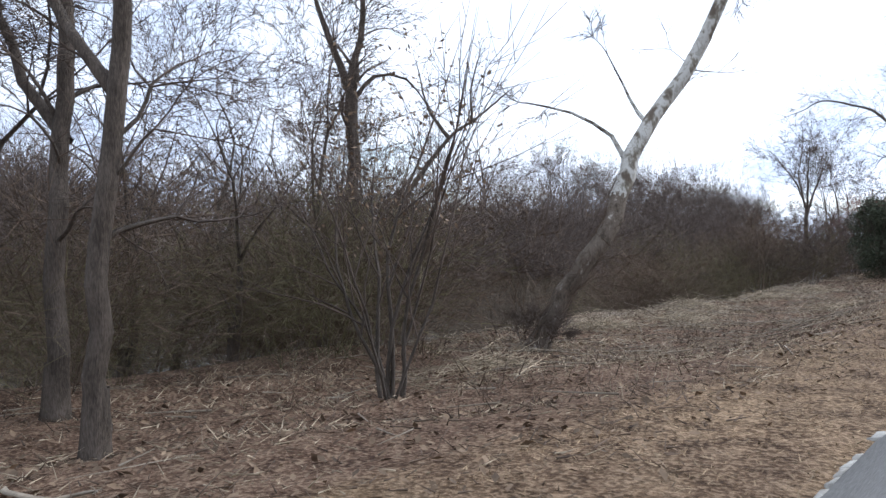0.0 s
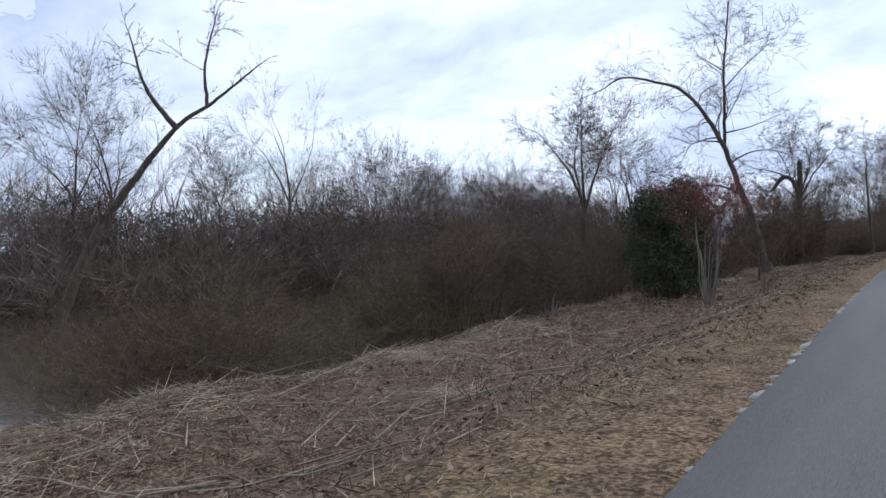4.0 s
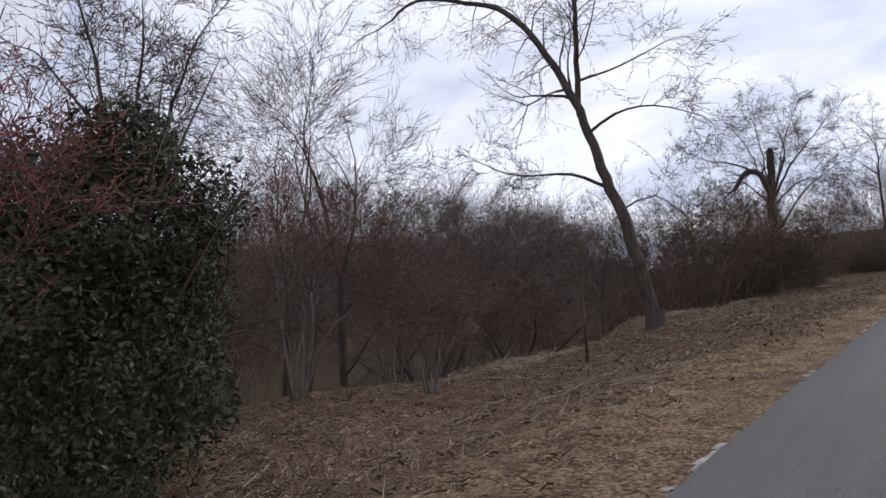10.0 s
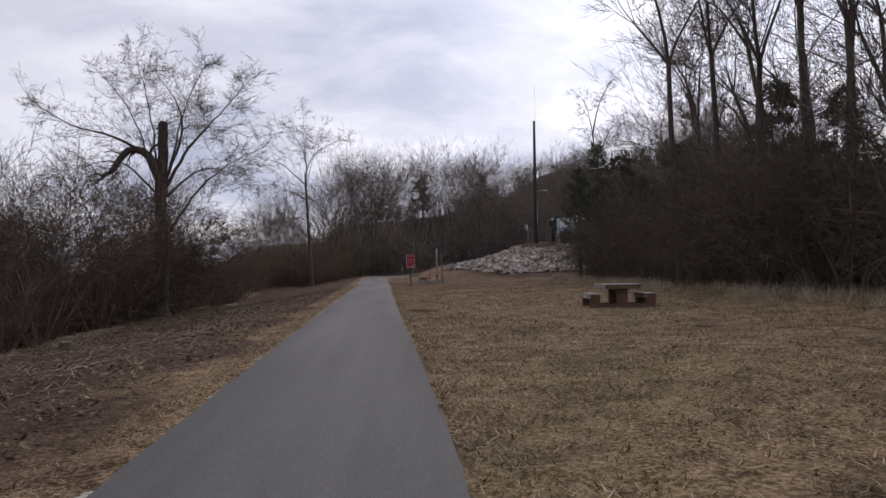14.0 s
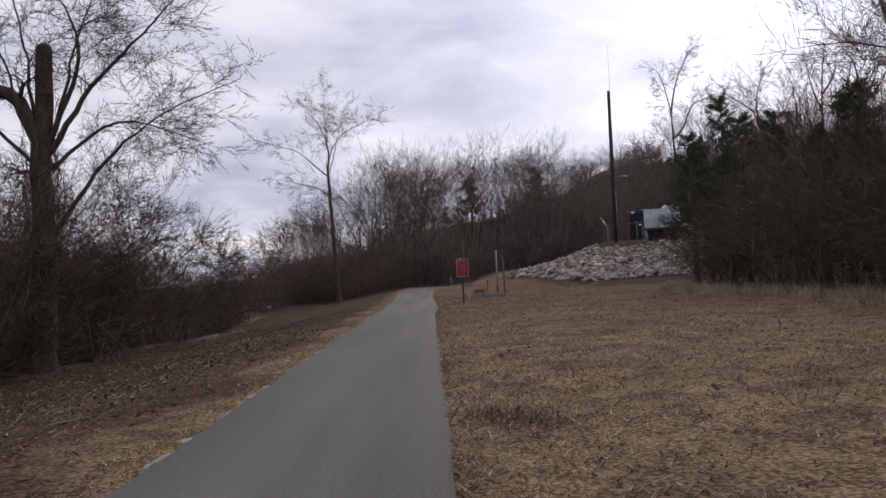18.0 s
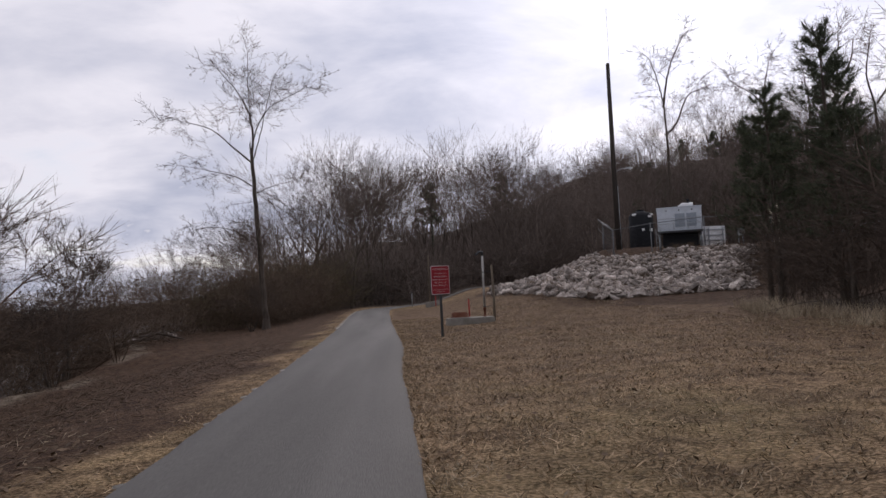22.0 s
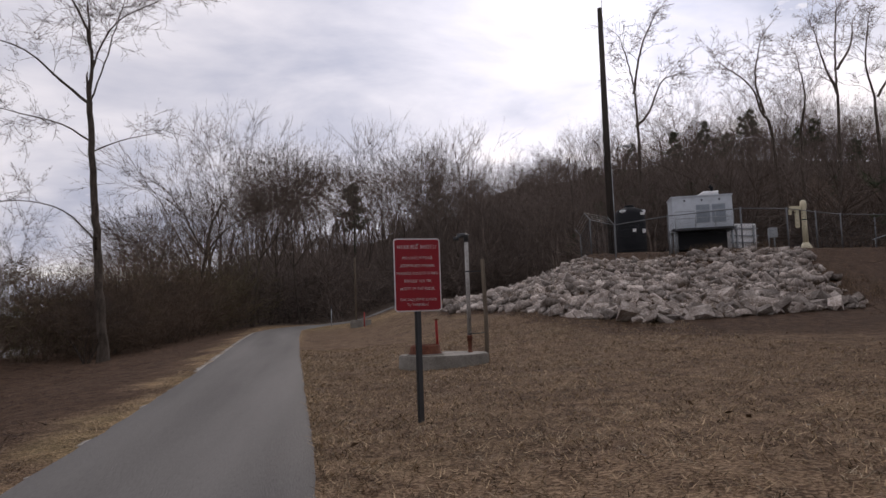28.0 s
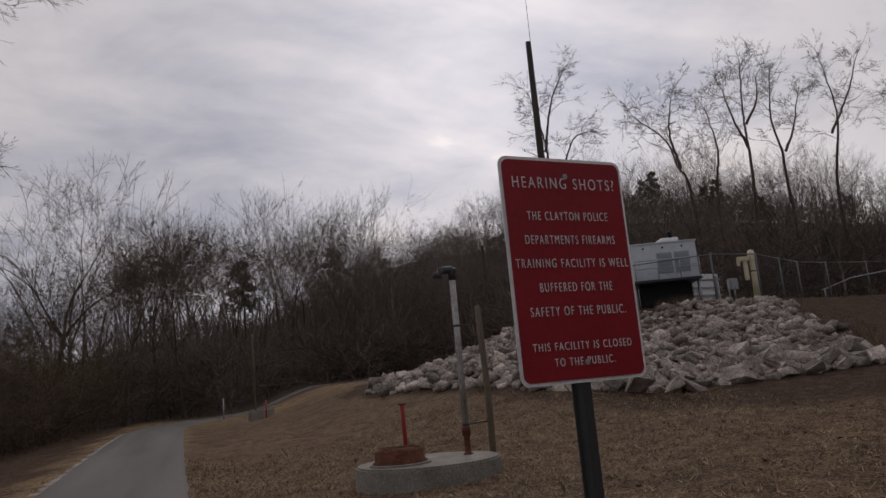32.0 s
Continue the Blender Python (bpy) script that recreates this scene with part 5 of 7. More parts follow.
P = np.concatenate([P, [(x, y, lz(x, y) - 0.2, x, k) for x, y, k in ((14, 160, 1.15), (33.8, 140, 0.62), (36.8, 140, 0.55), (29, 150, 0.7), (40.5, 138, 0.55), (31, 128, 0.5), (24.5, 131, 0.62), (27.5, 126, 0.55), (44, 134, 0.5))]])
v, f = scatter(*FP, np.concatenate([P, spread_out(2, 2, 14, 160, 175, 152, (0.9, 1.2)), spread_out(9, 11.5, 22, 60, 84, 153, (0.55, 0.85)), spread_out(16, 18, 60, 113, 132, 154, (0.35, 0.5))]))
stuff("hill_pines", "dark green pines scattered through the woods", "woods", v, f, PINE)

# ---- holly and red shrub ----


hx, hy = -6.8, 33.1
hz = lz(hx, hy)
S = bush_sticks(3.3, 1.2, 7, 300, level=2, r=0.05, dens=1.0, out_lean=0.30)
A = np.array(S)
A[:, [0, 4]] += hx
A[:, [1, 5]] += hy
A[:, [2, 6]] += hz
v, f = joined([leaf_cloud(17000, (0, 0, 1.2), (1.2, 1.25, 1.3), 0.036, 301, hollow=0.35, lumps=6), leaf_cloud(11000, (0.1, 0.1, 2.3), (0.95, 1.0, 0.95), 0.036, 302, hollow=0.4, lumps=8),
               *[leaf_cloud(1100, (1.05 * math.cos(a), 1.05 * math.sin(a), z), (0.42, 0.42, 0.5), 0.036, 310 + k, hollow=0.2) for k, (a, z) in enumerate(((0.3, 0.9), (1.5, 1.7), (2.9, 1.2), (4.2, 0.8), (5.3, 1.6), (0.9, 2.5), (3.6, 2.2), (5.9, 0.5), (4.7, 2.5)))], leaf_cloud(2600, (0.35, 0.2, 2.95), (0.5, 0.5, 0.5), 0.04, 303, hollow=0.3), leaf_cloud(2600, (-0.5, -0.2, 2.6), (0.55, 0.55, 0.6), 0.04, 304, hollow=0.3)])
tree_thing(A, "holly_bush", "dense dark evergreen holly bush on the bank", hx, hy, hz, BARK, TWIG, category="bush", extra=[("foliage", raw_mesh("foliage", v, f, HOLLY_LEAF), HOLLY_LEAF, "dark glossy evergreen leaves")])


def red_shrub(x, y, h, stems, seed, label, w=1.0, r=0.026, bare=(0.14, 0.32)):
    marks = []
    S = np.array(crown_bush(h * 1.08, stems, seed, r=r, lean=(0.05, 0.34 * w), rmin=0.0030, twigs=2, twig=0.11 * h, levels=3, marks=marks, bare=bare))
    tip = (S[:, 6] > h * np.random.default_rng(seed + 1).uniform(0.60, 1.15, len(S))) & (S[:, 3] < 0.0045)
    root = shrub_thing("red_shrub", label, x, y, S[~tip], np.array(marks)[~tip], BARK_GREY, fine=0.0034)
    g = np.random.default_rng(seed)
    T = S[tip].copy()
    u = g.random((len(T), 1))
    T[:, :3] = T[:, :3] * (1 - u) + T[:, 4:7] * u
    T[:, 4:7] = T[:, :3] + g.normal(0, 0.045, (len(T), 3)) + np.array([0, 0, 0.03])
    T[:, 3] = 0.0042
    v, f = slivers_arrays(np.concatenate([S[tip], T]))
    tagged(part("red_crown", raw_mesh("red_crown", v, f, RED_TWIG), RED_TWIG, root, "reddish budding twigs"), kind="stuff")
    return root


red_shrub(-5.2, 30.85, 2.6, 10, 311, "grey-stemmed shrub with red budding tips beside the holly", w=0.85, r=0.030, bare=(0.42, 0.62))
red_shrub(-8.6, 37.2, 3.3, 8, 312, "shrub with red budding tips on the bank")
red_shrub(-8.9, 39.6, 3.0, 8, 313, "shrub with red budding tips on the bank")
red_shrub(-8.7, 42.8, 2.3, 7, 314, "low shrub with red budding tips on the bank")


def grey_shrub(x, y, h, stems, seed, label="grey bare many-stemmed shrub on the bank", mat=BARK_GREY):
    marks = []
    S = crown_bush(h, stems, seed, r=0.022, lean=(0.1, 0.6), rmin=0.0032, twigs=3, twig=0.11 * h, levels=3, marks=marks, bare=(0.15, 0.3))
    return shrub_thing("bare_shrub", label, x, y, S, marks, mat, group="bare shrubs on the bank", twig_mat=RED_BRUSH if 36 < y < 46 else TWIG)


for i, (x, y, h, n) in enumerate(((-5.85, 8.6, 0.75, 4), (-6.5, 9.1, 0.9, 4), (-7.9, 27.6, 2.2, 7), (-9.6, 28.6, 2.4, 9), (-9.2, 26.0, 2.0, 8), (-10.2, 24.8, 2.3, 8), (-8.3, 34.9, 2.4, 7), (-7.1, 38.4, 2.2, 7), (-8.8, 40.8, 2.4, 8), (-7.0, 42.0, 1.3, 2), (-8.9, 44.2, 2.6, 8), (-9.2, 57.8, 2.6, 8), (-8.9, 71.5, 2.8, 8), (-8.5, 76.5, 2.4, 7), (-9.0, 83.0, 2.8, 8), (-7.4, 100.5, 2.6, 9), (-7.6, 104.5, 3.0, 9), (-6.6, 110.0, 3.2, 10))):
    grey_shrub(x, y, h, n, 340 + i, mat=BARK_GREY if i < 6 or i in (7, 9) else BARK)

# dark shrub with thick stems leaning over the water
for x, y, h, n, seed in ((-8.5, 43.3, 3.4, 7, 370), (-9.2, 41.2, 3.0, 6, 371), (-9.6, 46.3, 3.2, 6, 372)):
    marks = []
    S = crown_bush(h, n, seed, r=0.055, lean=(0.35, 0.95), rmin=0.0034, twigs=2, twig=0.36, levels=2, marks=marks)
    shrub_thing("leaning_shrub", "dark thick-stemmed shrub leaning over the water", x, y, S, marks, BARK, group="shrubs leaning over the water", twig_mat=RED_BRUSH)

# driftwood and pale boulders at the river bend
for i, (x, y, L, rz, r, lift) in enumerate(((-10.6, 93.2, 3.2, 20, 0.11, 0.05), (-11.2, 94.6, 2.6, -35, 0.09, 0.16), (-9.9, 95.0, 2.2, 70, 0.07, 0.22), (-11.8, 96.4, 3.0, 8, 0.10, 0.1), (-10.4, 45.2, 2.6, 35, 0.10, 0.10))):
    rng = random.Random(380 + i)
    d = Vector((math.cos(radians(rz)), math.sin(radians(rz)), 0))
    pts = []
    for k in range(6):
        q = Vector((x, y, 0)) + d * L * (k / 5 - 0.5)
        pts.append((q.x, q.y, max(lz(q.x, q.y), lz(x, y) - 0.1) + lift + 0.12 * k * rng.random()))
    S = []
    limb(S, pts, r, r * 0.4, rng, kids=1.3, klen=0.9, level=1, start=0.3, wobble=0.02)
    tree_thing(S, "driftwood_log", "dark fallen log with broken limbs on the low bank", x, y, lz(x, y), BARK, BARK, category="log", group="fallen logs by the river")

# ---- pines at the corner of the woods ----


def pine(x, y, h, w, seed):
    """A young pine: whorls of rising limbs, branchlets, and brushes of needles."""
    rng = random.Random(seed)
    z = lz(x, y)
    S, N = [], []
    r = 0.010 * h + 0.025
    flare(S, x, y, z, r)
    lean = Vector((rng.gauss(0, 0.02), rng.gauss(0, 0.02), 1)) * h
    for k in range(6):
        S.append((x + lean.x * k / 6, y + lean.y * k / 6, z + h * k / 6, r * (1 - 0.8 * k / 6), x + lean.x * (k + 1) / 6, y + lean.y * (k + 1) / 6, z + h * (k + 1) / 6, r * (1 - 0.8 * (k + 1) / 6)))

    def brush(q, d, n, size):
        for _ in range(n):
            b = q - d * rng.uniform(0, 0.22)
            e = b + (d * rng.uniform(0.2, 1.0) + Vector((rng.gauss(0, 0.55), rng.gauss(0, 0.55), rng.gauss(0.05, 0.5)))).normalized() * size * rng.uniform(0.7, 1.3)
            N.append((b.x - x, b.y - y, b.z - z, 0.0062, e.x - x, e.y - y, e.z - z, 0))

    whorls = int(h / 0.36)
    for i in range(whorls):
        f = 0.20 + 0.79 * (i + 0.5) / whorls
        live = f > 0.30
        for k in range(rng.choice((4, 5, 5, 6))):
            a = rng.uniform(0, 6.283)
            L = (w * (1.06 - f) ** 0.7 + 0.12) * rng.uniform(0.55, 1.15)
            p = Vector((x + lean.x * f, y + lean.y * f, z + h * f))
            d = Vector((math.cos(a), math.sin(a), rng.uniform(0.0, 0.35) + 0.5 * f * f)).normalized()
            n = 3
            for j in range(n):
                q = p + d * L / n
                S.append((*p, 0.014 - 0.003 * j, *q, 0.011 - 0.003 * j))
                for _ in range(3 if live else 1):
                    bd = turned(d, rng.uniform(0.4, 0.9), rng.uniform(0, 6.283))
                    bd = (bd + Vector((0, 0, 0.25))).normalized()
                    e = p.lerp(q, rng.random()) + bd * L * rng.uniform(0.16, 0.32)
                    if live and j > 0:
                        brush(e, bd, 16, 0.17)
                p, d = q, (d + Vector((rng.gauss(0, 0.1), rng.gauss(0, 0.1), 0.14))).normalized()
            if live:
                brush(p, d, 30, 0.19)
    top = Vector((x + lean.x, y + lean.y, z + h))
    for k in range(6):
        brush(top - Vector((0, 0, 0.12 * k)), Vector((rng.gauss(0, 0.2), rng.gauss(0, 0.2), 1)).normalized(), 24, 0.18)
    v, f = slivers_arrays(N)
    return tree_thing(S, "pine_tree", "dark green young pine at the edge of the woods", x, y, z, BARK, BARK, cut=0.004, group="pines at the corner", extra=[("needles", raw_mesh("needles", v, f, PINE), PINE, "dark green needle brushes")])


for i, (x, y, h, w) in enumerate(((10.8, 84.8, 6.4, 1.7), (11.7, 83.2, 7.6, 2.0), (11.2, 86.2, 5.8, 1.8), (13.2, 85.2, 7.2, 1.9), (12.4, 80.6, 6.4, 1.8), (13.8, 78.0, 6.8, 1.8), (11.6, 75.5, 4.8, 1.5), (11.1, 81.8, 5.0, 1.6), (12.6, 88.0, 5.4, 1.7))):
    pine(x, y, h, w, 400 + i)

# ---- picnic table ----
tx, ty = 4.66, 57.3
tz = lz(tx, ty)
t = thing("picnic_table", "brown picnic table with pale worn top and two benches", "table", tx, ty, tz, rz=-3)
top = part("tabletop", box(-0.41, 0.41, -0.53, 0.53, 0.468, 0.492, 0.006), TABLE_PALE, t, "pale worn tabletop")
for s in (-1, 1):
    part("apron", box(s * 0.395 - 0.012, s * 0.395 + 0.012, -0.50, 0.50, 0.400, 0.467, 0.004), TABLE_PALE, top, "pale side board")
    part("end_board", box(-0.36, 0.36, s * 0.505 - 0.012, s * 0.505 + 0.012, 0.385, 0.467, 0.004), TABLE_BROWN, top, "brown end board")
for y in (-0.36, 0.36):
    part("pedestal", box(-0.115, 0.115, y - 0.05, y + 0.05, 0.06, 0.466, 0.006), TABLE_BROWN, t, "brown slab leg")
    part("base_beam", box(-0.66, 0.66, y - 0.045, y + 0.045, -0.03, 0.064, 0.006), TABLE_BROWN, t)
for s in (-1, 1):
    b = part("bench_seat", box(s * 0.60 - 0.13, s * 0.60 + 0.13, -0.51, 0.51, 0.268, 0.290, 0.005), TABLE_PALE, t, "pale worn bench seat")
    for q in (-1, 1):
        part("seat_board", box(s * 0.60 + q * 0.112 - 0.010, s * 0.60 + q * 0.112 + 0.010, -0.49, 0.49, 0.182, 0.267, 0.004), TABLE_PALE, b, "pale side board")
        part("seat_end", box(s * 0.60 - 0.098, s * 0.60 + 0.098, q * 0.478 - 0.010, q * 0.478 + 0.010, 0.175, 0.267, 0.004), TABLE_BROWN, b)
        part("bench_leg", box(s * 0.60 - 0.095, s * 0.60 + 0.095, q * 0.40 - 0.065, q * 0.40 + 0.065, -0.04, 0.266, 0.006), TABLE_BROWN, b)
part("notice", box(-0.7235, -0.7225, -0.02, 0.05, 0.20, 0.245, 0.0), WHITE, t, "small white tag")

# ---- red sign ----


def text_part(body, size, x, y, z, parent, mat, wide, rx=90):
    cu = bpy.data.curves.new("letters", "FONT")
    cu.body, cu.size, cu.align_x, cu.align_y, cu.extrude = body, size, "CENTER", "CENTER", 0.001
    cu.space_character, cu.offset = 1.32, -0.0125 * size
    tmp = bpy.data.objects.new("tmp", cu)
    scene.collection.objects.link(tmp)
    me = bpy.data.meshes.new_from_object(tmp.evaluated_get(bpy.context.evaluated_depsgraph_get()))
    bpy.data.objects.remove(tmp)
    me.materials.clear()
    me.materials.append(mat)
    # one mesh a letter: pieces whose spans along the line overlap belong together
    spans = []
    bm = bmesh.new()
    bm.from_mesh(me)
    left = set(bm.verts)
    while left:
        todo, isle = [left.pop()], []
        while todo:
            q = todo.pop()
            isle.append(q.index)
            for ed in q.link_edges:
                o = ed.other_vert(q)
                if o in left:
                    left.remove(o)
                    todo.append(o)
        xs = [me.vertices[i].co.x for i in isle]
        spans.append([min(xs), max(xs), set(isle)])
    bm.free()
    spans.sort(key=lambda q: q[0])
    runs = []
    for sp in spans:
        if runs and sp[0] < runs[-1][1] - 0.0005:
            runs[-1][1] = max(runs[-1][1], sp[1])
            runs[-1][2] |= sp[2]
        else:
            runs.append(sp)
    width = runs[-1][1] - runs[0][0]
    want = wide / width
    for x0, x1, ids in runs:
        bm = bmesh.new()
        bm.from_mesh(me)
        bm.verts.ensure_lookup_table()
        bmesh.ops.delete(bm, geom=[v for v in bm.verts if v.index not in ids], context="VERTS")
        part("letter", bm, mat, parent, m=pose(x, y, z, rx, 0, 0) @ Matrix.Diagonal((want, 1, 1, 1)))
    bpy.data.meshes.remove(me)


def rounded_plate(w, h, r, y0, y1):
    bm = bmesh.new()
    ring = []
    for cx, cz, a0 in ((w / 2 - r, h / 2 - r, 0), (-w / 2 + r, h / 2 - r, 90), (-w / 2 + r, -h / 2 + r, 180), (w / 2 - r, -h / 2 + r, 270)):
        for k in range(5):
            a = radians(a0 + 22.5 * k)
            ring.append((cx + r * math.cos(a), cz + r * math.sin(a)))
    fr = [bm.verts.new((x, y0, z)) for x, z in ring]
    bk = [bm.verts.new((x, y1, z)) for x, z in ring]
    bm.faces.new(fr)
    bm.faces.new(bk[::-1])
    for i in range(len(ring)):
        j = (i + 1) % len(ring)
        bm.faces.new((fr[j], fr[i], bk[i], bk[j]))
    bmesh.ops.recalc_face_normals(bm, faces=bm.faces[:])
    return bm


sx, sy = 0.70, 82.04
sz = lz(sx, sy)
SIGN_W, SIGN_H, SIGN_C = 0.465, 0.70, 3.008 - sz
t = thing("warning_sign", "red metal notice with white lettering on a steel post", "sign", sx, sy, sz, rz=8)
panel = part("panel", rounded_plate(SIGN_W, SIGN_H, 0.03, -0.036, -0.033), WHITE, t, "white bordered sign panel", m=Matrix.Translation((0, 0, SIGN_C)))
part("red_face", rounded_plate(SIGN_W - 0.022, SIGN_H - 0.022, 0.022, -0.040, -0.0365), SIGN_RED, panel, "red painted sign face")
for body, size, z in (("HEARING SHOTS?", 0.052, 0.265), ("THE CLAYTON POLICE", 0.040, 0.160), ("DEPARTMENTS FIREARMS", 0.040, 0.085), ("TRAINING FACILITY IS WELL", 0.040, 0.012), ("BUFFERED FOR THE", 0.040, -0.062), ("SAFETY OF THE PUBLIC.", 0.040, -0.135), ("THIS FACILITY IS CLOSED", 0.035, -0.240), ("TO THE PUBLIC.", 0.035, -0.287)):
    text_part(body, size, 0.0, -0.042, z, panel, WHITE, {0.052: 0.385, 0.035: 0.365}.get(size, 0.42) * (len(body) / (14 if size == 0.052 else 23 if size == 0.035 else 25)))
# U-channel post
bm = bmesh.new()
prof = [(-0.032, 0.0), (-0.022, 0.0), (-0.016, -0.030), (0.016, -0.030), (0.022, 0.0), (0.032, 0.0), (0.032, 0.004), (0.019, 0.004), (0.013, -0.025), (-0.013, -0.025), (-0.019, 0.004), (-0.032, 0.004)]
lo = [bm.verts.new((x, y, -0.3)) for x, y in prof]
hi = [bm.verts.new((x, y, SIGN_C + SIGN_H / 2 - 0.02)) for x, y in prof]
for i in range(len(prof)):
    j = (i + 1) % len(prof)
    bm.faces.new((lo[i], lo[j], hi[j], hi[i]))
bm.faces.new(hi)
bmesh.ops.recalc_face_normals(bm, faces=bm.faces[:])
part("post", bm, DARK_STEEL, t, "dark steel channel post")
for z in (SIGN_C + 0.29, SIGN_C - 0.29):
    part("bolt", tube([(0.004, -0.042, z), (0.004, -0.046, z)], 0.009, 8), STEEL, panel, m=Matrix.Translation((0, 0, -SIGN_C)))

# ---- manhole slab with vent pipe ----


def slab(name, label, cx, cy, r, h, lift=0.0):
    bm = bmesh.new()
    bmesh.ops.create_cone(bm, cap_ends=True, segments=40, radius1=r * 1.03, radius2=r, depth=h + 0.3, matrix=Matrix.Translation((0, 0, (h - 0.3) / 2)))
    bmesh.ops.bevel(bm, geom=[e for e in bm.edges if abs(e.verts[0].co.z - h) < 1e-4 and abs(e.verts[1].co.z - h) < 1e-4], offset=0.02, segments=2, affect="EDGES")
    me = bpy.data.meshes.new(name)
    bm.to_mesh(me)
    bm.free()
    me.materials.append(CONCRETE)
    ob = new(name, me)
    ob.matrix_basis = pose(cx, cy, lz(cx, cy) + lift)
    return tagged(ob, label, "slab")


mx, my = 2.0, 88.2
slab("manhole_slab", "round raised concrete manhole slab in the lawn", mx, my, 0.80, 0.16, 0.05)
top = lz(mx, my) + 0.21
t = thing("manhole_cover", "rusty iron manhole ring and lid on the slab", "manhole", mx - 0.35, my - 0.12, top)
part("flange", tube([(0, 0, 0), (0, 0, 0.018), (0, 0, 0.022)], [0.335, 0.33, 0.30], 28), CONCRETE, t, "pale mortar bed")
part("ring", tube([(0, 0, 0.015), (0, 0, 0.03), (0, 0, 0.05), (0, 0, 0.15), (0, 0, 0.165)], [0.30, 0.30, 0.272, 0.265, 0.255], 28), RUST, t)
part("lid", tube([(0, 0, 0.16), (0, 0, 0.172), (0, 0, 0.176)], [0.235, 0.235, 0.22], 28), RUST, t)
for k in range(4):
    part("rib", box(-0.20, 0.20, -0.012 + 0.09 * (k - 1.5), 0.012 + 0.09 * (k - 1.5), 0.174, 0.182, 0.003), RUST, t)
t = thing("vent_pipe", "weathered pale vent pipe with a bent cap on the slab", "pipe", mx + 0.50, my + 0.08, top)
part("pipe", tube([(0, 0, 0.30), (0, 0, 2.06)], 0.037, 14), PIPE_GREY, t)
part("sleeve", tube([(0, 0, 0), (0, 0, 0.012), (0, 0, 0.016), (0, 0, 0.20), (0, 0, 0.21), (0, 0, 0.29), (0, 0, 0.31)], [0.055, 0.055, 0.036, 0.036, 0.05, 0.05, 0.04], 14), RUST, t, "rusty lower coupling")
part("elbow", tube([(0.03, 0, 2.10), (-0.02, 0, 2.125), (-0.09, 0, 2.125), (-0.15, 0, 2.115), (-0.185, 0, 2.08), (-0.19, 0, 2.03)], [0.046, 0.046, 0.042, 0.046, 0.05, 0.05], 14), DARK_STEEL, t, "dark bent cap")
part("collar", tube([(0, 0, 2.0), (0, 0, 2.10), (0, 0, 2.14)], [0.044, 0.046, 0.044], 14), DARK_STEEL, t)
for z in (0.33, 1.46):
    part("strap", tube([(0, 0, z - 0.012), (0, 0, z + 0.012)], 0.042, 12), DARK_STEEL, t)
    part("brace", tube([(0.03, 0.01, z), (0.30, 0.05, z + 0.01)], 0.009, 6), DARK_STEEL, t)
px, py = mx + 0.82, my + 0.13
t = thing("wooden_post", "thin weathered wooden post beside the slab", "post", px, py, lz(px, py))
part("shaft", tube([(0, 0, -0.2), (0.01, 0, 0.8), (-0.02, 0, 1.82), (-0.02, 0, 1.835)], [0.040, 0.040, 0.038, 0.030], 8), WOOD_OLD, t)
px, py = mx + 0.12, my + 1.35
t = thing("marker_post", "red plastic marker post behind the slab", "post", px, py, lz(px, py))
part("shaft", tube([(0, 0, -0.1), (-0.02, 0, 0.74), (-0.02, 0, 0.76)], [0.030, 0.026, 0.02], 8), MARKER_RED, t)
part("cap", box(-0.075, 0.03, -0.03, 0.03, 0.755, 0.775, 0.004), RUST, t, "flat dark cap")

# further utility spot beyond
ux, uy = 1.8, 108.4
slab("manhole_slab", "pale concrete manhole base further along the path", ux, uy, 0.46, 0.30)
top = lz(ux, uy) + 0.30
t = thing("vent_pipe", "thin dark vent pipe on the far slab", "pipe", ux - 0.2, uy, top)
part("pipe", tube([(0, 0, 0), (0, 0, 2.6), (0, 0, 2.75)], [0.045, 0.04, 0.06], 8), WOOD_OLD, t)
px, py = ux + 0.1, uy - 0.9
t = thing("marker_post", "short red marker post at the far slab", "post", px, py, lz(px, py))
part("shaft", tube([(0, 0, -0.1), (0, 0, 0.62)], 0.028, 8), MARKER_RED, t)
px, py = 0.62, 112.2
t = thing("white_post", "thin pale marker post beside the path", "post", px, py, lz(px, py))
part("shaft", tube([(0, 0, -0.1), (0, 0, 0.85)], 0.022, 8), STEEL, t)
part("cap", tube([(0, 0, 0.84), (0, 0, 0.96)], 0.03, 8), DARK_STEEL, t)

# ---- yard on the mound: pole, generator, tank, fence ----
def yz(x, y):
    return lz(x, y)


plx, ply = 11.9, 104.0
plz = yz(plx, ply)
t = thing("utility_pole", "tall dark wooden pole with a whip antenna", "pole", plx, ply, plz)
part("shaft", tube([(0, 0, -0.4), (0, 0, 5), (0.02, 0, 10.4)], [0.16, 0.135, 0.10], 12), POLE, t)
part("antenna", tube([(0.10, 0, 9.4), (0.12, 0, 10.6), (0.13, 0, 13.6)], [0.02, 0.012, 0.006], 6), STEEL, t, "thin whip antenna")
part("clamp", box(-0.02, 0.13, -0.03, 0.03, 9.75, 9.82, 0.004), STEEL, t)
part("lamp_arm", tube([(0.12, 0, 4.3), (0.4, -0.13, 4.45), (0.66, -0.22, 4.45)], 0.018, 8), STEEL, t)
part("lamp_head", tube([(0.62, -0.21, 4.46), (0.76, -0.26, 4.44), (0.95, -0.33, 4.42)], [0.035, 0.065, 0.035], 8), STEEL, t)
part("conduit", tube([(0.14, -0.08, 0.0), (0.12, -0.07, 3.5)], 0.02, 6), STEEL, t)

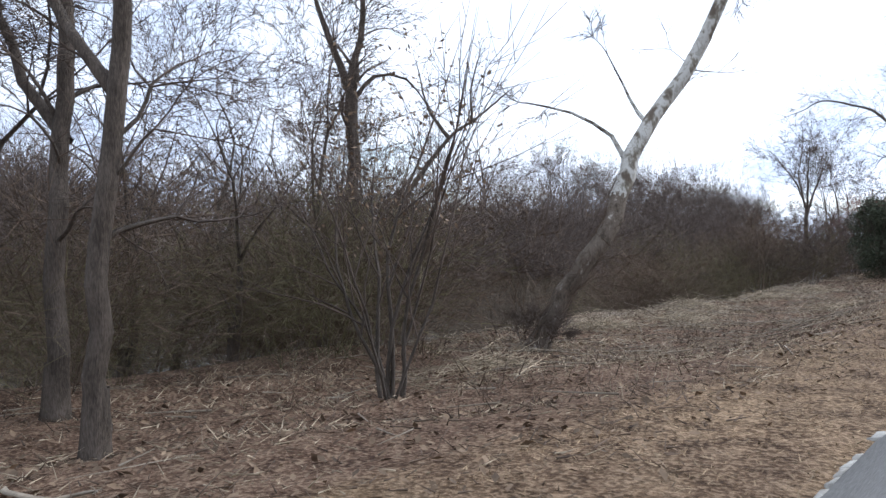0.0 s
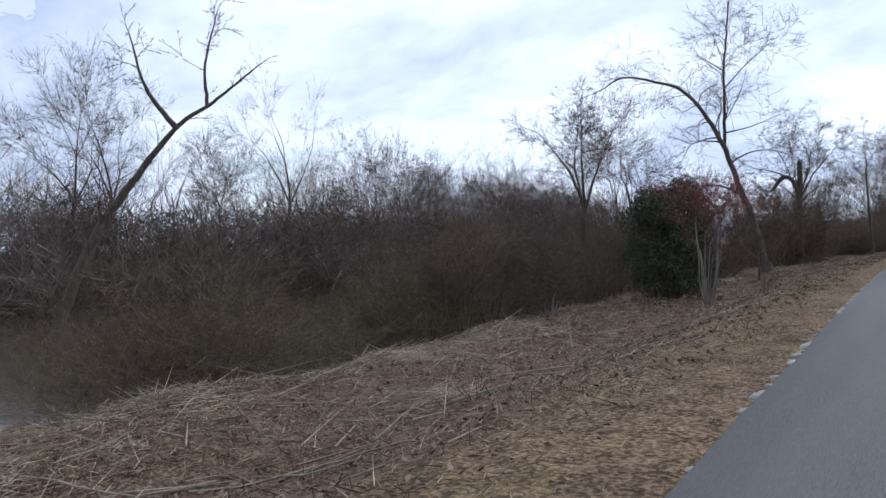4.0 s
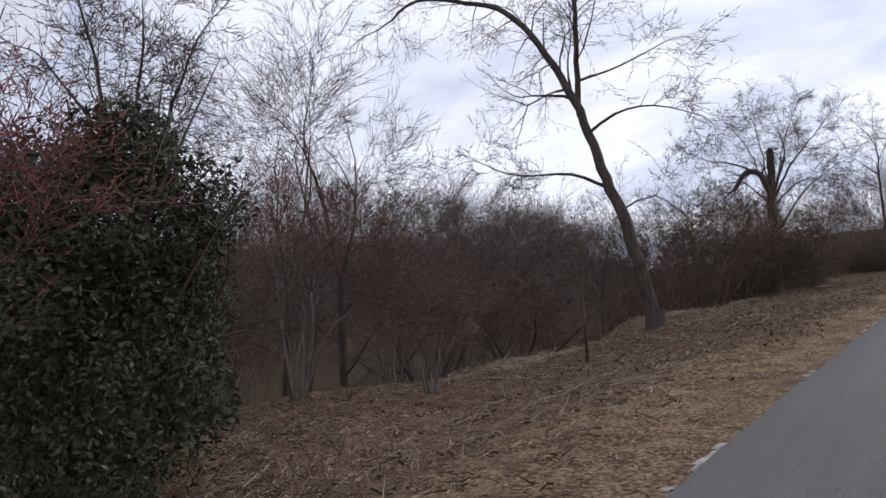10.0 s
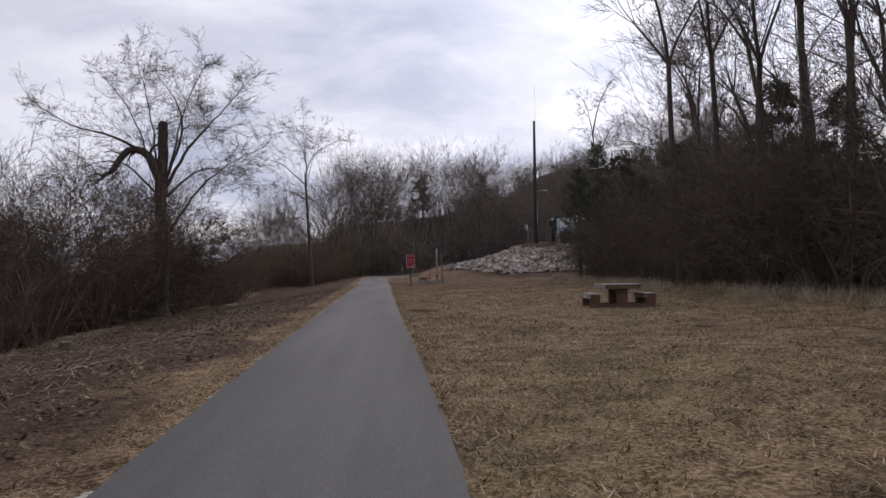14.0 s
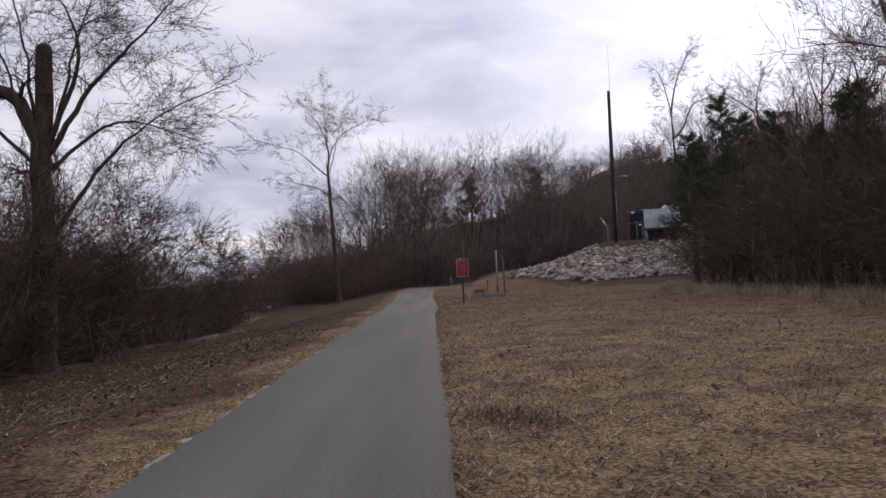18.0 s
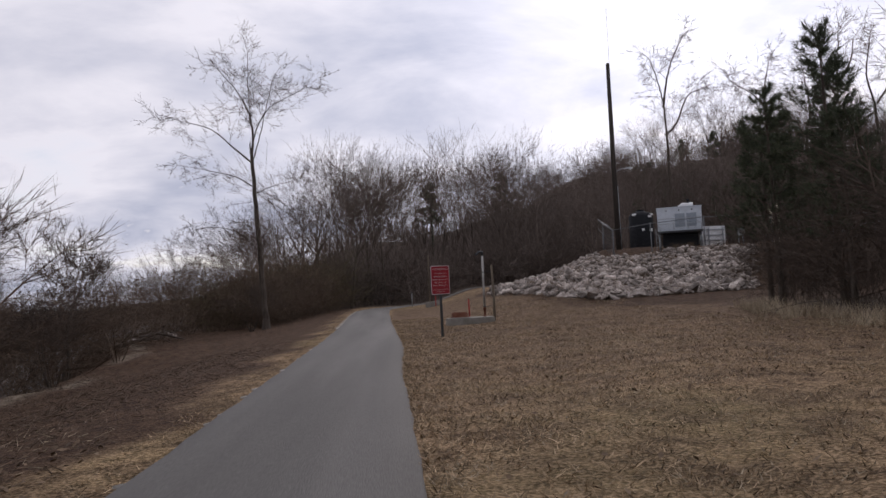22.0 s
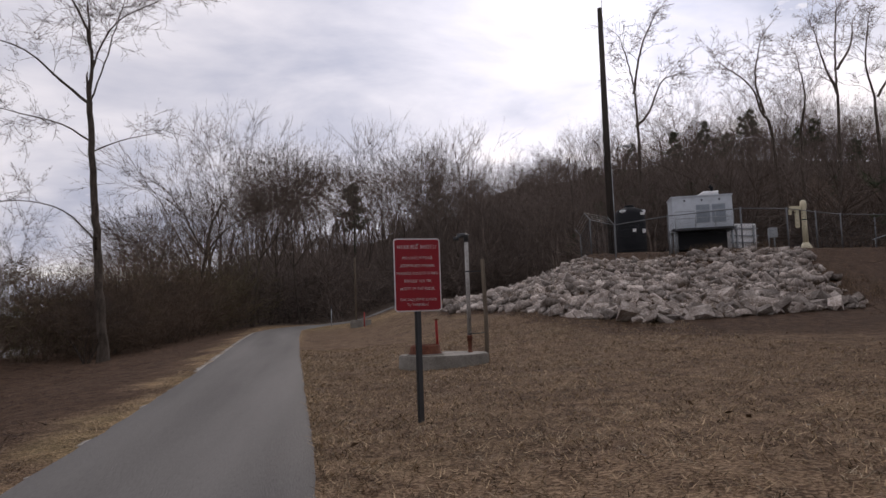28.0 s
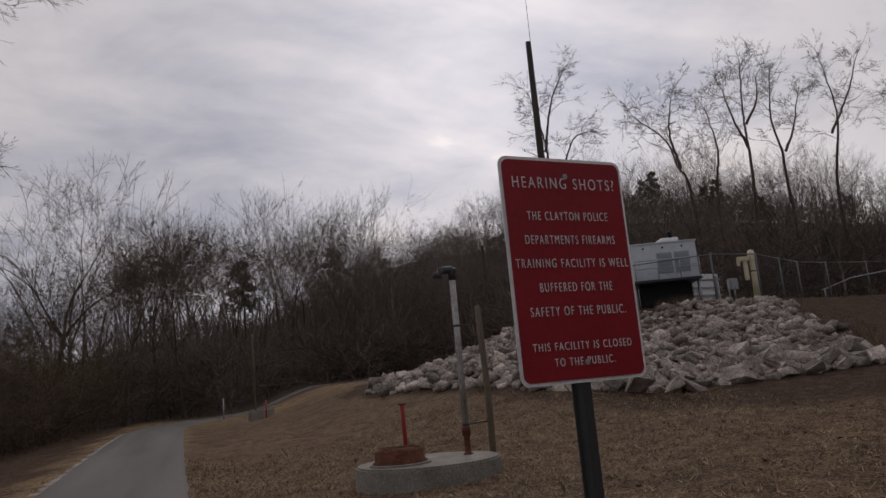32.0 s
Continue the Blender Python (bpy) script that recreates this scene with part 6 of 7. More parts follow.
# tall trees that stand out above the woods
for i, (y, foot, lims) in enumerate((
        (123.5, (22.4, 10), (((22.45, 15.8), (22.02, 19.3), (21.5, 21.4)), ((22.3, 17.5), (23.1, 21.0), (24.5, 23.6)), ((22.45, 15.2), (23.4, 16.2), (24.3, 18.3), (25.6, 18.9)))),
        (118.0, (29.5, 8), (((28.9, 13.2), (28.35, 14.6), (27.6, 16.4), (25.6, 17.9)), ((28.4, 14.6), (28.1, 17.0), (28.7, 19.3)))),
        (118.6, (31.4, 8), (((31.5, 13.2), (31.74, 15.8), (31.7, 18.6)),)),
        (118.0, (33.3, 8), (((33.5, 13.9), (33.93, 18.2), (34.4, 22.1)), ((33.7, 16.0), (33.2, 18.0), (32.9, 20.2)), ((33.9, 17.6), (34.8, 19.2), (35.3, 20.8)))),
        (118.4, (37.4, 8), (((37.2, 13.6), (36.95, 15.9), (36.5, 18.3), (37.3, 21.6)), ((36.95, 15.9), (38.4, 17.6), (39.5, 20.2)))),
        (118.0, (41.1, 8), (((41.2, 13.2), (41.7, 18.4), (41.1, 22.1)), ((41.6, 17.4), (43.2, 20.2), (44.3, 22.7)))),
        (117.0, (46.5, 8), (((46.6, 13.4), (46.3, 17.0), (46.9, 20.6)), ((46.4, 16.0), (47.6, 18.0), (48.3, 19.6)))))):
    x = foot[0]
    z = lz(x, y)
    rng = random.Random(560 + i)
    S = []
    flare(S, x, y, z, 0.2)
    for k, pts in enumerate(lims):
        p = [(px, y + rng.gauss(0, 0.25), pz) for px, pz in pts]
        if k == 0:
            p = [(x, y, z - 0.1)] + p
        limb(S, p, 0.19 if k == 0 else 0.10, 0.03, rng, kids=1.5, klen=2.3, level=3, start=0.62 if k == 0 else 0.2, spread=0.75, rmin=0.010)
    tree_thing(S, "tall_tree", "tall slender bare tree behind the fenced yard", x, y, z, BARK, FOREST, cut=0.03, group="tall trees above the woods", fine=0.0135)
for x, y, h, k, seed in ((14.6, 75.4, 14.5, 2, 506), (11.8, 63.9, 13.0, 2, 507), (13.2, 67.5, 12.0, 2, 508), (15.5, 62.0, 15.0, 3, 509), (17.0, 70.0, 14.0, 2, 510), (12.4, 58.0, 12.5, 2, 511), (16.0, 80.0, 12.0, 3, 512), (13.0, 53.5, 13.0, 2, 513), (14.2, 50.2, 13.5, 2, 514), (12.6, 47.5, 12.5, 2, 515), (16.2, 56.0, 14.0, 3, 516), (13.6, 60.6, 12.0, 2, 517), (15.0, 46.0, 14.0, 2, 518)):
    z = lz(x, y)
    S = np.array(crown_tree(h, seed, lean=(-0.06 * h, 0.0), clear=0.42, angle=0.42, levels=4, rmin=0.010, twigs=2, twig=0.7, r=0.010 * h + 0.04, limbs=k, low=4, curl=0.11))
    S[:, [0, 4]] += x
    S[:, [1, 5]] += y
    S[:, [2, 6]] += z
    tree_thing(S, "tall_tree", "tall dark bare tree in the woods by the lawn", x, y, z, BARK, FOREST, cut=0.02, group="tall trees above the woods", fine=0.0135)

# generator cabinet on a steel stand
gx0, gy0, gw, gd = 14.0, 100.42, 2.15, 1.3
gz = yz(gx0, gy0) - 0.02
gb = 5.42 - gz
t = thing("generator", "pale grey generator cabinet with louvres on a steel stand", "generator", gx0, gy0, gz, rz=-20)
body = part("cabinet", box(-gw / 2, gw / 2, 0, gd, gb, gb + 1.18, 0.02), CABINET, t, "pale grey sheet-steel cabinet")
part("roof_lip", box(-gw / 2 - 0.03, gw / 2 + 0.03, -0.03, gd + 0.03, gb + 1.165, gb + 1.21, 0.008), CABINET, body)
for x0 in (-0.22, 0.34):
    lv = part("louvre_panel", box(x0, x0 + 0.48, -0.014, 0.002, gb + 0.18, gb + 0.86, 0.004), LOUVRE, body, "blue-grey louvred vent panel")
    for k in range(9):
        part("slat", box(x0 + 0.02, x0 + 0.46, -0.034, -0.008, gb + 0.22 + 0.07 * k, gb + 0.255 + 0.07 * k, 0.003), LOUVRE, body)
part("side_panel", box(-1.0, -0.30, -0.012, 0.002, gb + 0.12, gb + 1.0, 0.004), CABINET, body)
for x0 in (-0.62, 0.0, 0.62):
    part("eye_hole", tube([(x0, -0.012, gb + 1.03), (x0, 0.0, gb + 1.03)], 0.035, 10), BLACK, body)
part("bed_frame", box(-gw / 2 - 0.02, gw / 2 + 0.02, -0.02, gd, gb - 0.10, gb + 0.004, 0.006), DARK_STEEL, t)
for x0 in (-gw / 2 + 0.06, gw / 2 - 0.06):
    for y0 in (0.05, gd - 0.05):
        part("leg", tube([(x0, y0, -0.15), (x0, y0, gb - 0.05)], 0.045, 8), STEEL, t)
part("fuel_tank", box(-gw / 2 + 0.22, gw / 2 - 0.2, 0.3, gd - 0.1, 0.1, gb - 0.12, 0.03), BLACK, t, "black fuel tank under the cabinet")
part("exhaust_box", box(0.15, 0.62, 0.5, 0.85, gb + 1.20, gb + 1.30, 0.015), WHITE, t, "white exhaust silencer on the roof")
part("silencer", tube([(0.0, 0.68, gb + 1.27), (0.2, 0.68, gb + 1.36), (0.72, 0.68, gb + 1.36)], [0.05, 0.09, 0.09], 10), WHITE, t)
part("exhaust_cap", tube([(0.5, 0.68, gb + 1.36), (0.5, 0.68, gb + 1.56), (0.42, 0.68, gb + 1.64)], [0.06, 0.06, 0.07], 8), BLACK, t)
ladder = part("ladder", tube([(-gw / 2 - 0.10, -0.10, 0), (-gw / 2 - 0.10, -0.04, gb + 0.15)], 0.016, 6), STEEL, t)
part("ladder_rail", tube([(-gw / 2 + 0.12, -0.10, 0), (-gw / 2 + 0.12, -0.04, gb + 0.15)], 0.016, 6), STEEL, ladder)
for k in range(4):
    part("rung", tube([(-gw / 2 - 0.10, -0.09, 0.15 + 0.2 * k), (-gw / 2 + 0.12, -0.09, 0.15 + 0.2 * k)], 0.010, 6), STEEL, ladder)
for k, x0 in enumerate((-1.02, -0.3, 0.4, 1.02)):
    part("rail_post", tube([(x0, -0.28, gb - 0.1), (x0, -0.28, gb + 0.62)], 0.016, 6), STEEL, t)
for z0 in (0.34, 0.60):
    part("guard_rail", tube([(-1.02, -0.28, gb + z0), (1.02, -0.28, gb + z0)], 0.015, 6), STEEL, t)
part("walkway", box(-1.06, 1.06, -0.32, -0.02, gb - 0.10, gb - 0.06, 0.004), DARK_STEEL, t)

# control cabinet beside it
cx0, cy0 = 16.15, 101.3
cz = yz(cx0, cy0) - 0.02
t = thing("control_cabinet", "flat pale equipment panel with dark strapping", "cabinet", cx0, cy0, cz, rz=10)
part("board", box(-0.62, 0.62, 0, 0.25, 0.10, 1.08, 0.012), WHITE, t, "off-white panel board")
for z0 in (0.32, 0.58, 0.86):
    part("strut", box(-0.66, 0.66, -0.05, -0.004, z0, z0 + 0.05, 0.004), STEEL, t)
for x0 in (-0.42, 0.40):
    part("upright", box(x0, x0 + 0.06, -0.10, -0.052, -0.1, 1.0, 0.004), STEEL, t)
px, py = 18.0, 102.2
t = thing("meter_box", "small grey meter box on two posts", "box", px, py, yz(px, py))
part("case", box(-0.16, 0.16, -0.09, 0.09, 0.52, 0.92, 0.015), STEEL, t)
for x0 in (-0.12, 0.12):
    part("post", tube([(x0, 0.11, -0.15), (x0, 0.11, 0.9)], 0.03, 8), STEEL, t)

# cream jib crane at the edge of the yard
px, py = 21.6, 105.2
t = thing("jib_hoist", "cream-painted steel hoist post with a folded arm", "hoist", px, py, yz(px, py), rz=-12)
part("mast", tube([(0, 0, 0.25), (0, 0, 1.2), (0, 0, 1.75), (0, 0, 1.95), (0, 0, 2.15), (0, 0, 2.2)], [0.13, 0.115, 0.11, 0.15, 0.13, 0.05], 14), CREAM, t)
part("foot", tube([(0, 0, -0.05), (0, 0, 0.05), (0, 0, 0.28)], [0.30, 0.28, 0.13], 8), CREAM, t)
part("band", tube([(0, 0, 1.28), (0, 0, 1.33)], 0.122, 14), DARK_STEEL, t)
part("arm", box(-0.62, -0.14, -0.09, 0.09, 1.75, 1.93, 0.02), CREAM, t)
part("arm_strut", box(-0.40, -0.22, -0.05, 0.05, 0.95, 1.78, 0.02), CREAM, t)
part("hook_block", box(-0.66, -0.54, -0.06, 0.06, 1.55, 1.8, 0.02), CREAM, t)

# black water tank
px, py = 14.7, 108.4
t = thing("water_tank", "black plastic water tank with white labels", "tank", px, py, yz(px, py) - 0.03)
part("shell", tube([(0, 0, 0), (0, 0, 0.05), (0, 0, 1.95), (0, 0, 2.15), (0, 0, 2.28)], [0.70, 0.72, 0.72, 0.60, 0.25], 26), BLACK, t)
part("lid", tube([(0, 0, 2.26), (0, 0, 2.38)], [0.24, 0.22], 16), BLACK, t)
for k in range(5):
    part("rib", tube([(0.725 * math.cos(a), 0.725 * math.sin(a), 0.1) for a in np.linspace(0, 6.283, 25)], 0.02, 5, cap=False), BLACK, t, m=Matrix.Translation((0, 0, 0.3 * k + 0.15)))
for x0, z0, w, h in ((-0.20, 1.05, 0.16, 0.14), (0.28, 1.0, 0.16, 0.18), (0.22, 1.85, 0.2, 0.12)):
    part("label_plate", box(x0, x0 + w, -0.745, -0.70, z0, z0 + h, 0.003), WHITE, t, "white label")
for x0 in (-0.45, 0.45):
    part("white_cap", box(x0 - 0.16, x0 + 0.16, -0.50, -0.2, 1.98, 2.12, 0.03), WHITE, t, "white bracket")

# chain-link fence along the front of the yard
FENCE = [(12.6, 109.5), (11.3, 104.8), (10.6, 100.6), (12.2, 99.6), (14.6, 98.9), (16.8, 99.5), (19.0, 100.9), (21.4, 102.6), (24.0, 103.8), (27.0, 104.6), (30.0, 105.2), (33.5, 106.0)]
t = thing("chain_link_fence", "galvanised chain-link fence around the yard", "fence", *FENCE[0], yz(*FENCE[0]))
org = Vector((*FENCE[0], yz(*FENCE[0])))
FH = 1.45
for x, y in FENCE:
    z = yz(x, y)
    part("post", tube([Vector((x, y, z - 0.3)) - org, Vector((x, y, z + FH + 0.05)) - org], 0.028, 8), FENCE_STEEL, t)
W = []
for (x0, y0), (x1, y1) in zip(FENCE, FENCE[1:]):
    a, b = Vector((x0, y0, yz(x0, y0))) - org, Vector((x1, y1, yz(x1, y1))) - org
    part("top_rail", tube([a + Vector((0, 0, FH)), b + Vector((0, 0, FH))], 0.016, 6), FENCE_STEEL, t)
    L = (b - a).length
    n = int((L + FH) / 0.11)
    for sgn in (1, -1):
        for k in range(n):
            s0 = -FH + k * 0.11 if sgn > 0 else k * 0.11
            lo_s, hi_s = s0, s0 + sgn * FH
            lo_z, hi_z = 0.02, FH
            if hi_s > L:
                hi_z, hi_s = hi_z - (hi_s - L), L
            if lo_s < 0:
                lo_z, lo_s = lo_z - lo_s, 0
            if sgn < 0 and lo_s > L:
                lo_z, lo_s = lo_z + (lo_s - L), L
            if sgn < 0 and hi_s < 0:
                hi_z, hi_s = hi_z + hi_s, 0
            if hi_z - lo_z < 0.05:
                continue
            p, q = a.lerp(b, lo_s / L) + Vector((0, 0, lo_z)), a.lerp(b, hi_s / L) + Vector((0, 0, hi_z))
            W.append((*p, 0.0013, *q, 0.0013))
v, f = sticks_arrays(W)
tagged(part("wire_mesh", raw_mesh("wire_mesh", v, f, DARK_STEEL), DARK_STEEL, t, "diagonal chain-link wire"), kind="stuff")
arms = FENCE[:3]
for x, y in arms:
    z = yz(x, y)
    part("barb_arm", tube([Vector((x, y, z + FH)) - org, Vector((x - 0.28, y - 0.1, z + FH + 0.28)) - org], 0.014, 6), STEEL, t)
for k in range(3):
    o = Vector((-0.09 * (k + 1), -0.03 * (k + 1), FH + 0.09 * (k + 1)))
    for (x0, y0), (x1, y1) in zip(arms, arms[1:]):
        part("barbed_wire", tube([Vector((x0, y0, yz(x0, y0))) - org + o, Vector((x1, y1, yz(x1, y1))) - org + o], 0.005, 4), STEEL, t)
# a pipe leaning against the fence, and a small box on a post
t = thing("leaning_pipe", "pale pipe sloping along the fence", "pipe", 25.0, 105.2, yz(25.0, 105.2))
part("pipe", tube([(0, 0, 0.35), (2.0, 0.3, 0.85), (5.5, 1.0, 1.25)], 0.02, 8), STEEL, t)
part("prop", tube([(0.15, 0.02, -0.1), (0.15, 0.02, 0.42)], 0.03, 6), STEEL, t)
px, py = 30.2, 105.6
t = thing("junction_box", "small grey junction box on a post", "box", px, py, yz(px, py))
part("case", box(-0.18, 0.18, -0.1, 0.1, 0.75, 1.2, 0.02), STEEL, t)
part("post", tube([(0, 0.12, -0.1), (0, 0.12, 1.1)], 0.03, 6), STEEL, t)
# second pole on the hill
px, py = 21.1, 133.7
t = thing("utility_pole", "dark wooden pole among the trees on the hill", "pole", px, py, lz(px, py))
part("shaft", tube([(0, 0, -0.3), (0, 0, 6.5)], [0.14, 0.11], 8), POLE, t)

# ---- riprap stones on the mound ----


def stone_mesh(seed):
    rng = random.Random(seed)
    bm = bmesh.new()
    for k in range(8):
        d = Vector((k & 1, k >> 1 & 1, k >> 2 & 1)) - Vector((0.5, 0.5, 0.5)) + Vector([rng.uniform(-0.17, 0.17) for _ in range(3)])
        bm.verts.new((d.x * 0.98, d.y * 0.72, d.z * 0.5))
    for _ in range(5):
        d = Vector((rng.gauss(0, 1), rng.gauss(0, 1), rng.gauss(0, 1))).normalized() * rng.uniform(0.45, 0.6)
        bm.verts.new((d.x * 0.98, d.y * 0.72, d.z * 0.5))
    bmesh.ops.convex_hull(bm, input=bm.verts[:])
    bmesh.ops.delete(bm, geom=[v for v in bm.verts if not v.link_faces], context="VERTS")
    bmesh.ops.recalc_face_normals(bm, faces=bm.faces[:])
    me = bpy.data.meshes.new("stone")
    bm.to_mesh(me)
    bm.free()
    me.materials.append(ROCK)
    return me


STONES = [stone_mesh(600 + i) for i in range(8)]
pile = thing("rock_pile", "sloping pile of pale grey riprap stones", "rocks", 8.5, 93.0, lz(8.5, 93.0))
g = random.Random(77)
spots = []
tries = 0
while len(spots) < 2600 and tries < 52000:
    tries += 1
    x, y = g.uniform(4.2, 20.5), g.uniform(90.6, 104)
    d = float(mound_in(x, y))
    if d < 0.1 or d > 9.0 or y > np.interp(x, [10.2, 10.6, 12.2, 14.6, 16.8, 19.0, 21.4], [104, 100.3, 99.4, 98.7, 99.2, 100.6, 102.3]) or x > 13.2 + 0.52 * (y - 91.8) + g.uniform(-0.5, 0.4):
        continue
    if x > 12.6 and 1.6 < d < 4.5 and g.random() < 0.35:
        continue
    s = g.choice((0.16, 0.20, 0.25, 0.30, 0.36, 0.46)) * g.uniform(0.85, 1.15) * (1.2 if d < 1.6 else 1.0 if d < 3.8 else 0.88 if d < 5.5 else 0.7)
    if any((x - a) ** 2 + (y - b) ** 2 < (0.40 * (s + c) * 0.70) ** 2 for a, b, c in spots):
        continue
    spots.append((x, y, s))
spots.sort(key=lambda q: q[1])
base = pile.matrix_basis.inverted()
rest = []
for i, (x, y, s) in enumerate(spots):
    m = pose(x, y, lz(x, y) + g.uniform(0.02, 0.30) * s, g.uniform(-38, 38), g.uniform(-38, 38), g.uniform(0, 360)) @ Matrix.Diagonal((s, s * g.uniform(0.7, 1.1), s * g.uniform(0.6, 1.0), 1))
    if i < 320:
        o = part("stone", STONES[i % 8], ROCK, pile, m=base @ m)
    else:
        me = STONES[i % 8]
        co = np.empty(len(me.vertices) * 3, np.float32)
        me.vertices.foreach_get("co", co)
        R = np.array(base @ m)
        V = co.reshape(-1, 3) @ R[:3, :3].T + R[:3, 3]
        me.calc_loop_triangles()
        tri = np.empty(len(me.loop_triangles) * 3, np.int32)
        me.loop_triangles.foreach_get("vertices", tri)
        rest.append((V, tri.reshape(-1, 3)))
if rest:
    v, f = joined(rest)
    tagged(part("small_stone", raw_mesh("small_stone", v, f, ROCK_STUFF), ROCK_STUFF, pile), kind="stuff")

# pale boulders at the river bend
g = random.Random(391)
for i, (x, y, k) in enumerate(((-12.3, 99.4, 0.75), (-11.6, 98.5, 0.5), (-12.0, 97.6, 0.45), (-11.2, 100.4, 0.55), (-12.2, 101.8, 0.6), (-10.9, 97.2, 0.35))):
    ob = new("boulder", STONES[i % 8])
    ob.matrix_basis = pose(x, y, lz(x, y) + 0.12 * k, g.uniform(-15, 15), g.uniform(-15, 15), g.uniform(0, 360)) @ Matrix.Diagonal((k, k, k * 0.9, 1))
    tagged(ob, "pale grey boulder on the low river bank", "boulder", group="boulders at the river bend")

# ---- litter, weeds and grass ----
g = np.random.default_rng(900)


def lying(n, x, y, length, radius, lift=0.012, tilt=0.12, grow_up=0.0):
    """Thin bits that lie on the land."""
    a = g.uniform(0, 6.283, n)
    L = length[0] + (length[1] - length[0]) * g.random(n) ** 2
    dx, dy = np.cos(a) * L, np.sin(a) * L
    z0 = land(x, y) + lift * g.uniform(0.2, 1.6, n)
    z1 = land(x + dx, y + dy) + lift + np.abs(g.normal(0, tilt, n)) * L + grow_up * L
    r = g.uniform(*radius, n)
    return np.stack([x, y, z0, r, x + dx, y + dy, z1, r * 0.4], 1)


def bank(n, y0, y1, lo=1.0, hi=7.2, seed=0):
    y = g.uniform(y0, y1, n)
    d = lo + (hi - lo) * g.random(n) ** 0.85
    return edge_x(y) - d, y


def clumped(x, y, s=1.1, keep=0.5):
    k = bumpy(x, y, s, 7) + bumpy(x, y, s * 0.37, 3) + g.normal(0, 0.5, len(x)) > keep
    return x[k], y[k]


x, y = bank(21000, -1.5, 36)
x, y = clumped(x, y, keep=0.15)
v, f = spikes_arrays(lying(len(x), x, y, (0.03, 0.20), (0.003, 0.008), lift=0.025, tilt=0.35))
stuff("straw_litter", "pale chopped stalks and straw on the bank", "litter", v, f, STRAW)
for px, py, n, label in ((-5.15, 6.35, 420, "heap of pale cut stalks beside the sycamore"), (-7.3, 12.4, 520, "heap of pale cut stalks on the crest of the bank"), (-6.5, 14.6, 420, "heap of pale cut stalks on the crest of the bank"), (-7.6, 17.2, 560, "heap of pale cut stalks on the crest of the bank"), (-7.3, 20.6, 520, "heap of pale cut stalks on the crest of the bank"), (-6.9, 24.2, 520, "heap of pale cut stalks near the holly"), (-4.9, 18.4, 300, "loose heap of broken stalks on the mulched bank")):
    x, y = px + g.normal(0, 0.36, n), py + g.normal(0, 0.5, n)
    hump = 0.20 * np.exp(-((x - px) / 0.45) ** 2 - ((y - py) / 0.6) ** 2) * g.uniform(0.3, 1.0, n)
    A = lying(n, x, y, (0.10, 0.6), (0.003, 0.008), lift=0.02, tilt=0.25)
    A[:, 2] += hump
    A[:, 6] += hump * 0.7
    v, f = spikes_arrays(A)
    stuff("stalk_pile", label, "litter", v, f, STRAW)
x, y = bank(7000, 8, 26, 4.6, 7.4)
x, y = clumped(x, y, keep=-0.4)
v, f = spikes_arrays(lying(len(x), x, y, (0.04, 0.24), (0.0035, 0.007), lift=0.03, tilt=0.3))
stuff("straw_litter", "pale straw and stalks along the crest of the bank", "litter", v, f, STRAW)
x, y = bank(6500, 36, 72, 0.8, 6.5)
x, y = clumped(x, y, keep=-0.3)
v, f = spikes_arrays(lying(len(x), x, y, (0.04, 0.22), (0.003, 0.006), lift=0.025, tilt=0.4))
stuff("straw_litter", "pale dry grass stalks on the low bank", "litter", v, f, STRAW)
x, y = bank(30000, -1.5, 84, 0.6)
v, f = spikes_arrays(lying(len(x), x, y, (0.03, 0.22), (0.0035, 0.008), lift=0.02, tilt=0.35))
stuff("twig_litter", "brown broken twigs and stalks on the bank", "litter", v, f, BRUSH)
x, y = bank(520, -1, 60, 1.4, 7.0)
v, f = sticks_arrays(lying(len(x), x, y, (0.25, 0.9), (0.005, 0.012), lift=0.03, tilt=0.1))
stuff("stick_litter", "pale dead sticks lying on the bank", "litter", v, f, STICK)
x, y = bank(420, 8, 26, 2.4, 7.2)
v, f = sticks_arrays(lying(len(x), x, y, (0.3, 1.3), (0.006, 0.014), lift=0.04, tilt=0.12))
stuff("stick_litter", "pale broken branches strewn along the bank", "litter", v, f, STICK)


def leaves(n, x, y, size, lift=0.01):
    a = g.uniform(0, 6.283, n)
    s = size * g.uniform(0.6, 1.4, n)
    c = np.stack([x, y, land(x, y) + lift + g.uniform(0, 0.025, n)], 1)
    u = np.stack([np.cos(a), np.sin(a), g.normal(0, 0.35, n)], 1) * s[:, None]
    w = np.stack([-np.sin(a), np.cos(a), g.normal(0.3, 0.45, n)], 1) * s[:, None] * 0.5
    V = np.stack([c - u, c + w, c + u, c - w + np.array([0, 0, 0.006])], 1).reshape(-1, 3)
    F = (np.arange(n)[:, None, None] * 4 + np.array([[0, 1, 2], [0, 2, 3]])[None]).reshape(-1, 3)
    return V, F


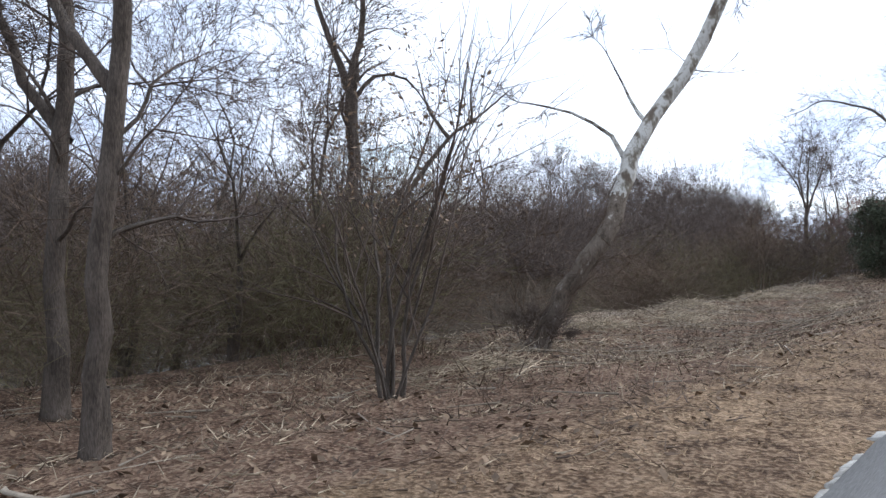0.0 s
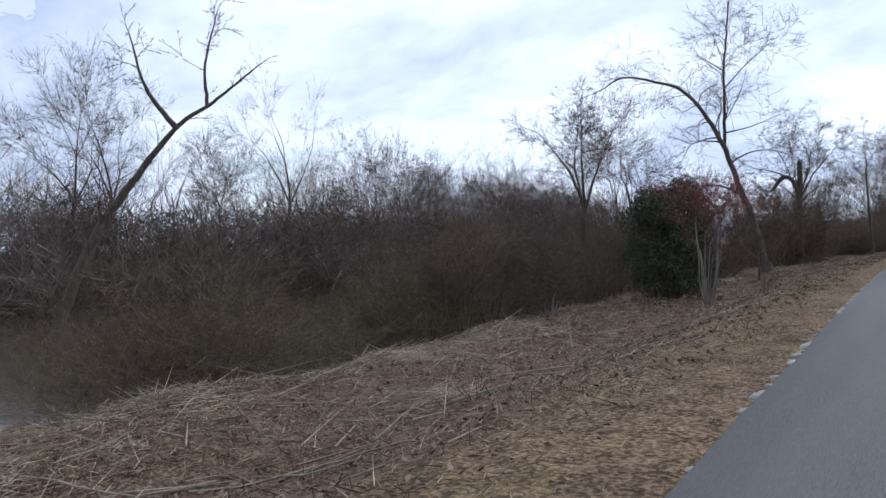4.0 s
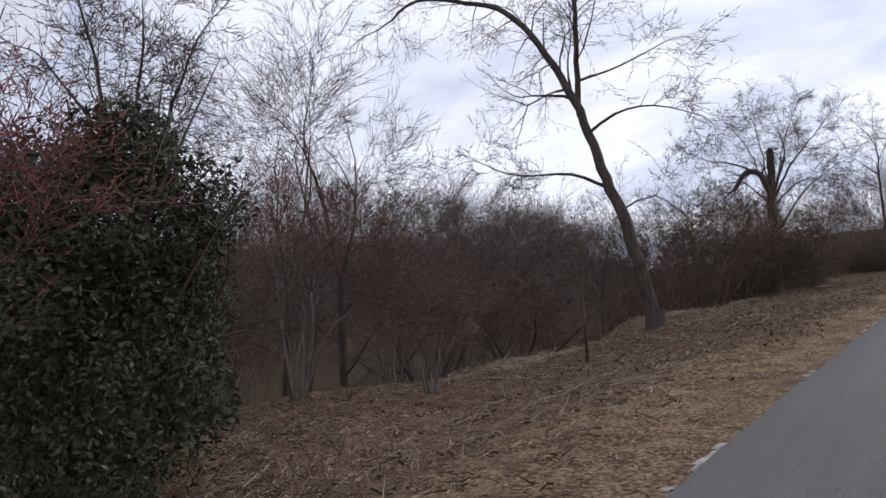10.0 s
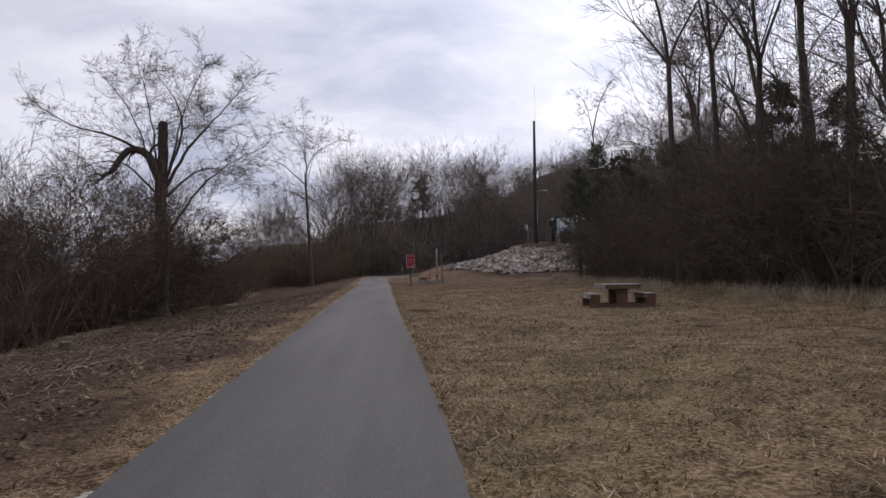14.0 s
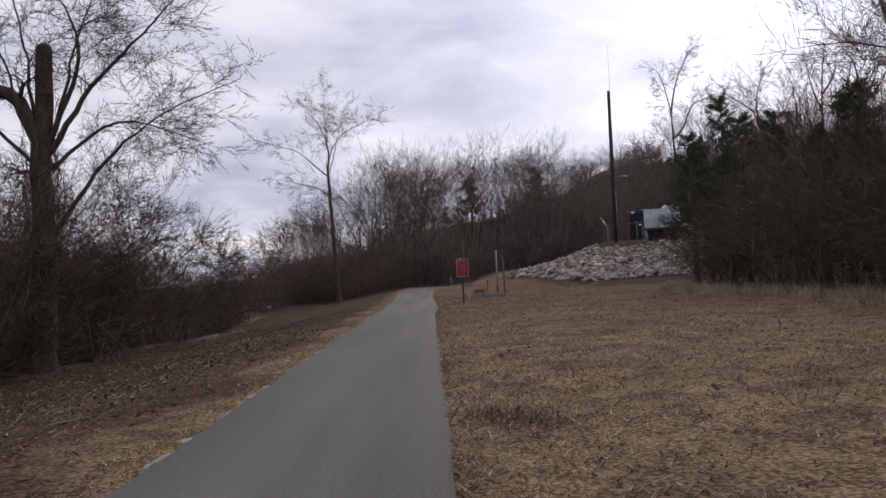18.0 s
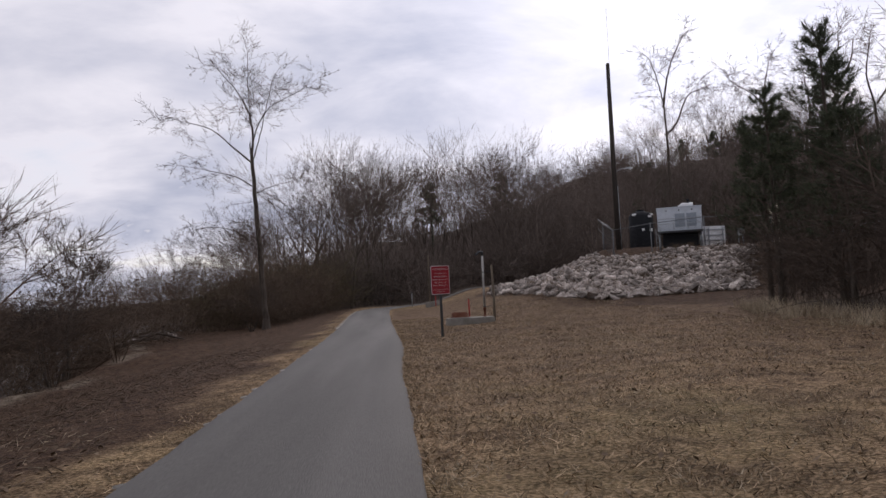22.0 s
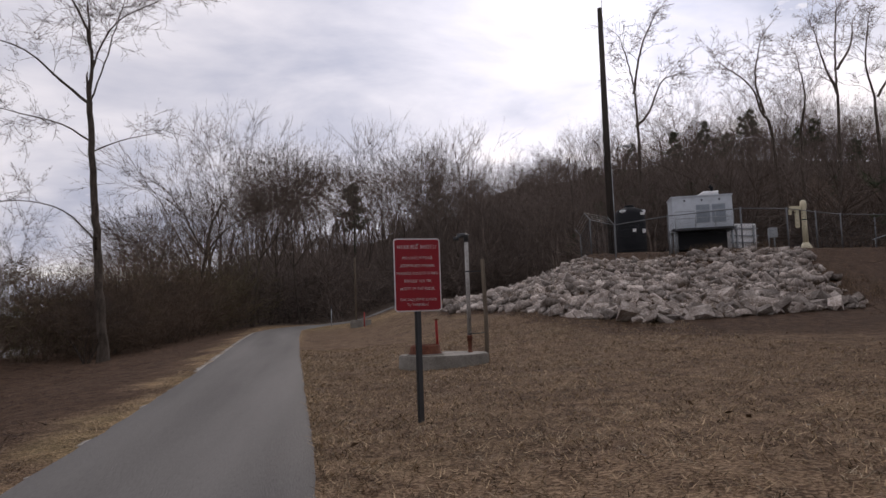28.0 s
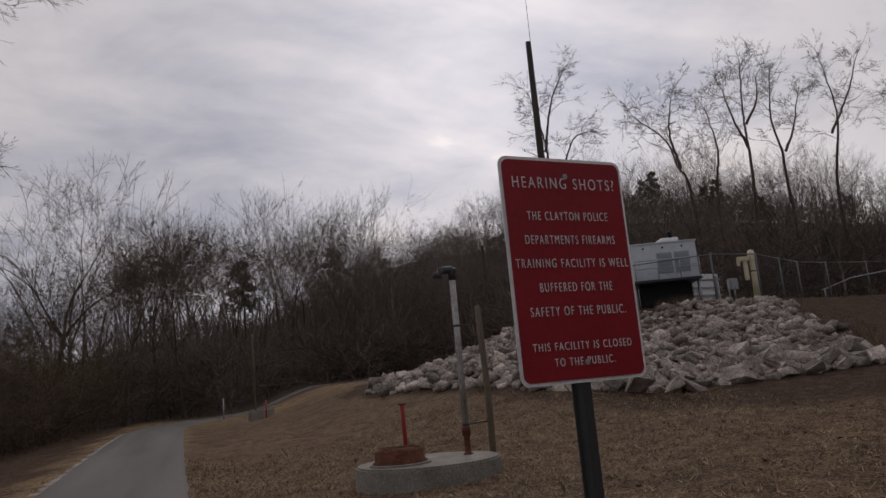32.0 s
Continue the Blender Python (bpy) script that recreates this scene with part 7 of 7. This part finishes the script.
x, y = bank(22000, -1.5, 70, 0.5, 7.0)
v, f = leaves(len(x), x, y, 0.032)
stuff("leaf_litter", "small brown dead leaves on the bank", "leaves", v, f, DRYLEAF)
y = g.uniform(38, 92, 1500)
x = edge_x(y) + path_w(y) + 0.3 + 9.5 * g.random(1500)
v, f = leaves(len(x), x, y, 0.03, lift=0.03)
stuff("leaf_litter", "scattered dead leaves on the lawn", "leaves", v, f, DRYLEAF)
y = g.uniform(38, 92, 700)
x = edge_x(y) + path_w(y) + 0.2 + 9.5 * g.random(700)
v, f = leaves(len(x), x, y, 0.022, lift=0.035)
stuff("leaf_litter", "bleached pale leaves and twigs on the lawn", "leaves", v, f, STICK)


def blades(x, y, height, width, flop=0.55):
    """Grass blades: one slim triangle each, standing or lying over."""
    n = len(x)
    a = g.uniform(0, 6.283, n)
    h = height * g.uniform(0.4, 1.6, n)
    z = land(x, y) - 0.004
    w = width * g.uniform(0.6, 1.4, n)
    b = g.normal(0, flop, (n, 2)) * height
    V = np.stack([np.stack([x - np.cos(a) * w, y - np.sin(a) * w, z], 1), np.stack([x + np.cos(a) * w, y + np.sin(a) * w, z + 0.002], 1), np.stack([x + b[:, 0], y + b[:, 1], z + h], 1)], 1).reshape(-1, 3)
    return V, np.arange(3 * n).reshape(-1, 3)


n = 190000
y = 39 + 56 * g.random(n)
x = edge_x(y) + path_w(y) + 0.02 + 8.5 * g.random(n) ** 1.4
x, y = clumped(x, y, 0.45, keep=-1.0)
v, f = blades(x, y, 0.034, 0.0055, flop=1.5)
stuff("lawn_grass", "short matted dead tan lawn grass", "grass", v, f, GRASS)
n = 52000
y = g.uniform(-1.5, 96, n)
x = edge_x(y) - 0.03 - (1.5 - 1.15 * sstep((y - 33) / 15)) * g.random(n) ** 0.9
x, y = clumped(x, y, 0.6, keep=-0.8)
k = g.random(len(x)) > 0.65 * sstep((y - 56) / 10)
x, y = x[k], y[k]
v, f = blades(x, y, 0.02, 0.0045, flop=1.8)
stuff("verge_grass", "dead tan grass along the path's verge", "grass", v, f, GRASS)
cx, cy = g.uniform(0, 9.5, 420), g.uniform(40, 93, 420)
cx = cx + edge_x(cy) + path_w(cy) + 0.1
x, y = np.repeat(cx, 34) + g.normal(0, 0.10, 420 * 34), np.repeat(cy, 34) + g.normal(0, 0.10, 420 * 34)
v, f = blades(x, y, 0.03, 0.005, flop=0.9)
stuff("weed_patches", "small dark brown weed patches in the lawn", "grass", v, f, DRYLEAF)
x, y = 0.36 + g.normal(0, 0.17, 420), 58.4 + g.normal(0, 0.22, 420)
v, f = blades(x, y, 0.045, 0.006, flop=0.9)
stuff("weed_patches", "brown clump of dead weeds beside the path", "grass", v, f, DRYLEAF)
cy = g.uniform(40, 93, 800)
cx = edge_x(cy) + path_w(cy) + 0.1 + 8.5 * g.random(800) ** 1.3
x, y = np.repeat(cx, 30) + g.normal(0, 0.09, 800 * 30), np.repeat(cy, 30) + g.normal(0, 0.09, 800 * 30)
v, f = blades(x, y, 0.026, 0.0045, flop=1.4)
stuff("pale_tufts", "pale straw-coloured tufts in the dead lawn", "grass", v, f, STRAW)
# stubble on the mulched bank and green tufts by the verge
x, y = bank(5200, 4, 34, 1.3, 7.0)
x, y = clumped(x, y, 0.8, keep=0.0)
v, f = blades(x, y, 0.10, 0.0045, flop=0.5)
stuff("stubble", "short dry stubble standing on the mulched bank", "grass", v, f, STRAW)
x, y = bank(5200, 4, 34, 1.3, 7.0)
x, y = clumped(x, y, 0.7, keep=0.0)
v, f = blades(x, y, 0.12, 0.005, flop=0.6)
stuff("stubble", "brown broken stems standing on the mulched bank", "grass", v, f, BRUSH)
cy = np.concatenate([g.uniform(17, 33, 46), g.uniform(40, 70, 30)])
cx = edge_x(cy) - g.uniform(0.5, 1.7, 76)
x, y = np.repeat(cx, 46) + g.normal(0, 0.12, 76 * 46), np.repeat(cy, 46) + g.normal(0, 0.15, 76 * 46)
v, f = blades(x, y, 0.03, 0.0045, flop=1.0)
stuff("green_tufts", "low green winter grass tufts along the verge", "grass", v, f, GREEN_GRASS)
cy = g.uniform(40, 66, 60)
cx = edge_x(cy) + path_w(cy) + 0.4 + 6 * g.random(60)
x, y = np.repeat(cx, 40) + g.normal(0, 0.14, 2400), np.repeat(cy, 40) + g.normal(0, 0.14, 2400)
v, f = blades(x, y, 0.024, 0.0045, flop=1.2)
stuff("green_tufts", "scattered faint green tufts in the dead lawn", "grass", v, f, GREEN_GRASS)
# tall dry tufts at the edge of the woods
cy = g.uniform(44, 85, 190)
cx = 8.75 + 0.9 * sstep((cy - 76) / 8) + 0.35 * np.sin(cy / 2.7) + g.normal(0, 0.35, 190)
x, y = (np.repeat(cx, 60) + g.normal(0, 0.13, 11400)), (np.repeat(cy, 60) + g.normal(0, 0.13, 11400))
v, f = blades(x, y, 0.27, 0.006)
stuff("dry_tufts", "tall dry grass tufts at the edge of the woods", "grass", v, f, STRAW)

# dry grass growing between the stones of the mound
cx, cy = g.uniform(5.5, 16.5, 330), g.uniform(90.8, 100.0, 330)
k = mound_in(cx, cy) > 0.2
cx, cy = cx[k], cy[k]
x, y = np.repeat(cx, 30) + g.normal(0, 0.10, 30 * len(cx)), np.repeat(cy, 30) + g.normal(0, 0.10, 30 * len(cx))
v, f = blades(x, y, 0.22, 0.005)
stuff("dry_tufts", "dry brown grass between the stones", "grass", v, f, DRYLEAF)

# weeds and dead stalks on the bare clay beside the stones
x, y = g.uniform(9, 32, 16000), g.uniform(88.5, 106, 16000)
k = (mound_in(x, y) > -2.5) & (x > 11.5 + 0.2 * (96 - y)) & (bumpy(x, y, 0.9, 5) > -0.6)
v, f = blades(x[k], y[k], 0.045, 0.008, flop=1.2)
stuff("dry_weeds", "sparse dry weeds on bare clay", "grass", v, f, DRYLEAF)

# crumbling pale edge of the path
V, F = [], []
rr = random.Random(12)
for y0, y1, full in ((-6, 11, 1.0), (11, 34, 0.42), (34, 90, 0.12), (90, 108, 0.9)):
    y = y0
    while y < y1:
        L = rr.choice((0.03, 0.05, 0.08, 0.14, 0.22)) * rr.uniform(0.8, 1.2)
        if rr.random() < full * (0.75 + 0.25 * math.sin(y * 2.3)):
            w = rr.uniform(0.06, 0.15) if y > 88 else rr.uniform(0.008, 0.06) * (1 + 0.5 * math.sin(y * 3.1)) if full > 0.5 else rr.uniform(0.02, 0.07)
            e = float(edge_x(y))
            z = float(path_z(y))
            k = len(V)
            o = [rr.uniform(-0.012, 0.012) for _ in range(6)]
            V += [(e + 0.02 + o[0], y, z + 0.006), (e - w + o[1], y + o[2], z - 0.03), (e - w + o[3], y + L, z - 0.03), (e + 0.02 + o[4], y + L, z + 0.006),
                  (e + 0.015, y + 0.01, z + 0.016), (e - w * 0.8, y + 0.012, z + 0.004 + o[5] * 0.4), (e - w * 0.8 + o[1], y + L - 0.012, z + 0.006), (e + 0.015, y + L - 0.01, z + 0.016)]
            F += [(k + 4, k + 7, k + 6, k + 5), (k, k + 4, k + 5, k + 1), (k + 1, k + 5, k + 6, k + 2), (k + 2, k + 6, k + 7, k + 3), (k + 3, k + 7, k + 4, k)]
        y += L * rr.uniform(0.85, 1.25)
stuff("edge_gravel", "pale crumbled concrete along the path's edge", "gravel", V, F, material("pale_gravel", [(0.24, 0.22, 0.19), (0.42, 0.40, 0.36)], scale=6, fine=40, bump=0.4, vary=0.3, coord="World"))

# larger fallen branches
for i, (x, y, L, rz, r) in enumerate(((-4.6, 1.55, 0.9, 10, 0.022), (-4.4, 11.9, 0.7, 20, 0.016), (-5.2, 13.6, 0.9, -30, 0.012), (-4.9, 15.4, 1.5, 25, 0.014), (-6.4, 15.0, 1.6, 5, 0.013), (-5.6, 17.6, 1.2, -15, 0.012), (-3.6, 24.6, 1.3, 70, 0.014), (-5.2, 23.5, 1.1, 40, 0.012), (-7.6, 21.0, 1.4, -10, 0.014), (-6.8, 27.0, 1.2, 15, 0.013), (-4.5, 36.6, 1.1, 50, 0.012), (-6.8, 39.6, 1.2, -20, 0.016), (-5.0, 52.0, 0.9, 30, 0.014))):
    rng = random.Random(700 + i)
    S = []
    d = Vector((math.cos(radians(rz)), math.sin(radians(rz)), 0))
    z = lz(x, y)
    pts = []
    for k in range(5):
        q = Vector((x, y, 0)) + d * L * k / 4
        pts.append((q.x + rng.gauss(0, 0.03), q.y + rng.gauss(0, 0.03), lz(q.x, q.y) + r + 0.008 + 0.02 * k * rng.random()))
    limb(S, pts, r, r * 0.45, rng, kids=1.2, klen=0.3, level=1, start=0.25, wobble=0.01, lift=0.0)
    A = np.array(S)
    A[:, [0, 4]] -= x
    A[:, [1, 5]] -= y
    A[:, [2, 6]] -= z
    v, f = sticks_arrays(A)
    ob = new("fallen_branch", raw_mesh("fallen_branch", v, f, STICK, smooth=True))
    ob.matrix_basis = pose(x, y, z)
    tagged(ob, "pale dead branch lying on the mulched bank", "branch", group="fallen branches")

# cut stump and a leaning stake on the bank
x, y = -6.87, 56.63
t = thing("tree_stump", "short cut tree stump on the bank", "stump", x, y, lz(x, y))
part("wood", tube([(0, 0, -0.1), (0, 0, 0.06), (0.02, 0, 0.22), (0.02, 0, 0.235)], [0.17, 0.13, 0.115, 0.10], 12), BARK, t)
part("cut_face", tube([(0.02, 0, 0.232), (0.02, 0, 0.242)], [0.10, 0.095], 12), STICK, t, "pale cut face")
x, y = -6.11, 41.63
t = thing("dead_sapling", "short bare sapling standing on the bank", "sapling", x, y, lz(x, y))
part("stem", tube([(0, 0, -0.1), (0.01, 0, 0.5), (-0.02, 0.01, 1.1)], [0.035, 0.026, 0.012], 7), BARK, t)
